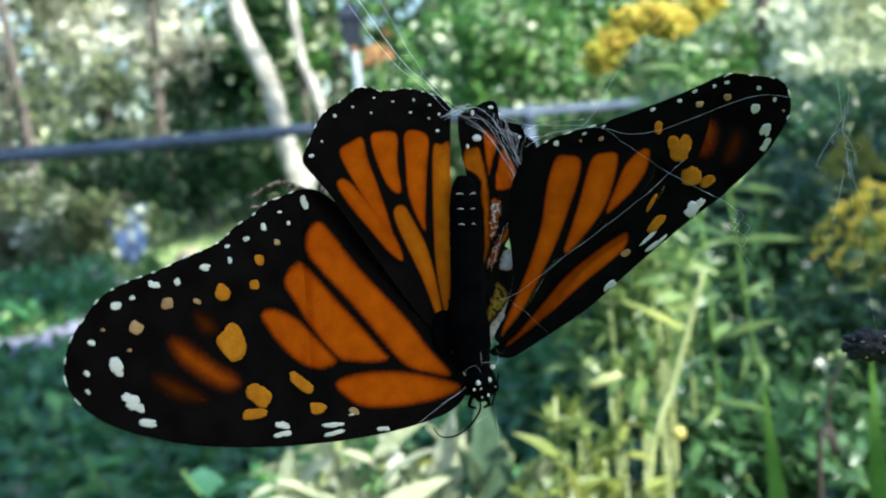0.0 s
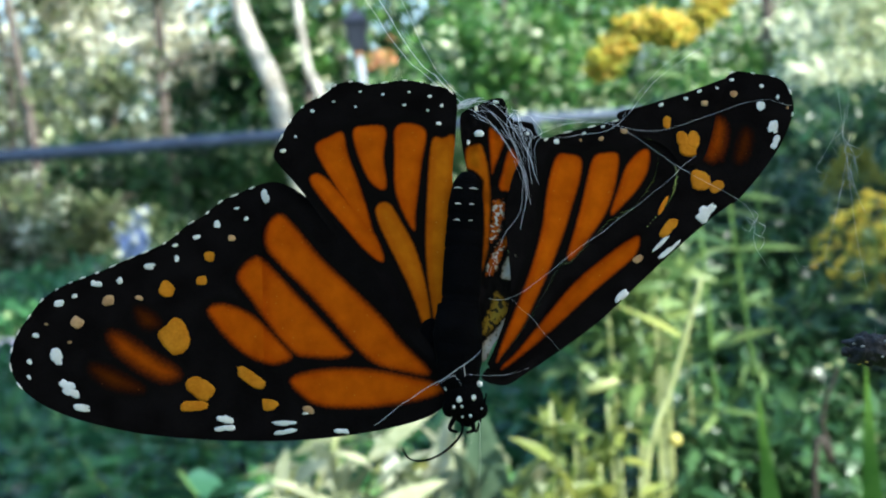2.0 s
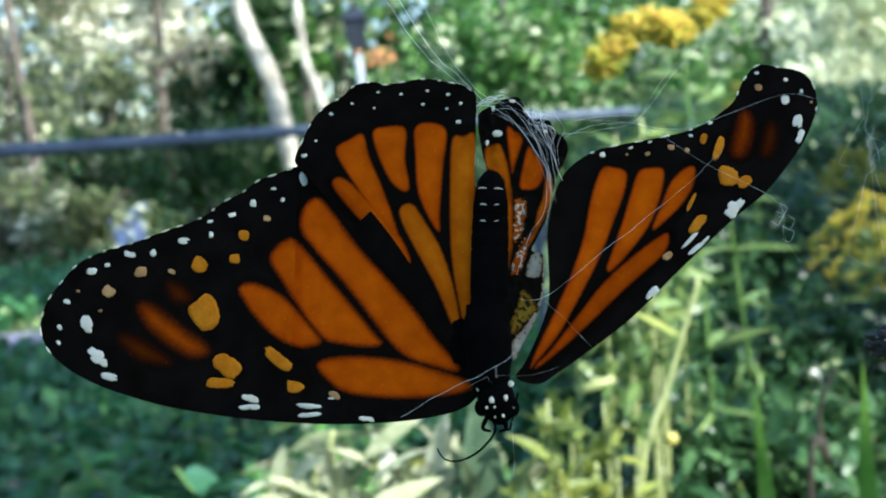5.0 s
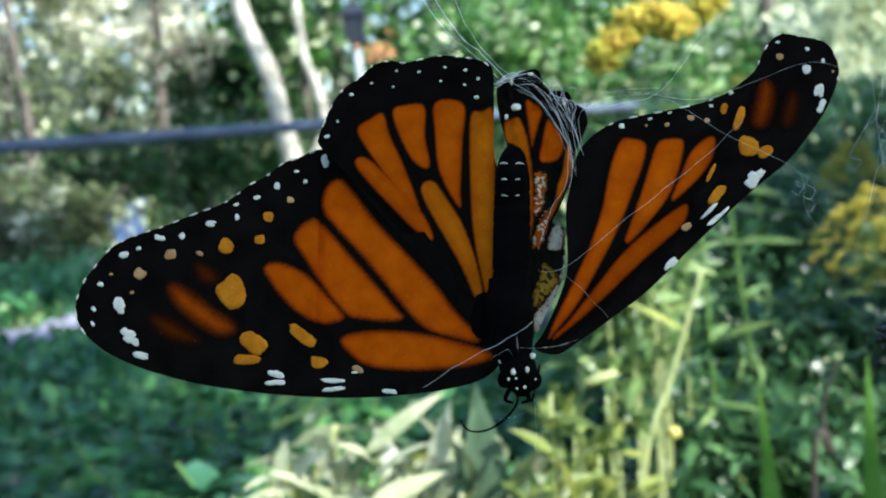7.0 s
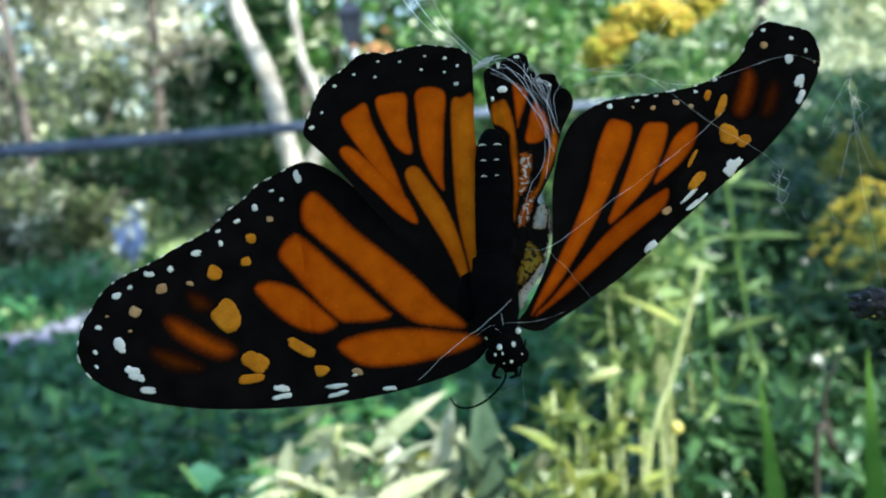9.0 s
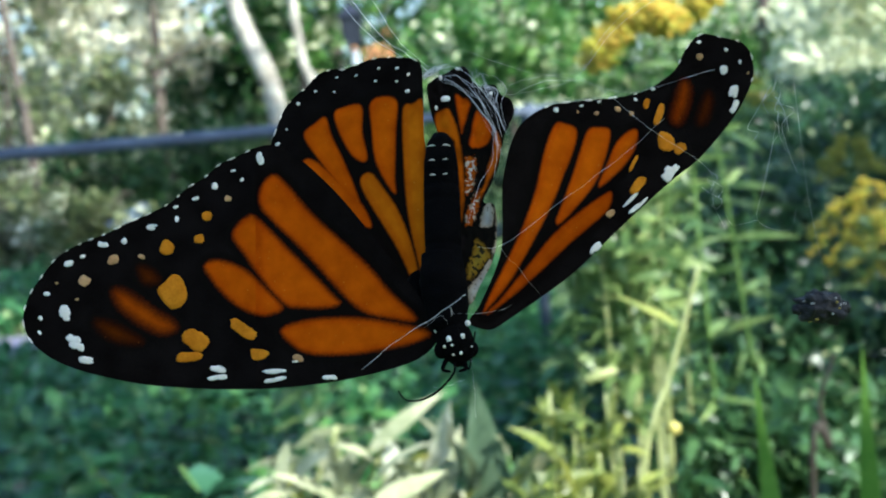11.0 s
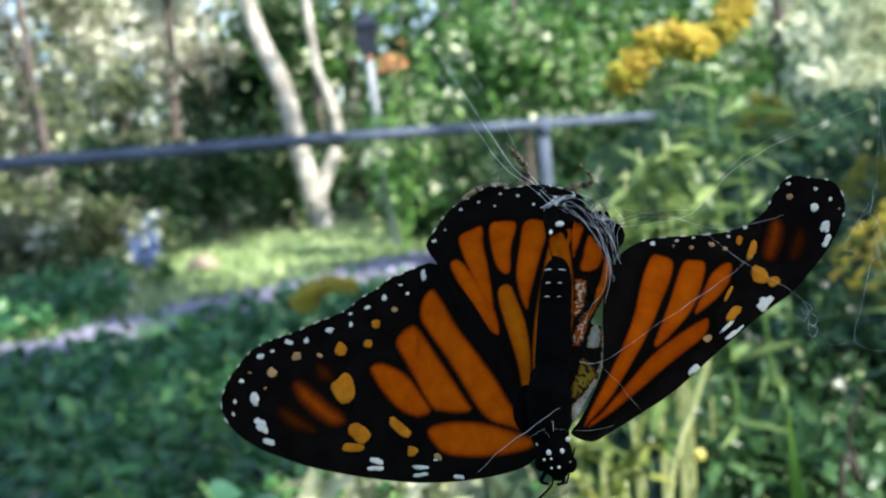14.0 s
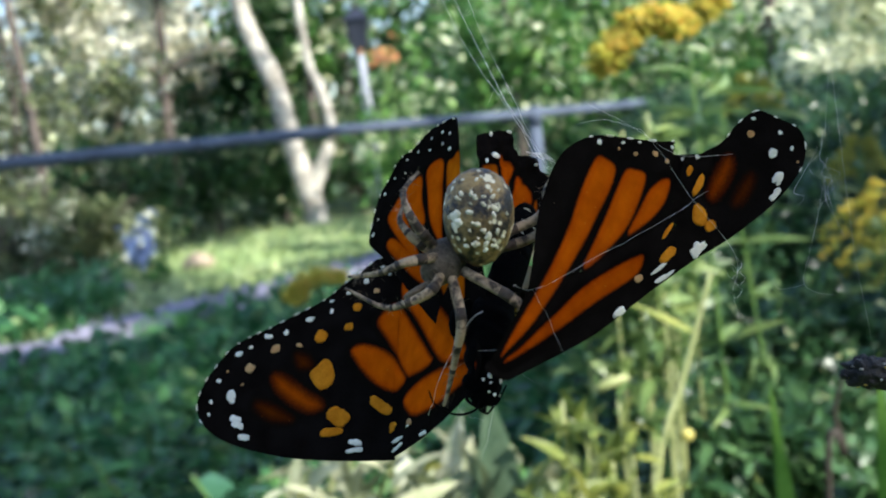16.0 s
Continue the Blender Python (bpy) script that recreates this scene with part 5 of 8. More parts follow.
def wing_pieces(outline, cells, origin, fold=None, fold_way=(0, 1), grid=0.24, tip_origin=None, crumple=0.0):
    """The wing as a fine net split along its fold and by its cells.
    Gives for each side of the fold the membrane and the cells as (vertices, faces, rim)."""
    out = spline(outline, 5)
    f0 = np.array(fold if fold is not None else (0, 0), float)
    w = np.array(fold_way, float)
    w /= np.linalg.norm(w)
    u = np.array([w[1], -w[0]])                 # across the fold
    loc = np.stack([(out - f0) @ u, (out - f0) @ w], 1)
    i0, i1 = math.floor(loc[:, 0].min() / grid), math.ceil(loc[:, 0].max() / grid)
    j0, j1 = math.floor(loc[:, 1].min() / grid), math.ceil(loc[:, 1].max() / grid)
    ii, jj = np.meshgrid(np.arange(i0, i1 + 1), np.arange(j0, j1 + 1), indexing="ij")
    flat = np.stack([ii.ravel() * grid, jj.ravel() * grid], 1)
    nj = j1 - j0 + 1
    centre = flat + grid / 2
    ok = inside(loc, centre).reshape(ii.shape)
    ok[-1, :] = ok[:, -1] = False
    quads = np.argwhere(ok)
    count = np.zeros(ii.shape, int)
    for a, b in ((0, 0), (1, 0), (0, 1), (1, 1)):
        np.add.at(count, (quads[:, 0] + a, quads[:, 1] + b), 1)
    edge = ((count > 0) & (count < 4)).ravel()
    _, near = to_line(loc, flat[edge])
    flat[edge] = near
    xy = f0 + flat[:, :1] * u + flat[:, 1:] * w
    lift = np.array([0.22 * noise.noise(Vector((x * 0.12, y * 0.12, 3.0))) for x, y in xy])
    if crumple:
        lift = lift + np.array([crumple * noise.noise(Vector((x * 0.55, y * 0.3, 7.0))) + 0.5 * crumple * noise.noise(Vector((x * 1.3, y * 0.8, 2.0))) for x, y in xy])
    rims = []
    for c in cells:
        poly = spline(c, 5)
        lo, hi = poly.min(0) - 1.2, poly.max(0) + 1.2
        near_box = np.all((xy > lo) & (xy < hi), axis=1)
        rim = np.full(len(xy), -9.0)
        d, _ = to_line(poly, xy[near_box])
        rim[near_box] = np.where(inside(poly, xy[near_box]), d, -d)
        rims.append(rim)
    rims = np.array(rims) if len(cells) else np.full((1, len(xy)), -9.0)
    ids = (quads[:, 0] * nj + quads[:, 1])
    corner = np.stack([ids, ids + nj, ids + nj + 1, ids + 1], 1)
    top = rims[:, corner].max(axis=2)
    owner = np.where(top.max(0) > -0.9, top.argmax(0), -1)
    beyond = quads[:, 0] + i0 >= 0 if fold is not None else np.zeros(len(quads), bool)
    result = []
    for side in (False, True):
        org = np.array(tip_origin if side and tip_origin is not None else origin, float)
        pieces = []
        for k in range(-1, len(cells)):
            f = corner[(owner == k) & ((beyond == side) | (side & (quads[:, 0] + i0 >= -4) & (fold is not None)))]
            if not len(f):
                continue
            used, inv = np.unique(f, return_inverse=True)
            low = np.where(side & ((used // nj) + i0 < 0), 0.06, 0.0)
            v = np.column_stack([xy[used] - org, lift[used] - low]) * 0.001
            pieces.append((k, v, [tuple(map(int, q)) for q in inv.reshape(-1, 4)], None if k < 0 else rims[k][used]))
        result.append(pieces)
    return result


def round_crease(ob, seam, half_bend, reach=0.009):
    """Smooth shading across a soft crease: normals lean towards those of the neighbouring piece."""
    me = ob.data
    out = []
    for q in me.vertices:
        lean = Matrix.Rotation(half_bend * max(0.0, 1 - abs(q.co.x - seam) / reach) ** 1.3, 3, "Y")
        out.append(tuple((lean @ q.normal).normalized()))
    me.normals_split_custom_set_from_vertices(out)


def hang_wing(name, pieces, mats, parent, label, seam=None, half_bend=0.0):
    """One rigid wing piece: the black membrane and, under it, its coloured cells."""
    wing = None
    for k, v, f, rim in pieces:
        if k < 0:
            wing = link_mesh(name, v, f, WING_BLACK, parent, label)
    for k, v, f, rim in pieces:
        if k >= 0:
            cell = link_mesh("wing_cell", v, f, mats[k], wing, "orange wing cell with a ragged black rim")
            at = cell.data.attributes.new("rim", "FLOAT", "POINT")
            at.data.foreach_set("value", rim.astype(np.float32))
            if seam is not None:
                round_crease(cell, seam, half_bend)
    if seam is not None:
        round_crease(wing, seam, half_bend)
    return wing


def wing_spots(wing, spots, origin, mat, name, label, keep=None, seed=1):
    """Small raised patches of pale scales, each a flat lens with a ragged, notched edge."""
    rng = random.Random(seed)
    for x, y, rx, ry, turn in spots:
        if mat is SPOT_TAN or (mat is SPOT_WHITE and max(rx, ry) < 0.7):
            rx, ry = rx * 0.8, ry * 0.8
        if keep is not None and not keep(x, y):
            continue
        n, v = 30, []
        c, s = math.cos(radians(turn)), math.sin(radians(turn))
        h = 0.22 * noise.noise(Vector((x * 0.12, y * 0.12, 3.0)))
        square, p1, p2 = rng.uniform(2.0, 3.4), rng.uniform(0, 6.28), rng.uniform(0, 6.28)
        wob = []
        for k in range(n):
            a = 2 * math.pi * k / n
            box = (abs(math.cos(a)) ** square + abs(math.sin(a)) ** square) ** (-1 / square)
            notch = -0.45 * math.exp(-((a - p1 + math.pi) % (2 * math.pi) - math.pi) ** 2 / 0.12) if max(rx, ry) > 0.8 and mat is SPOT_WHITE else 0.0
            wob.append((0.88 if mat is SPOT_WHITE else 0.94) * box * (1 + 0.07 * math.sin(2 * a + p2) + 0.05 * math.sin(3 * a + p1) + rng.uniform(-0.07, 0.07) + notch))
        for grow, z in ((0.0, 0.10), (0.75, 0.09), (1.0, 0.05), (1.0, -0.05), (0.75, -0.09), (0.0, -0.10)):
            for k in range(n):
                a = 2 * math.pi * k / n
                px, py = rx * grow * wob[k] * math.cos(a), ry * grow * wob[k] * math.sin(a)
                v.append(((x + c * px - s * py - origin[0]) * 0.001, (y + s * px + c * py - origin[1]) * 0.001, (h + z) * 0.001))
        f = [(r * n + k, r * n + (k + 1) % n, (r + 1) * n + (k + 1) % n, (r + 1) * n + k) for r in range(5) for k in range(n)]
        link_mesh(name, v, f, mat, wing, label)


def wing_fringe(wing, outline, first, last, origin, keep=None, seed=1, pitch=2.1):
    """White dashes of fringe scales along a stretch of the wing's outer margin."""
    rng = random.Random(seed)
    p = np.array(outline[first:last + 1], float)
    line = spline(p, 10, False)
    way = np.concatenate([[0], np.cumsum(np.hypot(*np.diff(line, axis=0).T))])
    at = 0.6
    shapes = []
    while at < way[-1] - 1.0:
        long = rng.uniform(0.45, 1.25)
        q = [np.array([np.interp(at + u * long, way, line[:, k]) for k in (0, 1)]) for u in np.linspace(0, 1, 5)]
        at += pitch * rng.uniform(0.8, 1.25)
        if keep is not None and not all(keep(*w) for w in q):
            continue
        shapes.append(tube([((w[0] - origin[0]) * 0.001, (w[1] - origin[1]) * 0.001, 0.22 * noise.noise(Vector((w[0] * 0.12, w[1] * 0.12, 3.0))) * 0.001) for w in q], [0.00005, 0.00011, 0.00013, 0.00010, 0.00004], 6))
    for v, f in shapes:
        link_mesh("fringe_dash", v, f, SPOT_WHITE, wing, "white dash of the wing's fringe")


butterfly = tagged(empty("butterfly"), "dead orange and black monarch butterfly hanging head down in spider silk", "butterfly")

LEFT_AT, LEFT_TIP_AT, HIND_AT, RIGHT_AT, RIGHT_TIP_AT, TORN_AT = (-1.5, 0.0), (-24.5, 8.0), (-1.5, 4.0), (2.0, 0.0), (32.6, 27.4), (1.5, 4.0)
RIGHT_FOLD = (0.3424, -0.9396)

cells = [LEFT_FORE_CELL_A, LEFT_FORE_CELL_B, LEFT_FORE_CELL_C, LEFT_FORE_CELL_D, LEFT_FORE_DUSKY_A, LEFT_FORE_DUSKY_B, LEFT_FORE_DUSKY_C]
tones = [CELL_SOFT] * 4 + [CELL_DUSKY, CELL_DIM, CELL_DIM]
near_half, far_half = wing_pieces(LEFT_FOREWING, cells, LEFT_AT, LEFT_TIP_AT, (0, -1), tip_origin=LEFT_TIP_AT)
left_fore = hang_wing("forewing", near_half, tones, butterfly, "spread forewing, orange cells between black veins", -0.023, radians(14))
left_tip = hang_wing("forewing_tip", far_half, tones, butterfly, "black outer half of the forewing with white spots", 0.0, radians(-14))
for wing, at, keep in ((left_fore, LEFT_AT, lambda x, y: x >= -24.5), (left_tip, LEFT_TIP_AT, lambda x, y: x < -24.5)):
    wing_spots(wing, LEFT_FORE_WHITE + LEFT_FORE_WHITE_MORE, at, SPOT_WHITE, "white_spot", "white spot of wing scales", keep, 1)
    wing_spots(wing, LEFT_FORE_ORANGE, at, SPOT_ORANGE, "amber_spot", "amber spot of wing scales", keep, 2)
    wing_spots(wing, LEFT_FORE_TAN, at, SPOT_TAN, "tan_spot", "tan spot of wing scales", keep, 3)
    wing_fringe(wing, LEFT_FOREWING, 7, 25, at, keep, 11)

cells = [LEFT_HIND_CELL_A, LEFT_HIND_CELL_B, LEFT_HIND_CELL_C, LEFT_HIND_CELL_D, LEFT_HIND_CELL_E, LEFT_HIND_CELL_F]
hind_half, _ = wing_pieces(LEFT_HINDWING, cells, HIND_AT)
left_hind = hang_wing("hindwing", hind_half, [CELL_ORANGE, CELL_ORANGE, CELL_ORANGE, CELL_GOLD, CELL_GOLD, CELL_ORANGE], butterfly, "scalloped hindwing, golden orange with a broad black border")
wing_spots(left_hind, LEFT_HIND_WHITE, HIND_AT, SPOT_WHITE, "white_spot", "white spot of wing scales", None, 4)
wing_fringe(left_hind, LEFT_HINDWING, 5, 17, HIND_AT, None, 12)

cells = [RIGHT_FORE_CELL_A, RIGHT_FORE_CELL_B, RIGHT_FORE_CELL_C, RIGHT_FORE_CELL_D, RIGHT_FORE_DUSKY_A, RIGHT_FORE_DUSKY_B]
tones = [CELL_ORANGE] * 4 + [CELL_DUSKY, CELL_DIM]
near_half, far_half = wing_pieces(RIGHT_FOREWING, cells, RIGHT_AT, RIGHT_TIP_AT, (-RIGHT_FOLD[0], -RIGHT_FOLD[1]), tip_origin=RIGHT_TIP_AT)


def parted(pieces, poly, origin, flange):
    """Wing pieces cut in two along a line: what lies outside poly, and what lies in it with a black flange that reaches under the rest."""
    ring = spline(poly, 4)
    outer, inner = [], []
    for k, v, f, rim in pieces:
        q = np.array(f)
        mid = v[q].mean(axis=1)[:, :2] * 1000 + np.array(origin)
        across = inside(ring, mid)
        within = (across | (k in (0, 1, 2))) & (k not in (3, 4, 5))
        under = ~within & (to_line(ring, mid)[0] < flange) & (mid[:, 0] > 5.0) & (mid[:, 1] < 27.0)
        for keep, drop, owner, out in ((~within, 0.0, k, outer), (within & ~across, 0.00014, -1, outer), (within, 0.0, k, inner), (under, 0.00014, -1, inner)):
            if keep.any():
                used, inv = np.unique(q[keep], return_inverse=True)
                out.append((owner, v[used] - np.array([0, 0, drop]), [tuple(map(int, g)) for g in inv.reshape(-1, 4)], None if owner < 0 or rim is None else rim[used]))
    sides = []
    for side in (outer, inner):
        v, f = joined([(p[1], p[2]) for p in side if p[0] < 0])
        sides.append([(-1, np.array(v), f, None)] + [p for p in side if p[0] >= 0])
    return sides


# the hind part of this wing opens like a fan about the wing's root
RIGHT_PANEL = [(3.6, 0.4), (6.6, 2.9), (10.6, 7.9), (14.3, 12.0), (17.9, 15.0), (20.9, 17.2), (23.4, 20.6), (25.6, 25.0), (26.0, 28.2), (25.3, 33.0), (20.0, 31.5), (11.0, 28.5), (5.0, 23.0), (5.0, 10.0)]
near_half, hind_part = parted(near_half, RIGHT_PANEL, RIGHT_AT, 3.8)
right_fore = hang_wing("forewing", near_half, tones, butterfly, "creased forewing, orange cells between black veins")
right_panel = hang_wing("forewing_panel", hind_part, tones, butterfly, "hind part of the creased forewing, orange cells and a black margin")
RIGHT_GUSSET = [(19.6, 31.9), (22.2, 33.0), (25.6, 34.2), (29.2, 35.6), (32.8, 37.2), (34.2, 37.5), (33.3, 35.2), (32.4, 33.0), (31.7, 30.0), (30.7, 27.0), (29.6, 25.8), (27.6, 25.6), (26.4, 27.2), (25.0, 28.4), (21.6, 29.6)]
gusset_half, _ = wing_pieces(RIGHT_GUSSET, [], RIGHT_AT)
right_gusset = hang_wing("forewing_fold", gusset_half, [], butterfly, "black fold of the forewing with an amber spot")
right_tip = hang_wing("forewing_tip", far_half, tones, butterfly, "folded black tip of the creased forewing")


def past_fold(x, y):
    return RIGHT_FOLD[0] * (y - RIGHT_TIP_AT[1]) - RIGHT_FOLD[1] * (x - RIGHT_TIP_AT[0]) > 0


def on_panel(x, y):
    return bool(inside(spline(RIGHT_PANEL, 4), np.array([[x, y]], float))[0])


for wing, at, keep in ((right_fore, RIGHT_AT, lambda x, y: not past_fold(x, y) and not on_panel(x, y)), (right_panel, RIGHT_AT, lambda x, y: not past_fold(x, y) and on_panel(x, y)), (right_tip, RIGHT_TIP_AT, past_fold)):
    wing_spots(wing, RIGHT_FORE_WHITE, at, SPOT_WHITE, "white_spot", "white spot of wing scales", keep, 5)
    wing_spots(wing, RIGHT_FORE_ORANGE, at, SPOT_ORANGE, "amber_spot", "amber spot of wing scales", keep, 6)
    wing_spots(wing, RIGHT_FORE_TAN, at, SPOT_TAN, "tan_spot", "tan spot of wing scales", keep, 7)
    wing_fringe(wing, RIGHT_FOREWING, 11, 26, at, keep, 13, 2.8)

wing_spots(right_gusset, [(27.95, 29.0, 0.85, 1.15, 20), (29.25, 29.0, 0.85, 1.15, -20), (28.6, 28.0, 1.1, 1.35, 0), (26.0, 31.2, 0.5, 0.85, -12)], RIGHT_AT, SPOT_ORANGE, "amber_spot", "amber spot of wing scales", None, 21)
wing_spots(right_gusset, [(25.3, 33.5, 0.45, 0.28, 25), (28.5, 34.5, 0.42, 0.3, 20), (30.3, 35.6, 0.5, 0.26, 25), (32.6, 36.2, 0.3, 0.25, 0)], RIGHT_AT, SPOT_WHITE, "white_spot", "white spot of wing scales", None, 22)
wing_spots(right_gusset, [(30.9, 34.0, 0.6, 0.45, 0)], RIGHT_AT, SPOT_TAN, "tan_spot", "tan spot of wing scales", None, 23)

# crumpled hindwing beside the body, its membrane torn and rubbed bare
cells = [RIGHT_HIND_CELL_A, RIGHT_HIND_CELL_B, RIGHT_HIND_CELL_C, RIGHT_HIND_CELL_D, RIGHT_HIND_CELL_E, RIGHT_HIND_CELL_F, RIGHT_HIND_CELL_G, RIGHT_HIND_CELL_H, RIGHT_HIND_CELL_I]
torn, _ = wing_pieces(RIGHT_HINDWING, cells, TORN_AT, crumple=0.9)
right_hind = hang_wing("hindwing", torn, [CELL_GOLD, CELL_ORANGE, CELL_ORANGE, CELL_GOLD, CELL_PALE, CELL_OLIVE, CELL_PALE, CELL_RUBBED, CELL_RUBBED], butterfly, "crumpled hindwing wrapped in silk")
for x, y, rx, ry, z in ((0.6, 29.2, 0.8, 0.55, 1.9), (-0.6, 28.0, 0.3, 0.45, 1.7), (0.0, 32.6, 0.3, 0.5, 1.6), (6.6, 29.6, 0.3, 0.3, 2.2), (2.4, 33.4, 0.5, 0.25, 2.3)):
    link_mesh("white_spot", *ball(((x - 1.5) * 0.001, (y - 4) * 0.001, z * 0.001 - 0.001), (rx * 0.0008, ry * 0.0008, 0.0002), None, 6, 12, 0.35, x), SPOT_WHITE, right_hind, "white spot of wing scales")


# the body: abdomen, thorax, head, in millimetres
def turned(rows, rings_at, sides=20, squash=0.85, fuzz=0.0, seed=0):
    """A round body along y from rows of (y, radius, x, z)."""
    v, f = [], []
    y = np.array(rings_at)
    rad = np.interp(y, [r[0] for r in rows], [r[1] for r in rows])
    cx = np.interp(y, [r[0] for r in rows], [r[2] for r in rows])
    cz = np.interp(y, [r[0] for r in rows], [r[3] for r in rows])
    for i in range(len(y)):
        for k in range(sides):
            a = 2 * math.pi * k / sides
            g = 1 + fuzz * noise.noise(Vector((math.cos(a) * 2.5, y[i] * 0.9, math.sin(a) * 2.5 + seed)))
            v.append(((cx[i] + rad[i] * g * math.cos(a)) * 0.001, y[i] * 0.001, (cz[i] + rad[i] * g * squash * math.sin(a)) * 0.001))
    for i in range(len(y) - 1):
        for k in range(sides):
            k2 = (k + 1) % sides
            f.append((i * sides + k, (i + 1) * sides + k, (i + 1) * sides + k2, i * sides + k2))
    f.append(tuple(range(sides)))
    f.append(tuple((len(y) - 1) * sides + k for k in range(sides - 1, -1, -1)))
    return v, f


seg = []
for i in range(9):
    y0 = 6.4 + i * 1.98
    seg += [y0, y0 + 0.25, y0 + 1.0, y0 + 1.75]
rows = [(6.0, 2.2, 0.1, 1.6), (9, 2.3, 0.05, 1.8), (15, 2.3, 0, 2.0), (20, 2.15, 0, 2.1), (22.8, 1.7, 0, 2.0), (24.0, 0.95, 0, 1.8), (24.4, 0.25, 0, 1.7)]
full = []
for y in seg:
    full.append((y, float(np.interp(y, [r[0] for r in rows], [r[1] for r in rows])) * (0.93 if abs((y - 6.4) % 1.98) < 0.05 else 1.0), 0.12, float(np.interp(y, [r[0] for r in rows], [r[3] for r in rows]))))
v, f = turned(full + [(24.2, 0.5, 0, 1.75)], seg + [24.2], 24)
abdomen = link_mesh("abdomen", v, f, BODY_BLACK, butterfly, "black ringed abdomen")
for y, half in ((21.4, 1.0), (19.35, 0.8), (17.3, 0.75)):
    for sgn in (-1, 1):
        arc = [((sgn * (0.45 + half * u)) * 0.001, (y + 0.16 * math.sin(2.5 * u)) * 0.001, (2.08 + 1.84 * math.sqrt(max(0.02, 1 - ((0.45 + half * u) / 2.15) ** 2))) * 0.001) for u in np.linspace(0, 1, 8)]
        link_mesh("pale_ring", *tube(arc, [0.00003, 0.00010, 0.00003], 6), SPOT_WHITE, abdomen, "thin white ring of scales")
v, f = turned([(-3.6, 1.3, 0.6, 1.8), (-2, 2.3, 0.4, 1.9), (1, 2.7, 0.25, 1.9), (4, 2.9, 0.0, 1.7), (7, 2.5, -0.1, 1.6)], np.linspace(-3.8, 7.4, 30), 26, 0.9, 0.10, 3)
thorax = link_mesh("thorax", v, f, BODY_BLACK, butterfly, "black hairy thorax")
link_mesh("wing_root", *ball((-0.0032, 0.0028, 0.0004), (0.0017, 0.0032, 0.0008), None, 8, 12, 0.2), BODY_BLACK, thorax)
v, f = turned([(-7.6, 0.6, 1.5, 1.3), (-6.8, 1.5, 1.4, 1.7), (-5, 2.0, 1.15, 1.9), (-3.3, 1.9, 0.9, 2.0), (-2.2, 1.5, 0.7, 2.0)], np.linspace(-7.8, -2.2, 20), 24, 0.9, 0.07, 9)
head = link_mesh("head", v, f, BODY_BLACK, butterfly, "black head dotted with white")
for x, y, r in ((2.6, -3.0, 0.42), (-0.7, -3.6, 0.40), (0.6, -5.0, 0.42), (2.0, -4.7, 0.40), (1.8, -6.8, 0.24), (0.9, -5.8, 0.18), (0.1, -5.9, 0.22), (2.9, -5.8, 0.14), (1.0, -7.0, 0.16)):
    link_mesh("white_dot", *ball((x * 0.001, y * 0.001, (1.9 + 1.75 * math.sqrt(max(0.03, 1 - ((x - 1.1) / 2.05) ** 2))) * 0.001), (r * 0.00072, r * 0.0009, 0.00018), None, 6, 12, 0.25, x), SPOT_WHITE, head, "white dot on the head")
head.matrix_basis = Matrix.Translation((-0.0001, 0.0010, 0.0)) @ Matrix.Diagonal((1.14, 0.98, 1.0, 1.0))
for sgn in (-1, 1):
    link_mesh("eye", *ball(((1.25 + sgn * 1.55) * 0.001, -0.0058, 0.0016), (0.0008, 0.0011, 0.001), None, 8, 12), BODY_BLACK, head, "dark round eye")
link_mesh("antenna", *tube(spline([(1.1, -7.4, 1.9), (0.9, -9.0, 2.4), (-0.6, -11.0, 2.8), (-2.4, -12.1, 2.9), (-4.0, -12.0, 2.7), (-4.8, -10.8, 2.4)], 6, False) * 0.001, [0.00011, 0.00014, 0.00012, 0.00007], 7), BODY_BLACK, head, "curled black antenna")
link_mesh("antenna", *tube(spline([(2.0, -7.2, 1.8), (2.5, -8.4, 1.9), (3.0, -6.0, 2.6), (3.3, -4.0, 2.8)], 6, False) * 0.001, [0.00012, 0.0001], 7), BODY_BLACK, head, "folded black antenna")
for pts in ([(0.4, -6.6, 1.6), (-0.2, -8.2, 1.8), (0.6, -8.6, 2.0)], [(1.9, -7.0, 1.6), (2.2, -8.2, 1.8), (1.5, -8.6, 2.0)]):
    link_mesh("palp", *tube(spline(pts, 5, False) * 0.001, [0.0003, 0.00015], 7), BODY_BLACK, head)
for pts in ([(0.8, 1.2, 4.0), (0.9, 2.2, 4.1), (0.75, 3.2, 4.0)], [(1.1, -1.4, 4.0), (1.0, -0.6, 4.1), (0.9, 0.2, 4.2)]):
    link_mesh("pale_hair", *tube(spline(pts, 4, False) * 0.001, [0.00001, 0.00003, 0.00001], 5), SPOT_WHITE, thorax, "wisp of pale hair")


# silk: strands that bind and carry the butterfly
def strand(points, thick=0.045, carrier=None, at=(0, 0, 0), seed=0):
    p = spline(points, 8, False)
    for i, q in enumerate(p):
        q += np.array([noise.noise(Vector((i * 0.35, seed, 0))), noise.noise(Vector((i * 0.35, seed, 9))), noise.noise(Vector((i * 0.35, seed, 5)))]) * 0.18
    p[0], p[-1] = points[0], points[-1]
    p = p - np.array(at)
    return link_mesh("silk_strand", *tube(p * 0.001, [thick * 0.00023, thick * 0.00034, thick * 0.00021], 5), SILK, carrier or butterfly, "fine white strand of spider silk")


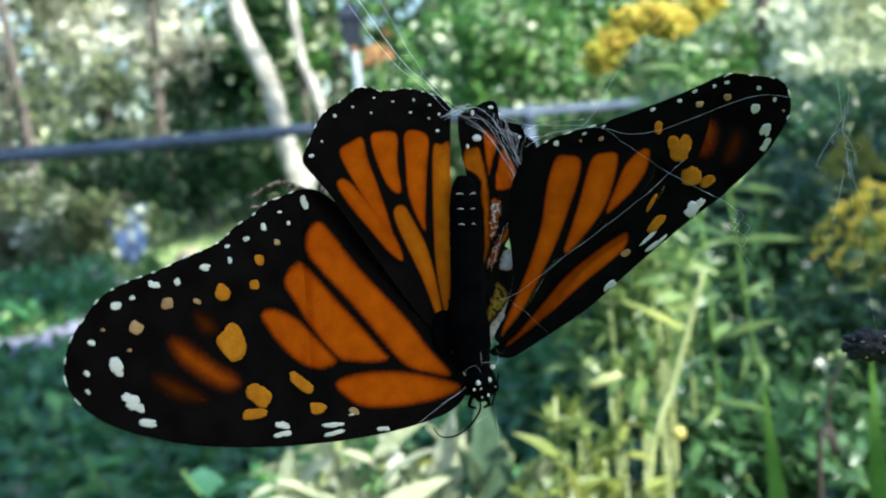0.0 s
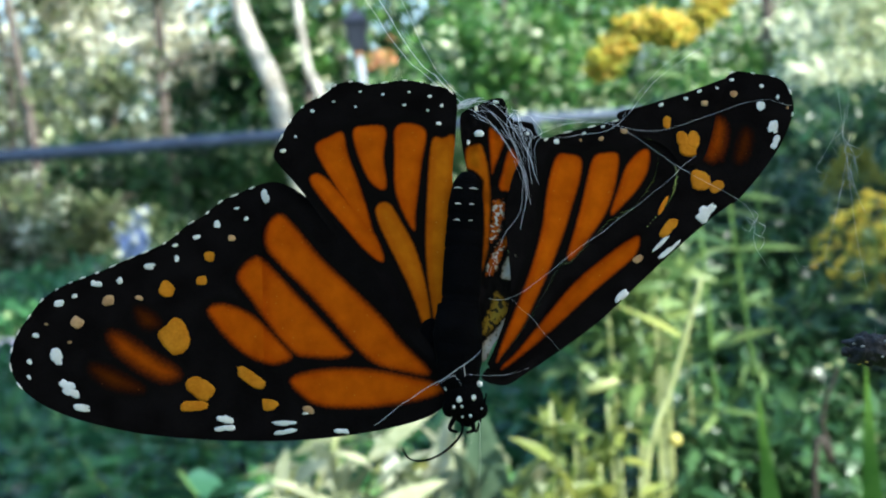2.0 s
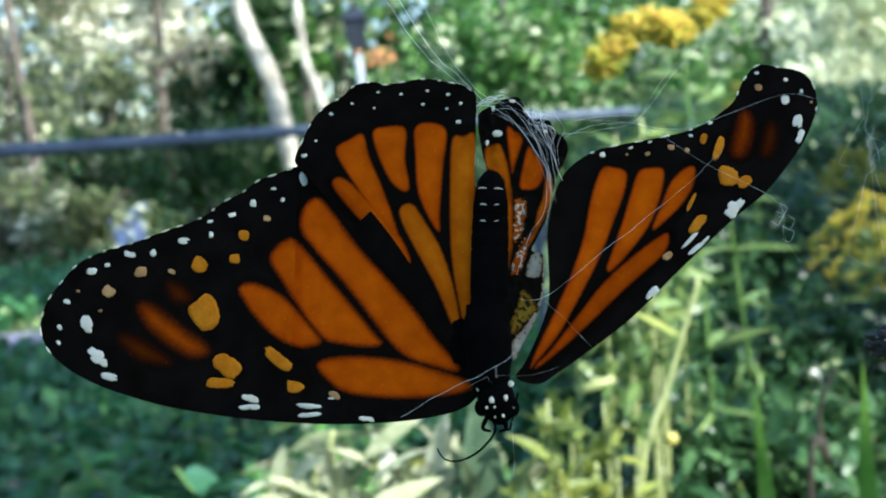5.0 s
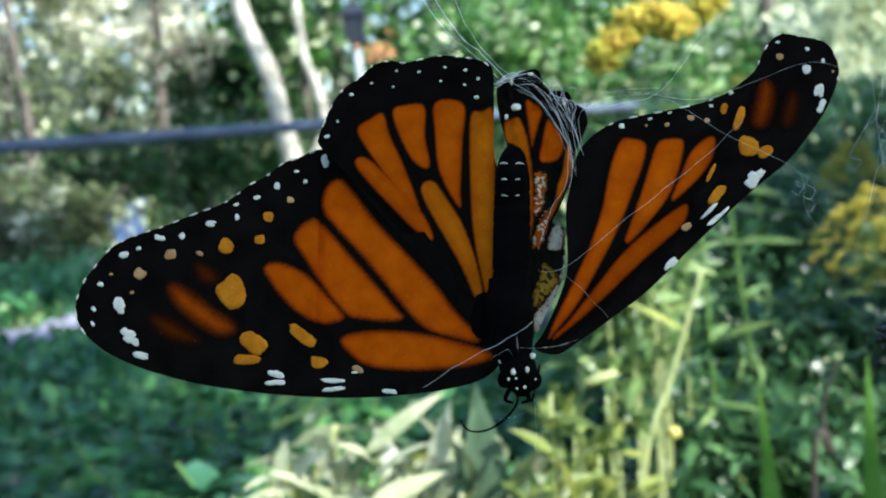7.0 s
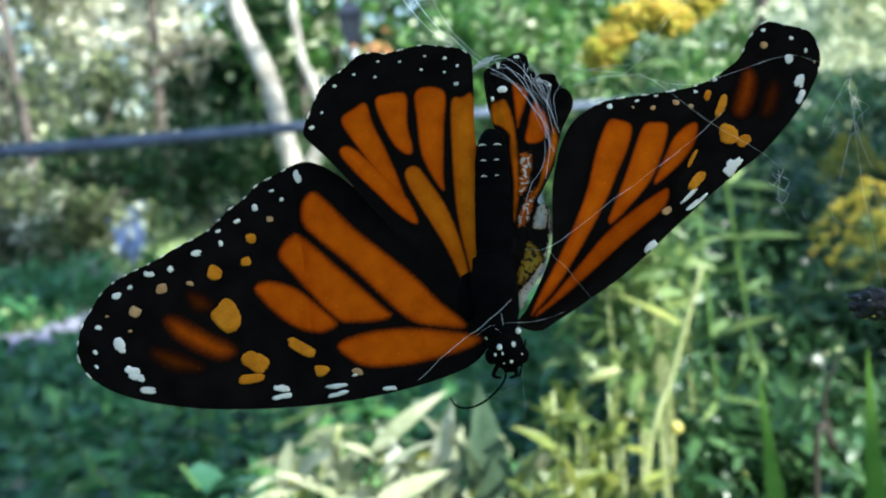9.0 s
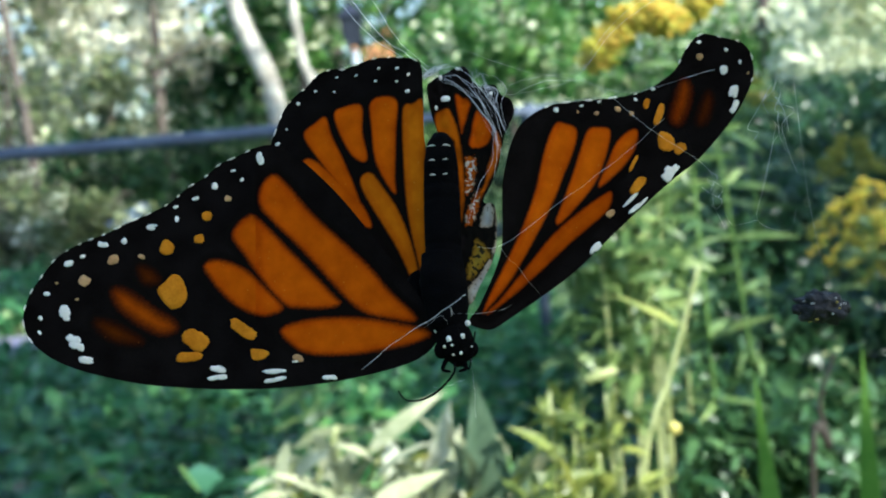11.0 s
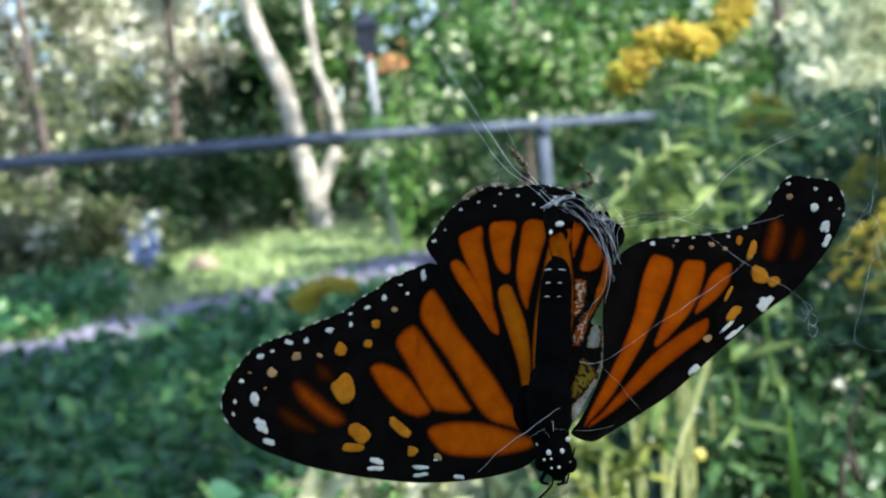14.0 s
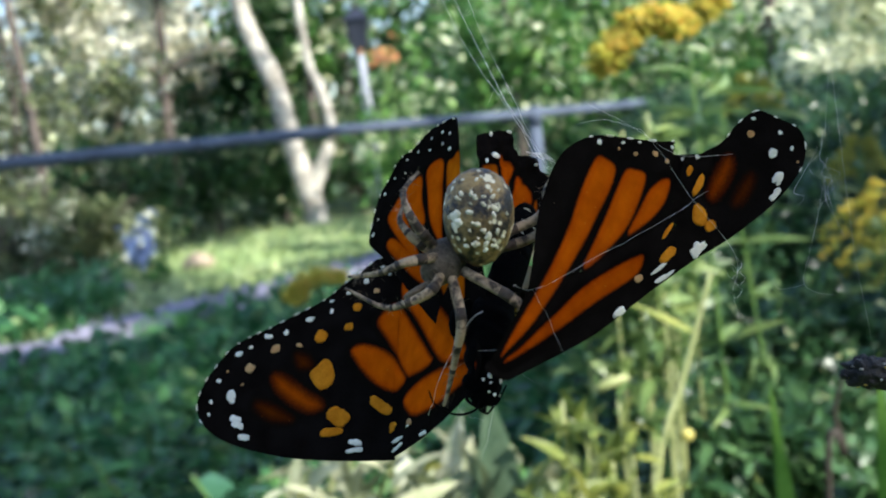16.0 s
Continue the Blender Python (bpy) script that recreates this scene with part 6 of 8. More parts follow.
for i, (pts, thick) in enumerate((
        ([(-0.6, 32.6, 2.4), (-4.0, 36.6, 1.5), (-7.6, 40.6, 0), (-14, 52, -4), (-24, 70, -10)], 0.15),
        ([(-1.2, 32.5, 2.2), (-4.8, 36.4, 1.5), (-8.6, 40.2, 0), (-15, 51, -5), (-25, 69, -11)], 0.10),
        ([(0.2, 32.8, 2.5), (-3.6, 36.8, 1.6), (-6.2, 41, 0.6), (-10, 50, -3), (-20, 70, -9)], 0.08),
        ([(-7.6, 40.6, 0), (-9.4, 40.3, 0), (-9.8, 37.0, 0.4)], 0.03), ([(-6.2, 41, 0.4), (-9.0, 41.4, 0), (-9.2, 43.4, 0)], 0.03),
        ([(1.4, 33.2, 2.6), (9.5, 31.8, 2), (17.5, 31.3, 2), (25, 30.4, 2.4), (36.5, 34.6, 3), (41.6, 34.4, 3)], 0.045),
        ([(8.8, 29.2, 2), (13, 29.8, 2), (18.4, 31.5, 2), (24, 39, 1), (31, 45, -1), (44, 54, -5)], 0.055),
        ([(18.4, 31.5, 2), (22.6, 38.4, 1), (28, 44, 0), (40, 55, -5)], 0.035), ([(8.8, 28.6, 2.2), (12.6, 30.6, 2.2), (15.6, 31.0, 2.2), (18.4, 31.5, 2)], 0.06),
        ([(18.4, 31.5, 2), (22.0, 29.2, 2.6), (27.4, 25.2, 3), (35.2, 20.6, 3.2), (36.0, 15.8, 3), (37.6, 13.0, 3)], 0.04),
        ([(3.6, 8.0, 3.2), (7.0, 8.6, 3.2), (14.4, 14.6, 3.4), (22, 20.6, 3.4), (29, 27, 3.4)], 0.045),
        ([(-10.2, -6.4, 3.0), (-5.6, -3.8, 4.2), (-1, -1.6, 4.6), (2.2, 0.2, 4.6), (3.2, 1.2, 3.6)], 0.09),
        ([(-2.2, -2.6, 4.2), (-0.2, -1.4, 4.8), (0.6, -2.4, 4.7)], 0.03), ([(1.0, -1.2, 4.8), (5, -0.9, 3.6), (8.4, 0.2, 2.8)], 0.03),
        ([(6.4, 8.0, 3.2), (9.0, 5.6, 3.2), (12.0, 2.4, 3.0)], 0.03), ([(3.0, -6.0, 2.4), (3.3, -9, 2.4), (3.4, -13, 2.4)], 0.03), ([(2.4, -8.4, 2.2), (0.4, -9.2, 2.4), (-1.6, -9.4, 2.4)], 0.03),
        ([(-0.4, 32.4, 2.8), (2.6, 30.4, 3.2), (5.4, 26.6, 3.4), (7.4, 22.6, 3.0), (6.8, 17, 2.8)], 0.09), ([(0.4, 33.4, 2.8), (4.2, 30.6, 3.2), (6.2, 26.4, 3.4), (7.6, 23, 3.0)], 0.07),
        ([(4.6, 32.8, 2.4), (5.0, 30.6, 3.2), (7.6, 29.4, 3.2), (7.4, 26.6, 3.2), (8.0, 22.8, 2.8)], 0.09), ([(5.4, 32.6, 2.4), (7.8, 31.4, 2.8), (9.0, 29.6, 2.8), (8.2, 27.4, 3.0), (8.6, 24, 2.6)], 0.05),
        ([(-2.8, 32.2, 2.2), (-0.8, 32.8, 2.8), (1.2, 33.8, 2.8)], 0.22), ([(7.0, 24.0, 2.8), (6.6, 19.0, 3.0), (4.6, 15.4, 3.0), (3.4, 11.0, 2.6)], 0.06))):
    far = pts[-1][0]
    carrier, at = (left_fore, (-1.5, 0, 1.5)) if pts[0][0] < -9 and pts[0][1] < 0 else (right_fore, (2.0, 0, 1.5)) if far > 11 and pts[-1][1] < 36 else (butterfly, (0, 0, 0))
    strand(pts, thick, carrier, at, i * 1.7)
# the silk that the spider has drawn round the crumpled hindwing
rsk = random.Random(29)
for k in range(7):
    x0, y0 = rsk.uniform(-1.6, 2.2), rsk.uniform(31.0, 33.6)
    drop = rsk.uniform(0.45, 1.0)
    strand([(x0, y0, 2.9), (x0 + 2.6 + rsk.gauss(0, 0.9), y0 - 1.6 + rsk.gauss(0, 1.0), 3.4), (6.2 + rsk.gauss(0, 1.0), 32.5 - 6.5 * drop + rsk.gauss(0, 0.9), 3.5), (7.6 + rsk.gauss(0, 0.8), 32.0 - 13.0 * drop, 3.2)], rsk.choice((0.025, 0.03, 0.04, 0.08)), None, (0, 0, 0), 80 + k)
for k in range(8):
    a, b = rsk.uniform(0, 1), rsk.uniform(0, 1)
    strand([(4.6 + 3.6 * a + rsk.gauss(0, 0.4), 33.0 - 5.0 * a, 3.0), (6.2 + rsk.gauss(0, 0.8), 29.5 + rsk.gauss(0, 1.2), 3.5), (7.0 + 1.6 * b, 30.0 - 7.0 * b, 3.1)], rsk.uniform(0.04, 0.09), None, (0, 0, 0), 110 + k)
for k in range(6):
    strand([(-2.4 + rsk.gauss(0, 0.3), 32.2 + rsk.gauss(0, 0.4), 2.4), (-0.6, 32.9 + rsk.gauss(0, 0.4), 2.9), (1.4 + rsk.gauss(0, 0.6), 33.4 + rsk.gauss(0, 0.4), 2.9)], 0.12, None, (0, 0, 0), 130 + k)
strand([(9.2, 30.4, 2.4), (13.0, 31.4, 2.4), (18.0, 31.8, 2.2)], 0.05, None, (0, 0, 0), 151)
for k, (x, y) in enumerate(((35.6, 20.4), (36.4, 18.8), (35.0, 19.4), (36.2, 17.2))):
    strand([(x, y, 3), (x + 0.8, y - 0.6, 3.3), (x + 0.2, y - 1.8, 3.1), (x - 0.6, y - 1.2, 2.9)], 0.06, right_fore, (2.0, 0, 1.5), 50 + k)


# ---- the spider: millimetres, dorsal side towards +z ----
spider = tagged(empty("spider"), "brown orb-weaver spider with a white-speckled round abdomen", "spider")
v, f = [], []
for i in range(25):
    a = math.pi * i / 24
    for k in range(32):
        b = 2 * math.pi * k / 32
        d = Vector((math.sin(a) * math.cos(b), math.cos(a), math.sin(a) * math.sin(b)))
        wide = 4.0 * (1 + 0.10 * d.y)
        g = 1 + 0.035 * noise.noise(d * 4.0) + 0.02 * noise.noise(d * 9.0)
        v.append((d.x * wide * g * 0.001, d.y * 5.5 * g * 0.001, d.z * 4.2 * g * 0.001))
f = [(i * 32 + k, i * 32 + (k + 1) % 32, (i + 1) * 32 + (k + 1) % 32, (i + 1) * 32 + k) for i in range(24) for k in range(32)]
abdomen_s = link_mesh("abdomen", v, f, SPIDER_BODY, spider, "mottled brown abdomen with cream speckles")
rsp = random.Random(17)
marks = []
for n_, (sx, sy, sz, reach) in enumerate(((-0.45, 0.1, 0.55, 0.55), (-0.3, -0.25, 0.5, 0.5), (0.3, 0.2, 0.5, 0.5), (0.35, -0.3, 0.5, 0.5), (0.0, 0.45, 0.5, 0.45), (0.05, -0.55, 0.5, 0.5), (-0.2, 0.35, 0.5, 0.45), (0.4, -0.05, 0.4, 0.4))):
    for _ in range(5):
        d = Vector((sx + rsp.gauss(0, 0.22), sy + rsp.gauss(0, 0.22), sz + abs(rsp.gauss(0, 0.2)))).normalized()
        marks.append((d, rsp.choice((0.16, 0.2, 0.24, 0.3)) * rsp.uniform(0.8, 1.2)))
for x, y, r in ((-0.66, 0.02, 0.62), (-0.60, -0.10, 0.55), (-0.70, -0.20, 0.4), (-0.08, -0.16, 0.36), (-0.28, 0.08, 0.36), (0.40, 0.16, 0.45), (0.38, 0.02, 0.35), (0.24, -0.40, 0.45), (0.18, -0.55, 0.36), (0.10, 0.24, 0.28), (-0.12, 0.38, 0.3), (0.50, -0.30, 0.3)):
    marks.append((Vector((x, y, math.sqrt(max(0.05, 1 - x * x - y * y)))).normalized(), r))
for d, r in marks:
    turn = d.to_track_quat("Z", "Y").to_matrix() @ Matrix.Rotation(rsp.uniform(0, 3.1), 3, "Z")
    at = (d.x * 4.0 * (1 + 0.10 * d.y) * 0.001, d.y * 5.5 * 0.001, d.z * 4.2 * 0.001)
    link_mesh("speckle", *ball(at, (r * 0.00135, r * 0.0008, 0.00022), turn, 5, 9, 0.35, d.x * 9), SPIDER_SPOT, abdomen_s)
chest = link_mesh("cephalothorax", *ball((-0.0040, -0.0050, -0.0008), (0.0024, 0.0030, 0.0019), Matrix.Rotation(radians(-38), 3, "Z"), 14, 20, 0.12), SPIDER_HEAD, spider, "hairy grey-brown head and chest")
for k in (-1, 1):
    link_mesh("palp", *tube(spline([(-5.6, -7.0 + k * 0.5, -0.4), (-6.6 + k, -8.6, 0.2), (-7.2 + k, -9.0, -0.6)], 5, False) * 0.001, [0.0005, 0.0003], 7), SPIDER_HEAD, chest)
LEGS = (
    [(-4.2, -4.4, 0.2), (-8.0, -5.0, 2.2), (-11.0, -6.2, 1.0), (-14.8, -6.7, -2.0)],
    [(-4.2, -6.4, 0.2), (-5.4, -8.2, 2.4), (-8.4, -9.7, 1.6), (-10.8, -10.0, 0.2), (-15.2, -8.0, -2.4)],
    [(-3.0, -6.8, 0.0), (-2.0, -11.4, 2.6), (-2.6, -15.4, 0.8), (-3.2, -18.6, -0.8), (-3.9, -21.5, -2.4)],
    [(-1.8, -6.0, -0.4), (3.6, -9.0, 2.0), (5.8, -11.6, 1.2), (5.4, -14.2, 0.0), (2.4, -18.2, -1.8)],
    [(-4.8, -3.4, -0.2), (-7.0, -0.8, 1.8), (-8.4, 2.6, 0.8), (-6.8, 5.2, -1.4)],
    [(-2.6, -3.6, -1.6), (6.4, -0.2, -0.6), (7.8, 3.4, -1.2), (9.0, 5.6, -2.6)],
    [(-2.4, -4.4, -1.8), (6.2, -2.2, -1.2), (8.2, 1.6, -1.6), (8.9, 3.8, -2.8)],
    [(-5.0, -4.0, -0.8), (-7.4, -2.2, 0.6), (-8.8, -0.4, -0.2), (-8.6, 1.4, -1.8)])
spider_legs = []
for n_, pts in enumerate(LEGS):
    p = spline(pts, 8, False)
    leg = link_mesh("leg", *tube(p * 0.001, [0.00058, 0.00062, 0.00050, 0.00038, 0.00026, 0.00014], 9), SPIDER_LEG, spider)
    for a in (0.22, 0.45, 0.66, 0.86):
        i = int(a * (len(p) - 3))
        r = float(np.interp(a, [0, 0.2, 0.4, 0.6, 0.8, 1], [0.00058, 0.00062, 0.00050, 0.00038, 0.00026, 0.00014])) + 0.00003
        link_mesh("dark_band", *tube(p[i:i + 3] * 0.001, [r * 0.97, r, r * 0.97], 9), SPIDER_DARK, leg)
    spider_legs.append(leg)
    hv = []
    for _ in range(90):
        i = rsp.randrange(2, len(p) - 1)
        d = Vector((rsp.gauss(0, 1), rsp.gauss(0, 1), rsp.gauss(0, 1))).normalized()
        hv.append(tube([p[i] * 0.001, p[i] * 0.001 + np.array(d) * rsp.uniform(0.0008, 0.0015)], [0.000022, 0.000008], 3, False))
    link_mesh("hairs", *joined(hv), SPIDER_LEG, leg)


def swing(k, turn):
    """A leg turned about its hip, in the spider's own space."""
    hip = Vector(LEGS[k][0]) * 0.001
    return Matrix.Translation(hip) @ Matrix.Rotation(radians(turn), 4, "Z") @ Matrix.Translation(-hip)


# ---- a wrapped husk of old prey that hangs in the same web, and shreds of web ----
husk = tagged(link_mesh("prey_husk", *ball((0, 0, 0), (0.0029, 0.0019, 0.0019), Matrix.Rotation(radians(12), 3, "Y"), 28, 36, 0.42, 4.0), HUSK), "dark wrapped husk of old prey hanging by silk", "prey husk")
rhk = random.Random(3)
for k in range(9):
    d = Vector((rhk.gauss(0, 1), rhk.gauss(0, 0.5), rhk.gauss(0, 0.6))).normalized()
    a = Vector((d.x * 0.0027, d.y * 0.0011, d.z * 0.0011))
    link_mesh("shred", *ball(a, (0.0008, 0.0006, 0.0006), None, 10, 14, 0.6, k), HUSK, husk)
for k in range(14):
    d = Vector((rhk.gauss(0, 1), -abs(rhk.gauss(0, 0.8)), rhk.gauss(0, 0.6))).normalized()
    link_mesh("pale_speck", *ball((d.x * 0.0028, d.y * 0.0020, d.z * 0.0019), (rhk.uniform(0.0001, 0.0003), 0.00014, 0.00014), None, 5, 7, 0.4, k), CRUMPLED_PALE if k % 2 else YELLOW_MEMBRANE, husk)
link_mesh("silk_strand", *tube([(0.001, 0, 0.001), (-0.0003, 0.001, 0.014), (-0.002, 0.003, 0.060)], [0.000008, 0.000011, 0.000008], 5), SILK, husk, "fine thread of silk")
web = tagged(empty("web_shred"), "torn white shred of spider web hanging loose", "spider web")
rw = random.Random(6)
for k in range(7):
    x, y, pts = rw.uniform(-1.2, 1.2), rw.uniform(-1, 1), []
    z = 14.0 - k * 1.2
    for j in range(5):
        pts.append((x, y, z))
        x, y, z = x + rw.gauss(0, 0.9), y + rw.gauss(0, 0.5), z - rw.uniform(0.6, 3.2)
    link_mesh("silk_strand", *tube(spline(pts, 6, False) * 0.001, [0.000010, 0.000016, 0.000008], 5), SILK, web)
for pts in ([(0, 0, 8), (-1.5, 0, 0), (-2.5, 0, -5), (1.2, 0, -6.2), (2.2, 0, -3.6)], [(0, 0, 12), (0.4, 0, 30), (-1, 2, 62)], [(-2.5, 0, -5), (-5.4, 0, -5.6), (-6.4, 0, -4.2)]):
    link_mesh("silk_strand", *tube(spline(pts, 8, False) * 0.001, [0.000007, 0.000011, 0.000006], 5), SILK, web)


def motions():
    """What moves: the butterfly swings on its silk, its wings yield, the spider comes out and climbs over it."""
    walk(butterfly, [
        (0, pose(0.00127, 0.13294, 0.92269, 82.0, 5.6, 12.5)),
        (0.5, pose(0.00139, 0.12129, 0.92464, 67.1, 6.2, 1.0)),
        (1, pose(0.00116, 0.11872, 0.92455, 66.8, 7.9, 0.4)),
        (1.5, pose(0.00069, 0.11019, 0.92562, 67.3, 8.0, -0.1)),
        (2, pose(0.00206, 0.11221, 0.92429, 67.4, 8.3, -1.7)),
        (2.5, pose(0.00252, 0.11129, 0.92512, 69.6, 8.3, 0.6)),
        (3, pose(0.00336, 0.11358, 0.92457, 71.3, 6.8, -0.2)),
        (3.5, pose(0.00344, 0.11287, 0.92381, 70.9, 5.7, -3.2)),
        (4, pose(0.00565, 0.11344, 0.92329, 70.8, 5.8, -0.9)),
        (4.5, pose(0.00579, 0.11378, 0.92314, 71.0, 6.0, -0.9)),
        (5, pose(0.00579, 0.11423, 0.92297, 71.4, 6.3, -1.1)),
        (5.5, pose(0.00573, 0.11473, 0.92280, 71.8, 6.6, -1.5)),
        (6, pose(0.00570, 0.11525, 0.92269, 72.1, 6.9, -1.9)),
        (6.5, pose(0.00576, 0.11573, 0.92267, 72.3, 6.9, -2.3)),
        (7, pose(0.00705, 0.11794, 0.92380, 71.4, 5.2, -5.1)),
        (7.5, pose(0.00706, 0.11811, 0.92379, 71.7, 2.4, -6.7)),
        (8, pose(0.00712, 0.11587, 0.92499, 70.9, 3.1, -4.4)),
        (8.5, pose(0.00630, 0.11753, 0.92455, 68.8, 2.2, -6.9)),
        (9, pose(0.00502, 0.11760, 0.92709, 69.5, 2.8, -6.6)),
        (9.5, pose(0.00437, 0.11705, 0.92746, 68.1, 2.9, -5.9)),
        (10, pose(0.00351, 0.11617, 0.92782, 65.9, 2.9, -4.8)),
        (10.5, pose(0.00262, 0.11528, 0.92809, 63.6, 3.0, -3.7)),
        (11, pose(0.00189, 0.11470, 0.92818, 61.7, 2.9, -3.1)),
        (11.5, pose(0.00148, 0.11478, 0.92800, 61.0, 2.6, -3.2)),
        (12, pose(0.00328, 0.12275, 0.92375, 70.8, -1.0, -13.3)),
        (12.5, pose(0.00146, 0.12115, 0.92582, 70.5, 4.0, -10.2)),
        (13, pose(0.00273, 0.11867, 0.92553, 69.0, 3.4, -13.5)),
        (13.5, pose(0.00463, 0.11462, 0.92584, 59.2, 4.4, -10.9)),
        (14, pose(0.00206, 0.12089, 0.92396, 54.5, 4.2, -12.2)),
        (14.5, pose(0.00291, 0.12206, 0.92374, 64.2, 6.6, -12.6)),
        (14.75, pose(0.00220, 0.11763, 0.92632, 55.3, 17.7, 2.6)),
        (15, pose(0.00142, 0.11302, 0.92897, 48.6, 30.9, 16.5)),
        (15.25, pose(0.00132, 0.11191, 0.92949, 51.8, 33.8, 17.1)),
        (15.5, pose(0.00139, 0.11157, 0.92957, 56.0, 35.4, 16.2)),
        (15.75, pose(0.00182, 0.11197, 0.92930, 56.9, 39.6, 19.1)),
        (16, pose(0.00233, 0.11255, 0.92894, 57.7, 44.2, 22.9))])
    walk(left_fore, [
        (0, pose(-0.00037, -0.00207, -0.00110, -3.5, 21.2, 0.8)),
        (0.5, pose(-0.00027, -0.00076, 0.00151, 9.3, -2.0, 4.4)),
        (1, pose(-0.00032, -0.00030, 0.00167, 9.4, -7.2, 4.7)),
        (1.5, pose(-0.00074, 0.00036, 0.00155, 4.9, -10.9, 5.6)),
        (2, pose(-0.00111, 0.00021, 0.00178, 5.3, -15.1, 5.4)),
        (2.5, pose(-0.00066, 0.00004, 0.00159, 5.7, -12.2, 4.3)),
        (3, pose(-0.00073, -0.00051, 0.00183, 7.4, -13.3, 2.7)),
        (3.5, pose(-0.00067, 0.00013, 0.00168, 7.5, -14.3, -0.4)),
        (4, pose(-0.00127, 0.00038, 0.00155, 5.0, -12.4, 0.4)),
        (4.5, pose(-0.00127, 0.00044, 0.00145, 4.5, -11.3, 0.4)),
        (5, pose(-0.00122, 0.00052, 0.00131, 4.0, -9.9, 0.1)),
        (5.5, pose(-0.00114, 0.00060, 0.00116, 3.5, -8.4, -0.1)),
        (6, pose(-0.00108, 0.00067, 0.00103, 3.0, -7.1, -0.3)),
        (6.5, pose(-0.00107, 0.00073, 0.00095, 2.5, -6.2, -0.3)),
        (7, pose(-0.00155, 0.00082, 0.00111, 0.6, -7.8, 1.6)),
        (7.5, pose(-0.00074, 0.00051, 0.00206, 3.7, -17.0, 0.2)),
        (8, pose(-0.00195, 0.00046, 0.00171, 1.9, -12.9, 0.3)),
        (8.5, pose(-0.00197, 0.00081, 0.00147, 3.3, -16.9, 0.6)),
        (9, pose(-0.00177, 0.00027, 0.00099, 4.4, -13.8, 6.5)),
        (9.5, pose(-0.00170, 0.00021, 0.00113, 4.8, -13.0, 5.8)),
        (10, pose(-0.00161, 0.00015, 0.00138, 5.1, -12.1, 4.2)),
        (10.5, pose(-0.00151, 0.00012, 0.00166, 5.5, -11.3, 2.2)),
        (11, pose(-0.00140, 0.00011, 0.00192, 5.9, -11.1, 0.3)),
        (11.5, pose(-0.00125, 0.00014, 0.00209, 6.5, -11.9, -1.2)),
        (12, pose(-0.00015, 0.00068, 0.00196, 12.7, -28.3, -4.9)),
        (12.5, pose(-0.00081, 0.00098, 0.00205, 4.0, -16.7, -1.6)),
        (13, pose(-0.00096, 0.00103, 0.00202, 5.6, -18.3, -2.7)),
        (13.5, pose(-0.00133, 0.00037, 0.00149, 9.4, -21.7, -0.5)),
        (14, pose(-0.00112, 0.00077, 0.00136, 12.2, -30.2, -5.1)),
        (14.5, pose(-0.00140, 0.00068, 0.00223, 4.0, -18.3, -0.9)),
        (14.75, pose(-0.00128, 0.00000, 0.00227, 12.3, -54.4, -5.2)),
        (15, pose(-0.00118, -0.00064, 0.00230, 112.5, -82.7, -101.8)),
        (15.25, pose(-0.00143, -0.00045, 0.00259, 162.1, -85.4, -149.7)),
        (15.5, pose(-0.00173, -0.00021, 0.00291, -108.6, -86.5, 122.3)),
        (15.75, pose(-0.00189, -0.00043, 0.00309, -159.8, -83.9, 175.0)),
        (16, pose(-0.00203, -0.00071, 0.00325, -179.9, -78.7, -163.5))])
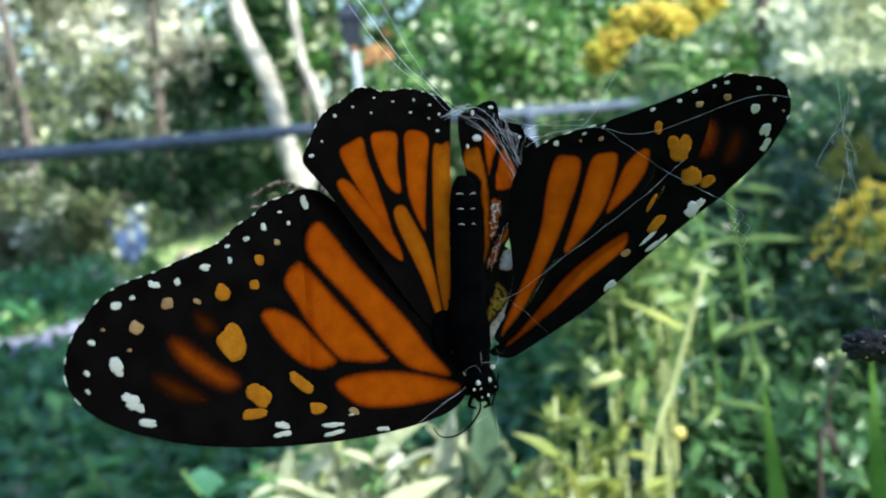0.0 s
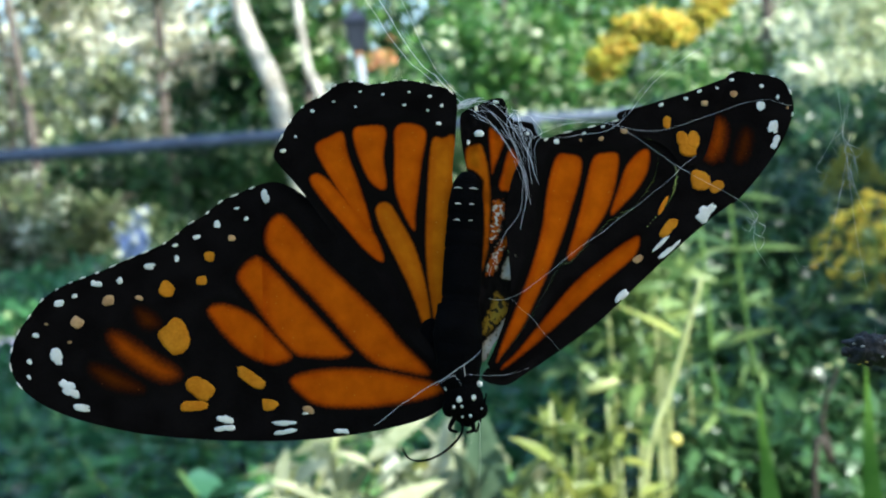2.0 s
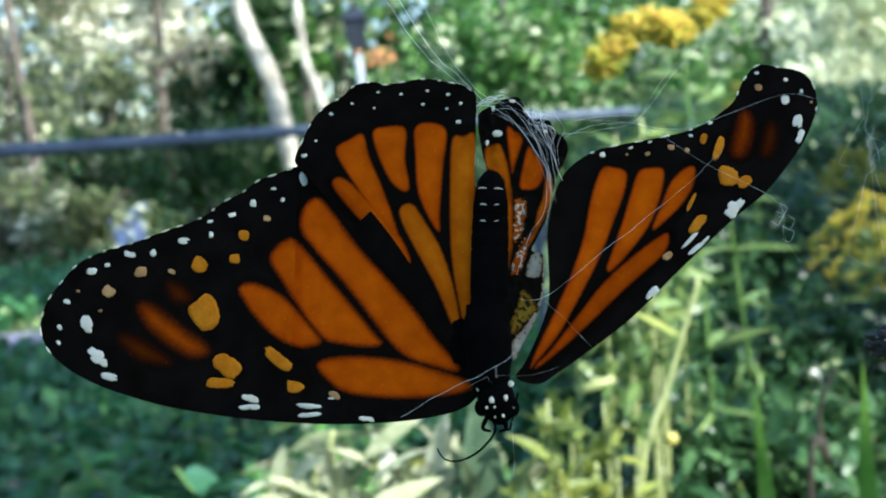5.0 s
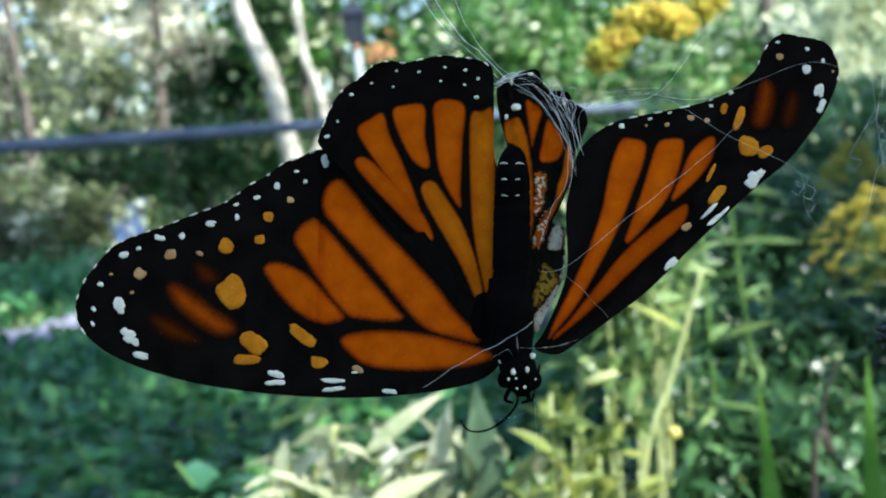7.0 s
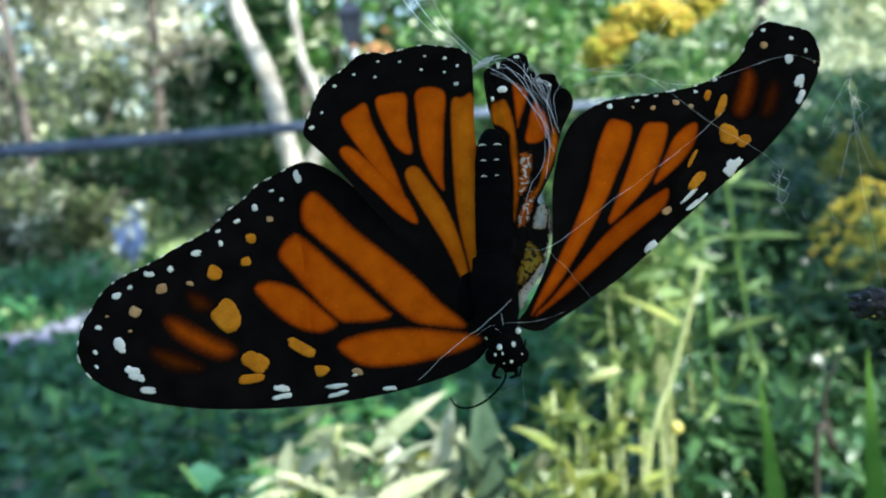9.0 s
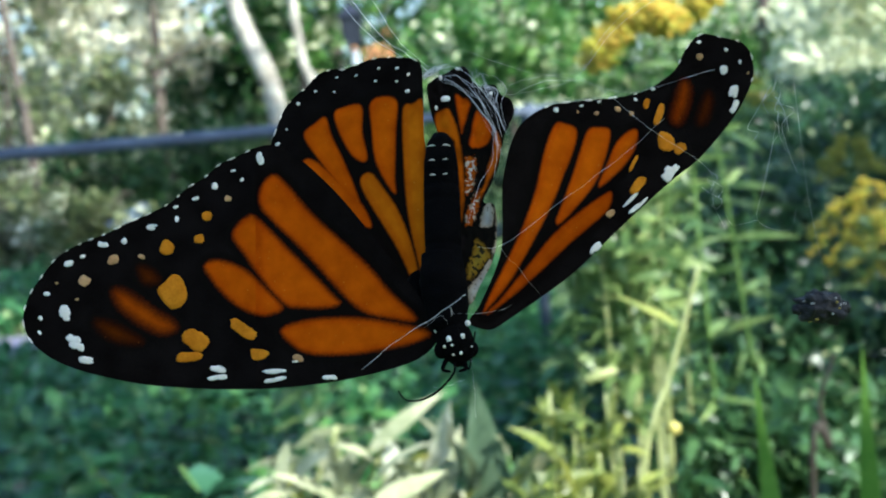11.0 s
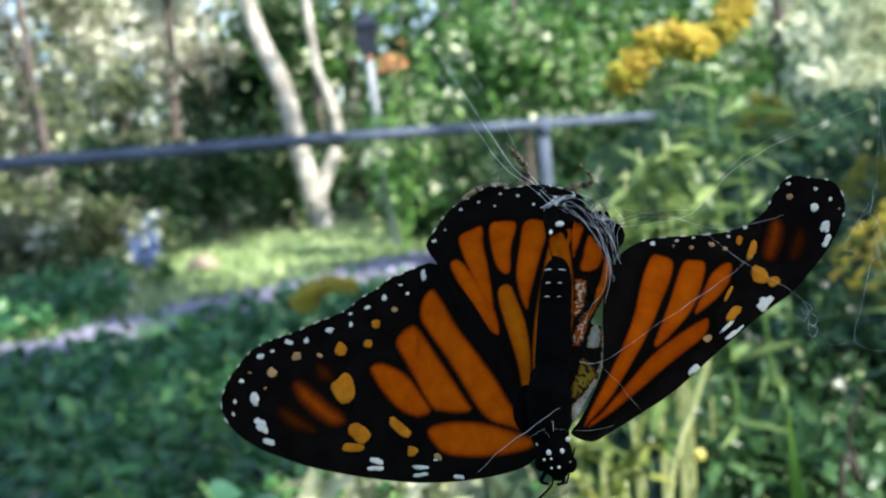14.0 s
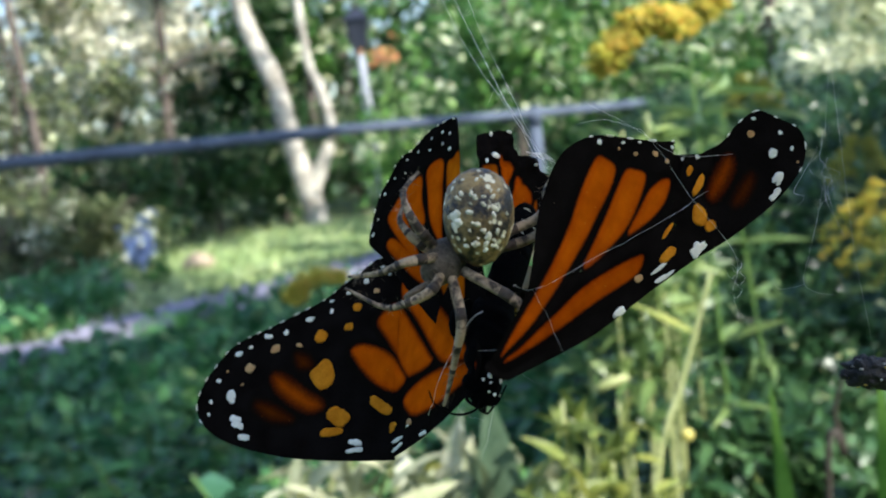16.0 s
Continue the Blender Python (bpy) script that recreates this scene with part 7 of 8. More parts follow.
    walk(left_tip, [
        (0, pose(-0.02210, 0.00562, 0.00676, -3.8, 30.7, 0.1)),
        (0.5, pose(-0.02383, 0.00536, 0.00201, 9.3, 1.8, 5.0)),
        (1, pose(-0.02387, 0.00570, 0.00009, 9.4, 1.7, 6.1)),
        (1.5, pose(-0.02413, 0.00606, -0.00211, 4.9, 0.3, 6.6)),
        (2, pose(-0.02415, 0.00605, -0.00349, 5.1, -0.6, 6.7)),
        (2.5, pose(-0.02383, 0.00629, -0.00251, 5.6, -1.5, 5.3)),
        (3, pose(-0.02370, 0.00636, -0.00244, 7.2, 1.1, 4.5)),
        (3.5, pose(-0.02315, 0.00823, -0.00300, 7.3, 5.5, 2.1)),
        (4, pose(-0.02394, 0.00818, -0.00272, 4.9, -0.2, 1.5)),
        (4.5, pose(-0.02400, 0.00828, -0.00246, 4.4, -0.1, 1.2)),
        (5, pose(-0.02399, 0.00844, -0.00209, 3.9, 0.6, 0.9)),
        (5.5, pose(-0.02395, 0.00862, -0.00171, 3.5, 1.4, 0.5)),
        (6, pose(-0.02391, 0.00877, -0.00138, 3.0, 2.2, 0.2)),
        (6.5, pose(-0.02393, 0.00883, -0.00120, 2.5, 2.6, 0.1)),
        (7, pose(-0.02456, 0.00819, -0.00191, 0.6, 1.0, 1.7)),
        (7.5, pose(-0.02292, 0.00842, -0.00417, 3.6, 3.6, 1.5)),
        (8, pose(-0.02447, 0.00833, -0.00317, 1.8, 1.6, 0.8)),
        (8.5, pose(-0.02419, 0.00857, -0.00479, 3.1, 0.9, 1.6)),
        (9, pose(-0.02502, 0.00564, -0.00388, 4.3, 3.0, 7.8)),
        (9.5, pose(-0.02494, 0.00587, -0.00341, 4.6, 1.9, 7.0)),
        (10, pose(-0.02477, 0.00646, -0.00273, 5.0, -0.1, 5.2)),
        (10.5, pose(-0.02451, 0.00722, -0.00209, 5.4, -2.2, 3.0)),
        (11, pose(-0.02416, 0.00797, -0.00170, 5.8, -3.6, 1.0)),
        (11.5, pose(-0.02377, 0.00855, -0.00177, 6.4, -3.6, -0.2)),
        (12, pose(-0.02049, 0.01027, -0.00738, 11.4, 11.4, 3.5)),
        (12.5, pose(-0.02277, 0.00956, -0.00402, 3.9, 7.1, 0.1)),
        (13, pose(-0.02264, 0.01003, -0.00446, 5.4, 7.0, -0.3)),
        (13.5, pose(-0.02311, 0.00845, -0.00581, 8.7, -0.5, 2.9)),
        (14, pose(-0.02108, 0.01039, -0.00873, 10.6, -5.6, 0.1)),
        (14.5, pose(-0.02329, 0.00900, -0.00448, 3.8, 4.4, 0.7)),
        (14.75, pose(-0.01528, 0.00913, -0.01544, 7.9, -25.1, 1.5)),
        (15, pose(-0.00208, 0.01003, -0.01958, 12.0, -55.6, 0.9)),
        (15.25, pose(-0.00157, 0.00828, -0.02014, 2.7, -58.3, 10.1)),
        (15.5, pose(-0.00285, 0.00635, -0.02051, -6.0, -56.1, 18.7)),
        (15.75, pose(-0.00154, 0.00708, -0.02007, -4.0, -58.2, 18.4)),
        (16, pose(-0.00002, 0.00823, -0.01931, -0.0, -60.7, 16.6))])
    walk(left_hind, [
        (0, pose(-0.00150, 0.00400, -0.00100, 2.7, 22.0, -1.5)),
        (0.5, pose(-0.00150, 0.00400, -0.00100, 9.5, 10.2, -0.3)),
        (1, pose(-0.00150, 0.00400, -0.00100, 10.7, 2.9, -1.0)),
        (1.5, pose(-0.00150, 0.00400, -0.00100, 9.0, -1.9, -1.7)),
        (2, pose(-0.00150, 0.00400, -0.00100, 8.1, -3.5, -1.8)),
        (2.5, pose(-0.00150, 0.00400, -0.00100, 8.2, -4.8, -2.3)),
        (3, pose(-0.00150, 0.00400, -0.00100, 8.0, -5.1, -2.9)),
        (3.5, pose(-0.00150, 0.00400, -0.00100, 9.0, -5.5, -2.4)),
        (4, pose(-0.00150, 0.00400, -0.00100, 9.5, -5.1, -2.3)),
        (4.5, pose(-0.00150, 0.00400, -0.00100, 9.4, -4.9, -1.9)),
        (5, pose(-0.00150, 0.00400, -0.00100, 9.1, -4.6, -1.4)),
        (5.5, pose(-0.00150, 0.00400, -0.00100, 8.8, -4.2, -0.7)),
        (6, pose(-0.00150, 0.00400, -0.00100, 8.6, -4.0, -0.2)),
        (6.5, pose(-0.00150, 0.00400, -0.00100, 8.6, -3.9, 0.1)),
        (7, pose(-0.00150, 0.00400, -0.00100, 11.6, -5.6, -0.9)),
        (7.5, pose(-0.00150, 0.00400, -0.00100, 10.5, -8.9, -3.9)),
        (8, pose(-0.00150, 0.00400, -0.00100, 11.2, -4.6, -0.5)),
        (8.5, pose(-0.00150, 0.00400, -0.00100, 9.6, -5.8, -1.1)),
        (9, pose(-0.00150, 0.00400, -0.00100, 9.7, -3.0, -1.1)),
        (9.5, pose(-0.00150, 0.00400, -0.00100, 9.8, -5.2, -1.6)),
        (10, pose(-0.00150, 0.00400, -0.00100, 9.9, -8.7, -2.2)),
        (10.5, pose(-0.00150, 0.00400, -0.00100, 10.1, -12.7, -2.9)),
        (11, pose(-0.00150, 0.00400, -0.00100, 10.5, -16.7, -3.7)),
        (11.5, pose(-0.00150, 0.00400, -0.00100, 11.0, -20.0, -4.5)),
        (12, pose(-0.00150, 0.00400, -0.00100, 15.7, -30.9, -9.2)),
        (12.5, pose(-0.00150, 0.00400, -0.00100, 19.7, -29.9, -11.6)),
        (13, pose(-0.00150, 0.00400, -0.00100, 20.1, -29.5, -11.6)),
        (13.5, pose(-0.00150, 0.00400, -0.00100, 12.4, -11.8, -4.0)),
        (14, pose(-0.00150, 0.00400, -0.00100, 8.3, -13.0, -11.4)),
        (14.5, pose(-0.00150, 0.00400, -0.00100, 24.0, -23.6, -12.9)),
        (14.75, pose(-0.00150, 0.00400, -0.00100, 29.9, -52.7, -21.4)),
        (15, pose(-0.00150, 0.00400, -0.00100, 66.4, -78.3, -60.0)),
        (15.25, pose(-0.00150, 0.00400, -0.00100, 47.4, -83.4, -38.2)),
        (15.5, pose(-0.00150, 0.00400, -0.00100, 1.2, -82.3, 11.9)),
        (15.75, pose(-0.00150, 0.00400, -0.00100, 12.1, -87.3, 5.3)),
        (16, pose(-0.00150, 0.00400, -0.00100, 159.1, -86.1, -137.4))])
    right_rows = [
        (0, pose(0.00291, 0.00060, -0.00235, 24.3, -23.6, -2.7)),
        (0.5, pose(0.00112, -0.00023, 0.00276, 4.0, -3.8, -3.5)),
        (1, pose(0.00108, -0.00101, 0.00492, 0.9, -1.0, 0.8)),
        (1.5, pose(0.00178, 0.00045, 0.00137, -0.9, 1.2, 0.9)),
        (2, pose(0.00191, -0.00006, 0.00189, 1.3, 3.7, 2.0)),
        (2.5, pose(0.00155, -0.00001, 0.00407, -4.5, -0.4, 1.2)),
        (3, pose(0.00258, 0.00009, 0.00172, -2.5, 0.8, 0.5)),
        (3.5, pose(0.00224, -0.00027, 0.00183, -4.5, 1.4, 1.5)),
        (4, pose(0.00233, 0.00002, 0.00163, -0.5, 4.2, 0.1)),
        (4.5, pose(0.00234, -0.00001, 0.00170, -1.5, 2.8, 0.4)),
        (5, pose(0.00236, -0.00007, 0.00183, -3.4, 0.5, 1.2)),
        (5.5, pose(0.00237, -0.00014, 0.00197, -5.6, -2.1, 2.1)),
        (6, pose(0.00236, -0.00020, 0.00209, -7.5, -4.2, 3.0)),
        (6.5, pose(0.00233, -0.00022, 0.00215, -8.4, -5.2, 3.5)),
        (7, pose(0.00188, 0.00012, 0.00183, -2.2, 2.0, 1.1)),
        (7.5, pose(0.00032, 0.00060, 0.00135, 6.2, 15.6, -1.4)),
        (8, pose(0.00094, 0.00099, 0.00153, 5.1, 10.6, -2.1)),
        (8.5, pose(0.00071, 0.00062, 0.00150, 6.2, 16.7, -1.4)),
        (9, pose(0.00162, 0.00024, 0.00158, 4.3, 12.3, -2.2)),
        (9.5, pose(0.00174, 0.00015, 0.00152, 5.3, 13.1, -1.8)),
        (10, pose(0.00184, 0.00006, 0.00142, 6.9, 14.5, -1.3)),
        (10.5, pose(0.00190, -0.00003, 0.00130, 8.9, 16.4, -0.5)),
        (11, pose(0.00192, -0.00010, 0.00120, 10.9, 18.7, 0.2)),
        (11.5, pose(0.00188, -0.00014, 0.00114, 12.7, 21.2, 0.8)),
        (12, pose(0.00077, 0.00014, 0.00120, 21.0, 39.5, 3.3)),
        (12.5, pose(0.00186, 0.00086, 0.00127, 8.7, 27.5, 0.8)),
        (13, pose(0.00160, 0.00079, 0.00147, 3.3, 25.4, 1.2)),
        (13.5, pose(0.00146, -0.00001, 0.00184, 2.1, 14.0, 1.0)),
        (14, pose(0.00194, 0.00038, 0.00172, 3.9, 19.6, 2.8)),
        (14.5, pose(0.00170, 0.00018, 0.00169, -1.3, 16.8, 0.6)),
        (14.75, pose(0.00016, -0.00127, 0.00227, 13.7, 9.9, 4.6)),
        (15, pose(-0.00147, -0.00276, 0.00311, 28.0, 2.7, 7.2)),
        (15.25, pose(-0.00222, -0.00309, 0.00482, 25.0, 3.3, 9.6)),
        (15.5, pose(-0.00288, -0.00344, 0.00657, 19.9, 4.5, 12.0)),
        (15.75, pose(-0.00384, -0.00498, 0.00763, 19.5, -0.0, 15.2)),
        (16, pose(-0.00484, -0.00672, 0.00858, 19.3, -5.5, 18.5))]
    walk(right_fore, right_rows)
    # the wing lies open at first, then its hind part folds under the front edge and the tip
    def about(x, y, turn):
        at = Matrix.Translation(((x - RIGHT_AT[0]) * 0.001, (y - RIGHT_AT[1]) * 0.001, 0))
        return at @ Matrix.Rotation(radians(turn), 4, "Z") @ at.inverted()

    walk(right_panel, [(t, m @ pose(0, 0.0016 if t == 0 else 0.0007, 0.00005) @ about(4.0, 0.0, {0: 2.4, 0.5: 3.6}.get(t, 5.0)) if t < 2.6 else m @ pose(0, 0.0004, 0) @ about(4.0, 0.0, 3.2) if t > 14.9 else m) for t, m in right_rows])
    walk(right_gusset, [(t, m @ pose(0, -0.0003 if t < 0.6 else 0.0006, 0.0003) if t < 2.6 else m @ pose(0.0012, -0.0027, -0.0006) if t > 14.9 else m @ pose(0.0025, -0.0035, -0.0009)) for t, m in right_rows])
    walk(right_tip, [
        (0, pose(0.02847, 0.02382, 0.01728, 40.5, -28.1, -4.6)),
        (0.5, pose(0.03316, 0.02451, 0.00700, -0.0, -5.6, -3.3)),
        (1, pose(0.03139, 0.02642, 0.00545, -1.5, -9.0, 0.7)),
        (1.5, pose(0.03221, 0.02821, -0.00059, -0.3, -7.2, 1.2)),
        (2, pose(0.03176, 0.02836, 0.00004, -0.9, -4.2, 2.2)),
        (2.5, pose(0.03173, 0.02776, 0.00154, -3.8, -6.2, 1.5)),
        (3, pose(0.03290, 0.02774, 0.00008, -1.9, -0.7, 0.6)),
        (3.5, pose(0.03205, 0.02784, -0.00106, -4.4, 1.0, 1.5)),
        (4, pose(0.03280, 0.02745, -0.00085, 0.7, 0.9, 0.0)),
        (4.5, pose(0.03266, 0.02762, -0.00052, -0.6, 0.5, 0.5)),
        (5, pose(0.03237, 0.02791, -0.00006, -3.2, -0.1, 1.2)),
        (5.5, pose(0.03201, 0.02825, 0.00040, -6.1, -0.7, 2.0)),
        (6, pose(0.03167, 0.02855, 0.00075, -8.6, -1.1, 2.6)),
        (6.5, pose(0.03146, 0.02871, 0.00091, -9.9, -1.1, 2.8)),
        (7, pose(0.03187, 0.02809, -0.00031, -2.8, 3.7, 1.1)),
        (7.5, pose(0.03126, 0.02707, -0.00402, 8.1, 10.0, -2.2)),
        (8, pose(0.03243, 0.02716, -0.00172, 7.0, 5.2, -2.7)),
        (8.5, pose(0.03154, 0.02710, -0.00449, 9.4, 7.2, -2.8)),
        (9, pose(0.03297, 0.02640, -0.00292, 5.9, 7.9, -2.5)),
        (9.5, pose(0.03297, 0.02645, -0.00294, 7.3, 7.5, -2.5)),
        (10, pose(0.03288, 0.02658, -0.00305, 9.6, 6.7, -2.4)),
        (10.5, pose(0.03271, 0.02675, -0.00328, 12.4, 5.9, -2.6)),
        (11, pose(0.03248, 0.02690, -0.00369, 15.2, 5.5, -2.9)),
        (11.5, pose(0.03222, 0.02700, -0.00434, 17.5, 5.9, -3.5)),
        (12, pose(0.02909, 0.02740, -0.01071, 24.9, 16.8, -7.5)),
        (12.5, pose(0.03050, 0.02837, -0.00920, 14.4, 9.1, -3.1)),
        (13, pose(0.02932, 0.02874, -0.01024, 8.1, 11.1, -0.3)),
        (13.5, pose(0.03090, 0.02789, -0.00460, 5.9, 3.2, 0.3)),
        (14, pose(0.03001, 0.02914, -0.00680, 12.0, -3.3, -0.4)),
        (14.5, pose(0.03052, 0.02788, -0.00777, 10.2, -14.0, -1.7)),
        (14.75, pose(0.02919, 0.02776, 0.00342, 24.0, -15.3, -3.9)),
        (15, pose(0.02641, 0.02516, 0.01452, 37.5, -16.0, -4.8)),
        (15.25, pose(0.02444, 0.02659, 0.01460, 35.6, -17.8, -2.8)),
        (15.5, pose(0.02230, 0.02827, 0.01346, 31.8, -20.2, 0.1)),
        (15.75, pose(0.01891, 0.02797, 0.01678, 32.8, -25.3, 2.6)),
        (16, pose(0.01501, 0.02719, 0.02053, 34.3, -31.0, 5.1))])
    walk(right_hind, [
        (0, pose(0.00150, 0.00400, 0.00100, 2.6, 0.6, -3.0)),
        (0.5, pose(0.00150, 0.00400, 0.00100, 3.8, 0.7, -3.0)),
        (1, pose(0.00150, 0.00400, 0.00100, 3.1, 0.5, -1.8)),
        (1.5, pose(0.00150, 0.00400, 0.00100, 1.6, 0.4, -1.8)),
        (2, pose(0.00150, 0.00400, 0.00100, 1.3, 0.3, -1.5)),
        (2.5, pose(0.00150, 0.00400, 0.00100, 0.5, 0.3, -1.8)),
        (3, pose(0.00150, 0.00400, 0.00100, -0.5, 0.2, -1.8)),
        (3.5, pose(0.00150, 0.00400, 0.00100, -1.5, 0.2, -0.7)),
        (4, pose(0.00150, 0.00400, 0.00100, -0.7, 0.2, -1.6)),
        (4.5, pose(0.00150, 0.00400, 0.00100, -0.7, 0.2, -1.2)),
        (5, pose(0.00150, 0.00400, 0.00100, -0.8, 0.2, -0.5)),
        (5.5, pose(0.00150, 0.00400, 0.00100, -0.9, 0.2, 0.2)),
        (6, pose(0.00150, 0.00400, 0.00100, -0.9, 0.2, 0.8)),
        (6.5, pose(0.00150, 0.00400, 0.00100, -0.8, 0.2, 1.2)),
        (7, pose(0.00150, 0.00400, 0.00100, 1.3, 0.3, 0.4)),
        (7.5, pose(0.00150, 0.00400, 0.00100, -1.7, 0.2, 0.2)),
        (8, pose(0.00150, 0.00400, 0.00100, 1.5, 0.3, -0.4)),
        (8.5, pose(0.00150, 0.00400, 0.00100, 1.6, 0.3, -0.8)),
        (9, pose(0.00150, 0.00400, 0.00100, 1.8, 0.4, -2.5)),
        (9.5, pose(0.00150, 0.00400, 0.00100, 1.5, 0.4, -2.3)),
        (10, pose(0.00150, 0.00400, 0.00100, 1.0, 0.3, -1.9)),
        (10.5, pose(0.00150, 0.00400, 0.00100, 0.5, 0.3, -1.4)),
        (11, pose(0.00150, 0.00400, 0.00100, -0.0, 0.3, -0.8)),
        (11.5, pose(0.00150, 0.00400, 0.00100, -0.5, 0.2, -0.4)),
        (12, pose(0.00150, 0.00400, 0.00100, -2.1, 0.2, 0.3)),
        (12.5, pose(0.00150, 0.00400, 0.00100, 0.8, 0.3, -0.5)),
        (13, pose(0.00150, 0.00400, 0.00100, 0.9, 0.2, 1.0)),
        (13.5, pose(0.00150, 0.00400, 0.00100, 2.5, 0.3, -0.0)),
        (14, pose(0.00150, 0.00400, 0.00100, 2.3, 0.2, 1.0)),
        (14.5, pose(0.00150, 0.00400, 0.00100, 0.6, 0.2, 0.4)),
        (14.75, pose(0.00150, 0.00400, 0.00100, -3.2, 0.3, -2.2)),
        (15, pose(0.00150, 0.00400, 0.00100, -6.4, -0.3, -3.8)),
        (15.25, pose(0.00150, 0.00400, 0.00100, -4.4, -3.4, 2.8)),
        (15.5, pose(0.00150, 0.00400, 0.00100, -2.1, -7.0, 10.1)),
        (15.75, pose(0.00150, 0.00400, 0.00100, -0.7, -9.4, 13.8)),
        (16, pose(0.00150, 0.00400, 0.00100, 0.5, -11.7, 17.0))])
    walk(spider, [
        (0, pose(-0.01710, 0.16173, 0.93654, -83.0, 5.6, 12.5)),
        (0.5, pose(-0.01169, 0.15533, 0.93001, -97.9, 6.2, 1.0)),
        (1, pose(-0.01145, 0.15290, 0.93009, -98.2, 7.9, 0.4)),
        (1.5, pose(-0.01158, 0.14444, 0.93148, -97.7, 8.0, -0.1)),
        (2, pose(-0.00919, 0.14679, 0.93027, -97.6, 8.3, -1.7)),
        (2.5, pose(-0.00993, 0.14520, 0.93241, -95.4, 8.3, 0.6)),
        (3, pose(-0.00868, 0.14748, 0.93256, -93.7, 6.8, -0.2)),
        (3.5, pose(-0.00695, 0.14742, 0.93131, -94.1, 5.7, -3.2)),
        (4, pose(-0.00611, 0.14755, 0.93077, -94.2, 5.8, -0.9)),
        (6.5, pose(-0.00493, 0.14993, 0.93125, -92.7, 6.9, -2.3)),
        (7, pose(-0.00227, 0.15275, 0.93151, -93.6, 5.2, -5.1)),
        (7.5, pose(-0.00160, 0.15318, 0.93107, -93.3, 2.4, -6.7)),
        (8, pose(-0.00292, 0.15064, 0.93195, -94.1, 3.1, -4.4)),
        (8.5, pose(-0.00235, 0.15294, 0.93001, -96.2, 2.2, -6.9)),
        (9, pose(-0.00372, 0.15288, 0.93316, -95.5, 2.8, -6.6)),
        (11.5, pose(-0.00955, 0.14993, 0.92892, -104.0, 2.6, -3.2)),
        (12, pose(-0.00169, 0.15877, 0.92972, -94.2, -1.0, -13.3)),
        (12.5, pose(-0.00489, 0.15679, 0.93274, -94.5, 4.0, -10.2)),
        (13, pose(-0.00161, 0.15479, 0.93144, -96.0, 3.4, -13.5)),
        (13.5, pose(0.00346, 0.15673, 0.93540, -74.4, 5.1, 0.0)),
        (14, pose(0.00564, 0.15162, 0.94639, -46.3, 5.3, 0.1)),
        (14.2, pose(0.00844, 0.14383, 0.95432, -16.3, 2.4, 0.3)),
        (14.5, pose(0.01012, 0.13944, 0.95821, -1.3, 0.4, 0.5)),
        (14.8, pose(0.01166, 0.13121, 0.95702, 33.6, -9.2, 1.6)),
        (15, pose(0.01253, 0.12172, 0.95352, 68.1, -22.0, 3.1)),
        (15.2, pose(0.01006, 0.11541, 0.94996, 78.5, -9.0, 1.5)),
        (15.3, pose(0.00841, 0.11228, 0.94839, 83.5, 2.0, 0.2)),
        (15.5, pose(0.00540, 0.10972, 0.94693, 83.5, 4.1, -0.1)),
        (15.8, pose(0.00490, 0.10958, 0.94480, 83.3, 6.4, -0.3)),
        (16, pose(0.00459, 0.10969, 0.94518, 83.3, 6.5, -0.3))])
    walk(spider_legs[0], [(0, swing(0, 0)), (13, swing(0, 0)), (13.5, swing(0, 14)), (14, swing(0, -10)), (14.5, swing(0, 12)), (15, swing(0, -12)), (15.3, swing(0, -24)), (15.5, swing(0, -20)), (15.8, swing(0, -6)), (16, swing(0, 0))])
    walk(spider_legs[4], [(0, swing(4, 0)), (13, swing(4, 0)), (13.5, swing(4, -12)), (14, swing(4, 14)), (14.5, swing(4, -10)), (15, swing(4, 18)), (15.3, swing(4, -8)), (15.5, swing(4, -24)), (15.8, swing(4, -8)), (16, swing(4, 0))])
    walk(spider_legs[2], [(0, swing(2, 0)), (13, swing(2, 0)), (13.5, swing(2, 8)), (14, swing(2, -8)), (14.5, swing(2, 10)), (15, swing(2, -10)), (15.5, swing(2, -8)), (16, swing(2, 0))])
    walk(spider_legs[3], [(0, swing(3, 0)), (13, swing(3, 0)), (13.5, swing(3, -10)), (14, swing(3, 10)), (14.5, swing(3, -6)), (15, swing(3, 14)), (15.5, swing(3, 4)), (16, swing(3, 0))])
    walk(spider_legs[5], [(0, swing(5, 0)), (13, swing(5, 0)), (14, swing(5, 8)), (14.5, swing(5, -8)), (15, swing(5, 10)), (15.5, swing(5, -4)), (16, swing(5, 0))])
    walk(spider_legs[1], [(0, swing(1, 0)), (13, swing(1, 0)), (14, swing(1, -10)), (14.5, swing(1, 8)), (15, swing(1, 10)), (15.5, swing(1, 4)), (16, swing(1, 0))])
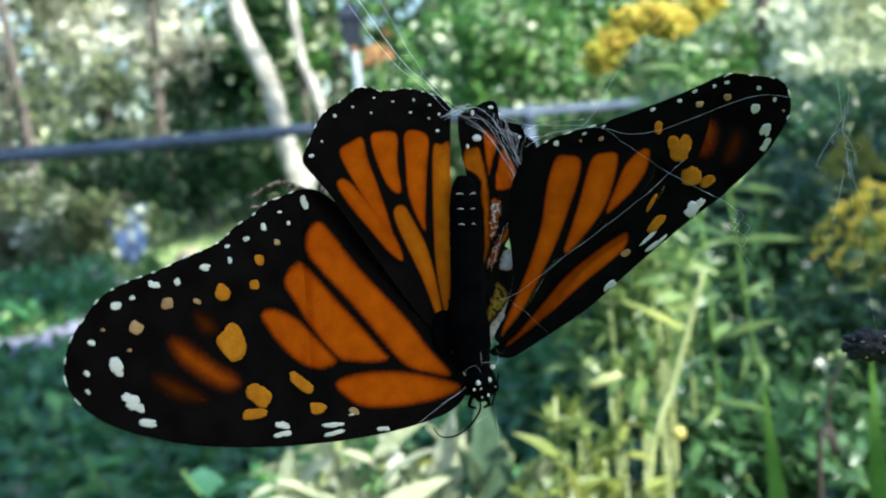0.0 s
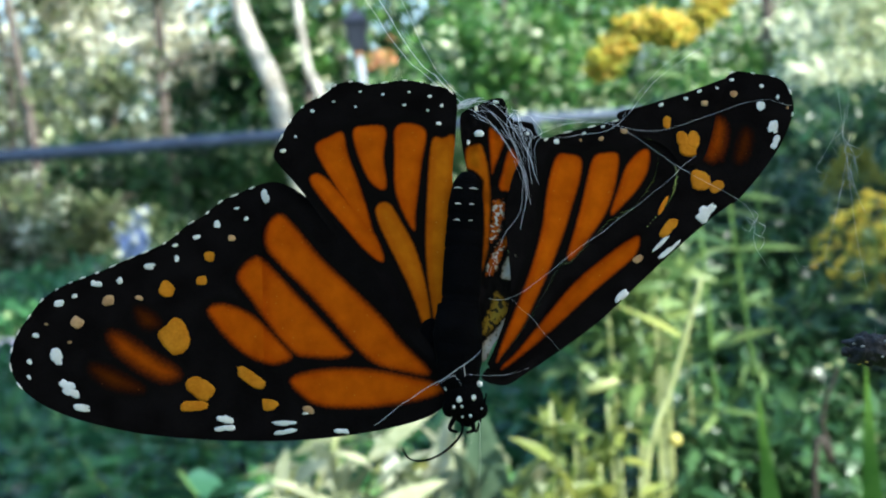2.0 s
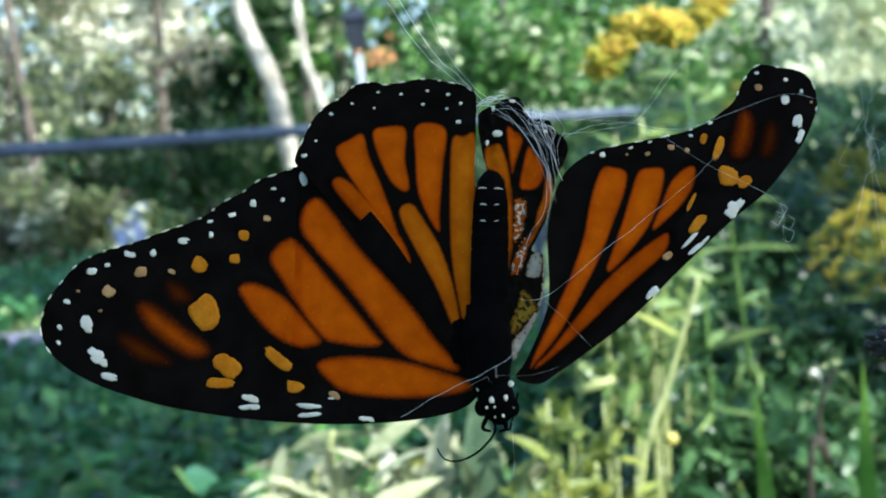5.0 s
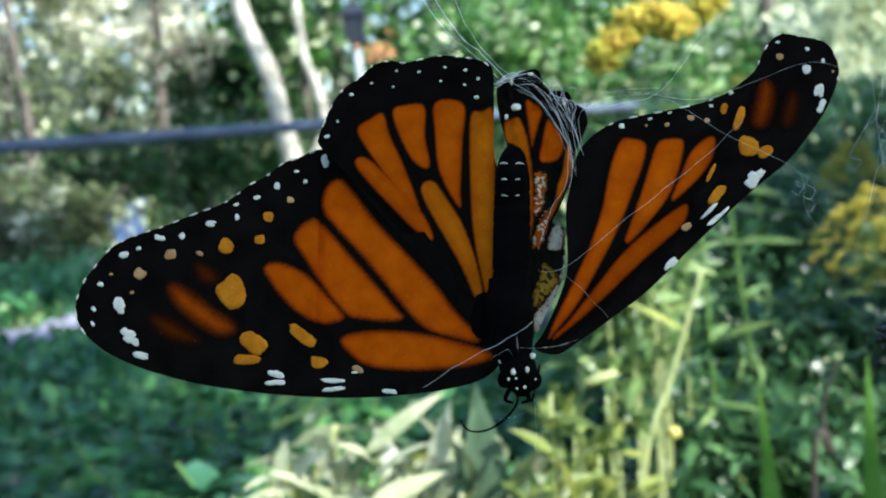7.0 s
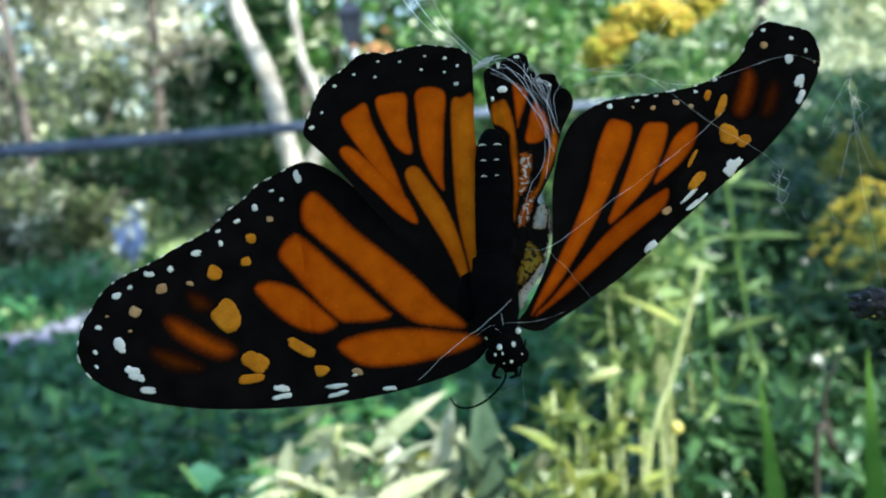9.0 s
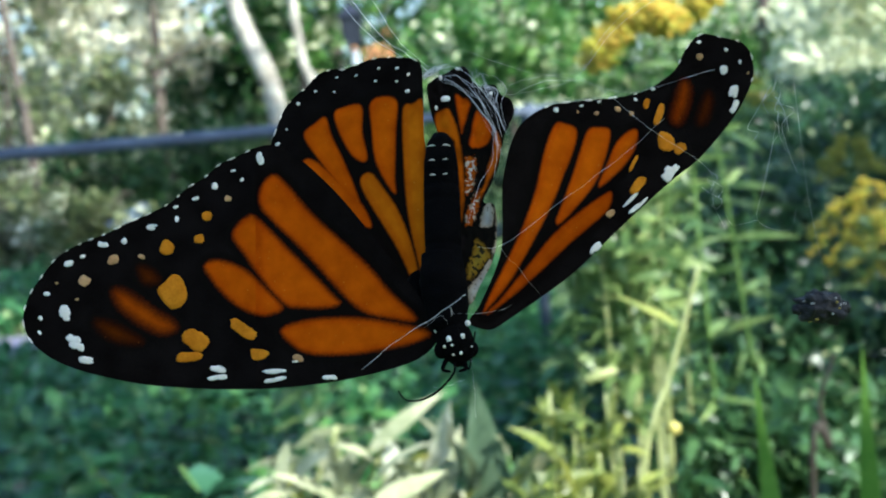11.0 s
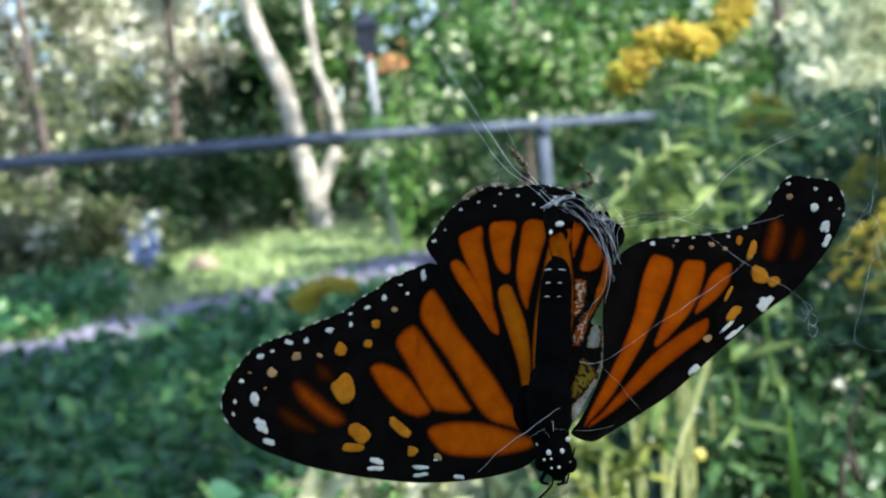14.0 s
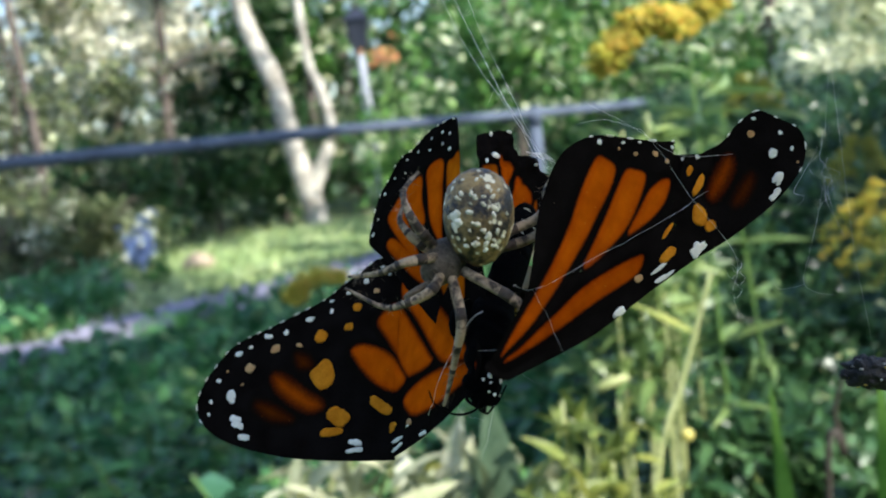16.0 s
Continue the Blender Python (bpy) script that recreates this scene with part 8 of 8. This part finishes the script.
    walk(husk, [
        (0, pose(0.04925, 0.11541, 0.92236, -6.8, 2.0, -0.2)),
        (0.5, pose(0.04947, 0.11532, 0.92192, -6.8, 1.7, -0.2)),
        (1, pose(0.05103, 0.11527, 0.92210, -6.7, 0.9, -0.2)),
        (1.5, pose(0.05151, 0.11419, 0.92284, -6.7, 0.9, -0.1)),
        (2, pose(0.05168, 0.11350, 0.92179, -6.5, 1.3, 0.0)),
        (2.5, pose(0.05251, 0.11355, 0.92232, -6.3, 1.0, 0.1)),
        (3, pose(0.05172, 0.11382, 0.92174, -6.3, 0.9, -0.1)),
        (3.5, pose(0.05145, 0.11352, 0.92182, -6.3, 0.9, -0.1)),
        (4, pose(0.05441, 0.11250, 0.92276, -6.4, 0.8, -0.1)),
        (6.5, pose(0.05450, 0.11512, 0.92071, -6.8, 1.0, -0.0)),
        (7, pose(0.05407, 0.11534, 0.92080, -6.8, 1.0, -0.1)),
        (7.5, pose(0.05477, 0.11496, 0.92121, -6.8, 1.0, -0.1)),
        (8, pose(0.05356, 0.11487, 0.92060, -6.9, 1.0, -0.2)),
        (8.5, pose(0.05310, 0.11372, 0.92353, -6.8, 1.3, -0.2)),
        (9, pose(0.05041, 0.11344, 0.92501, -6.9, 1.8, -0.2)),
        (11.5, pose(0.04686, 0.11154, 0.92491, -6.8, 2.0, -0.1)),
        (12, pose(0.04687, 0.11113, 0.92356, -6.8, 1.8, -0.1)),
        (12.5, pose(0.04664, 0.11177, 0.92437, -6.6, 1.9, -0.0)),
        (13, pose(0.04787, 0.11114, 0.92443, -6.7, 1.5, 0.2)),
        (13.5, pose(0.05003, 0.11167, 0.92387, -6.4, 1.2, 0.5)),
        (14, pose(0.04560, 0.11185, 0.92292, -6.3, 1.3, 0.5)),
        (14.5, pose(0.04764, 0.11455, 0.92073, -6.3, 1.4, 0.4)),
        (15, pose(0.04742, 0.11427, 0.92021, -6.4, 1.9, 0.3)),
        (15.5, pose(0.04752, 0.11463, 0.92122, -6.5, 2.1, 0.2)),
        (16, pose(0.04914, 0.11478, 0.92084, -6.7, 2.6, 0.2))])
    walk(web, [
        (0, pose(0.04860, 0.11827, 0.93787, -6.9, 6.0, -0.7)),
        (0.5, pose(0.04872, 0.11817, 0.93744, -6.8, 5.6, -0.7)),
        (1, pose(0.05008, 0.11810, 0.93760, -6.7, 4.9, -0.7)),
        (1.5, pose(0.05054, 0.11702, 0.93834, -6.7, 4.8, -0.6)),
        (2, pose(0.05081, 0.11626, 0.93731, -6.5, 5.2, -0.4)),
        (2.5, pose(0.05159, 0.11627, 0.93784, -6.3, 5.0, -0.4)),
        (3, pose(0.05078, 0.11654, 0.93727, -6.4, 4.9, -0.5)),
        (3.5, pose(0.05052, 0.11625, 0.93735, -6.4, 4.9, -0.6)),
        (4, pose(0.05344, 0.11526, 0.93827, -6.5, 4.8, -0.6)),
        (6.5, pose(0.05361, 0.11798, 0.93622, -6.8, 5.0, -0.5)),
        (7, pose(0.05318, 0.11821, 0.93631, -6.9, 5.0, -0.6)),
        (7.5, pose(0.05389, 0.11782, 0.93673, -6.9, 5.0, -0.6)),
        (8, pose(0.05268, 0.11776, 0.93612, -6.9, 5.0, -0.7)),
        (8.5, pose(0.05227, 0.11659, 0.93906, -6.9, 5.2, -0.7)),
        (9, pose(0.04972, 0.11634, 0.94055, -7.0, 5.8, -0.7)),
        (11.5, pose(0.04356, 0.11443, 0.94073, -6.8, 5.9, -0.6)),
        (12, pose(0.04353, 0.11400, 0.93936, -6.8, 5.7, -0.6)),
        (12.5, pose(0.04334, 0.11461, 0.94020, -6.7, 5.9, -0.5)),
        (13, pose(0.04448, 0.11397, 0.94021, -6.7, 5.5, -0.2)),
        (13.5, pose(0.04659, 0.11439, 0.93958, -6.4, 5.1, 0.0)),
        (14, pose(0.04220, 0.11454, 0.93860, -6.3, 5.3, 0.1)),
        (14.5, pose(0.04423, 0.11726, 0.93643, -6.3, 5.4, -0.0)),
        (15, pose(0.04413, 0.11700, 0.93593, -6.4, 5.8, -0.2)),
        (15.5, pose(0.04430, 0.11741, 0.93699, -6.6, 6.1, -0.3)),
        (16, pose(0.04604, 0.11761, 0.93664, -6.7, 6.5, -0.3))])

motions()
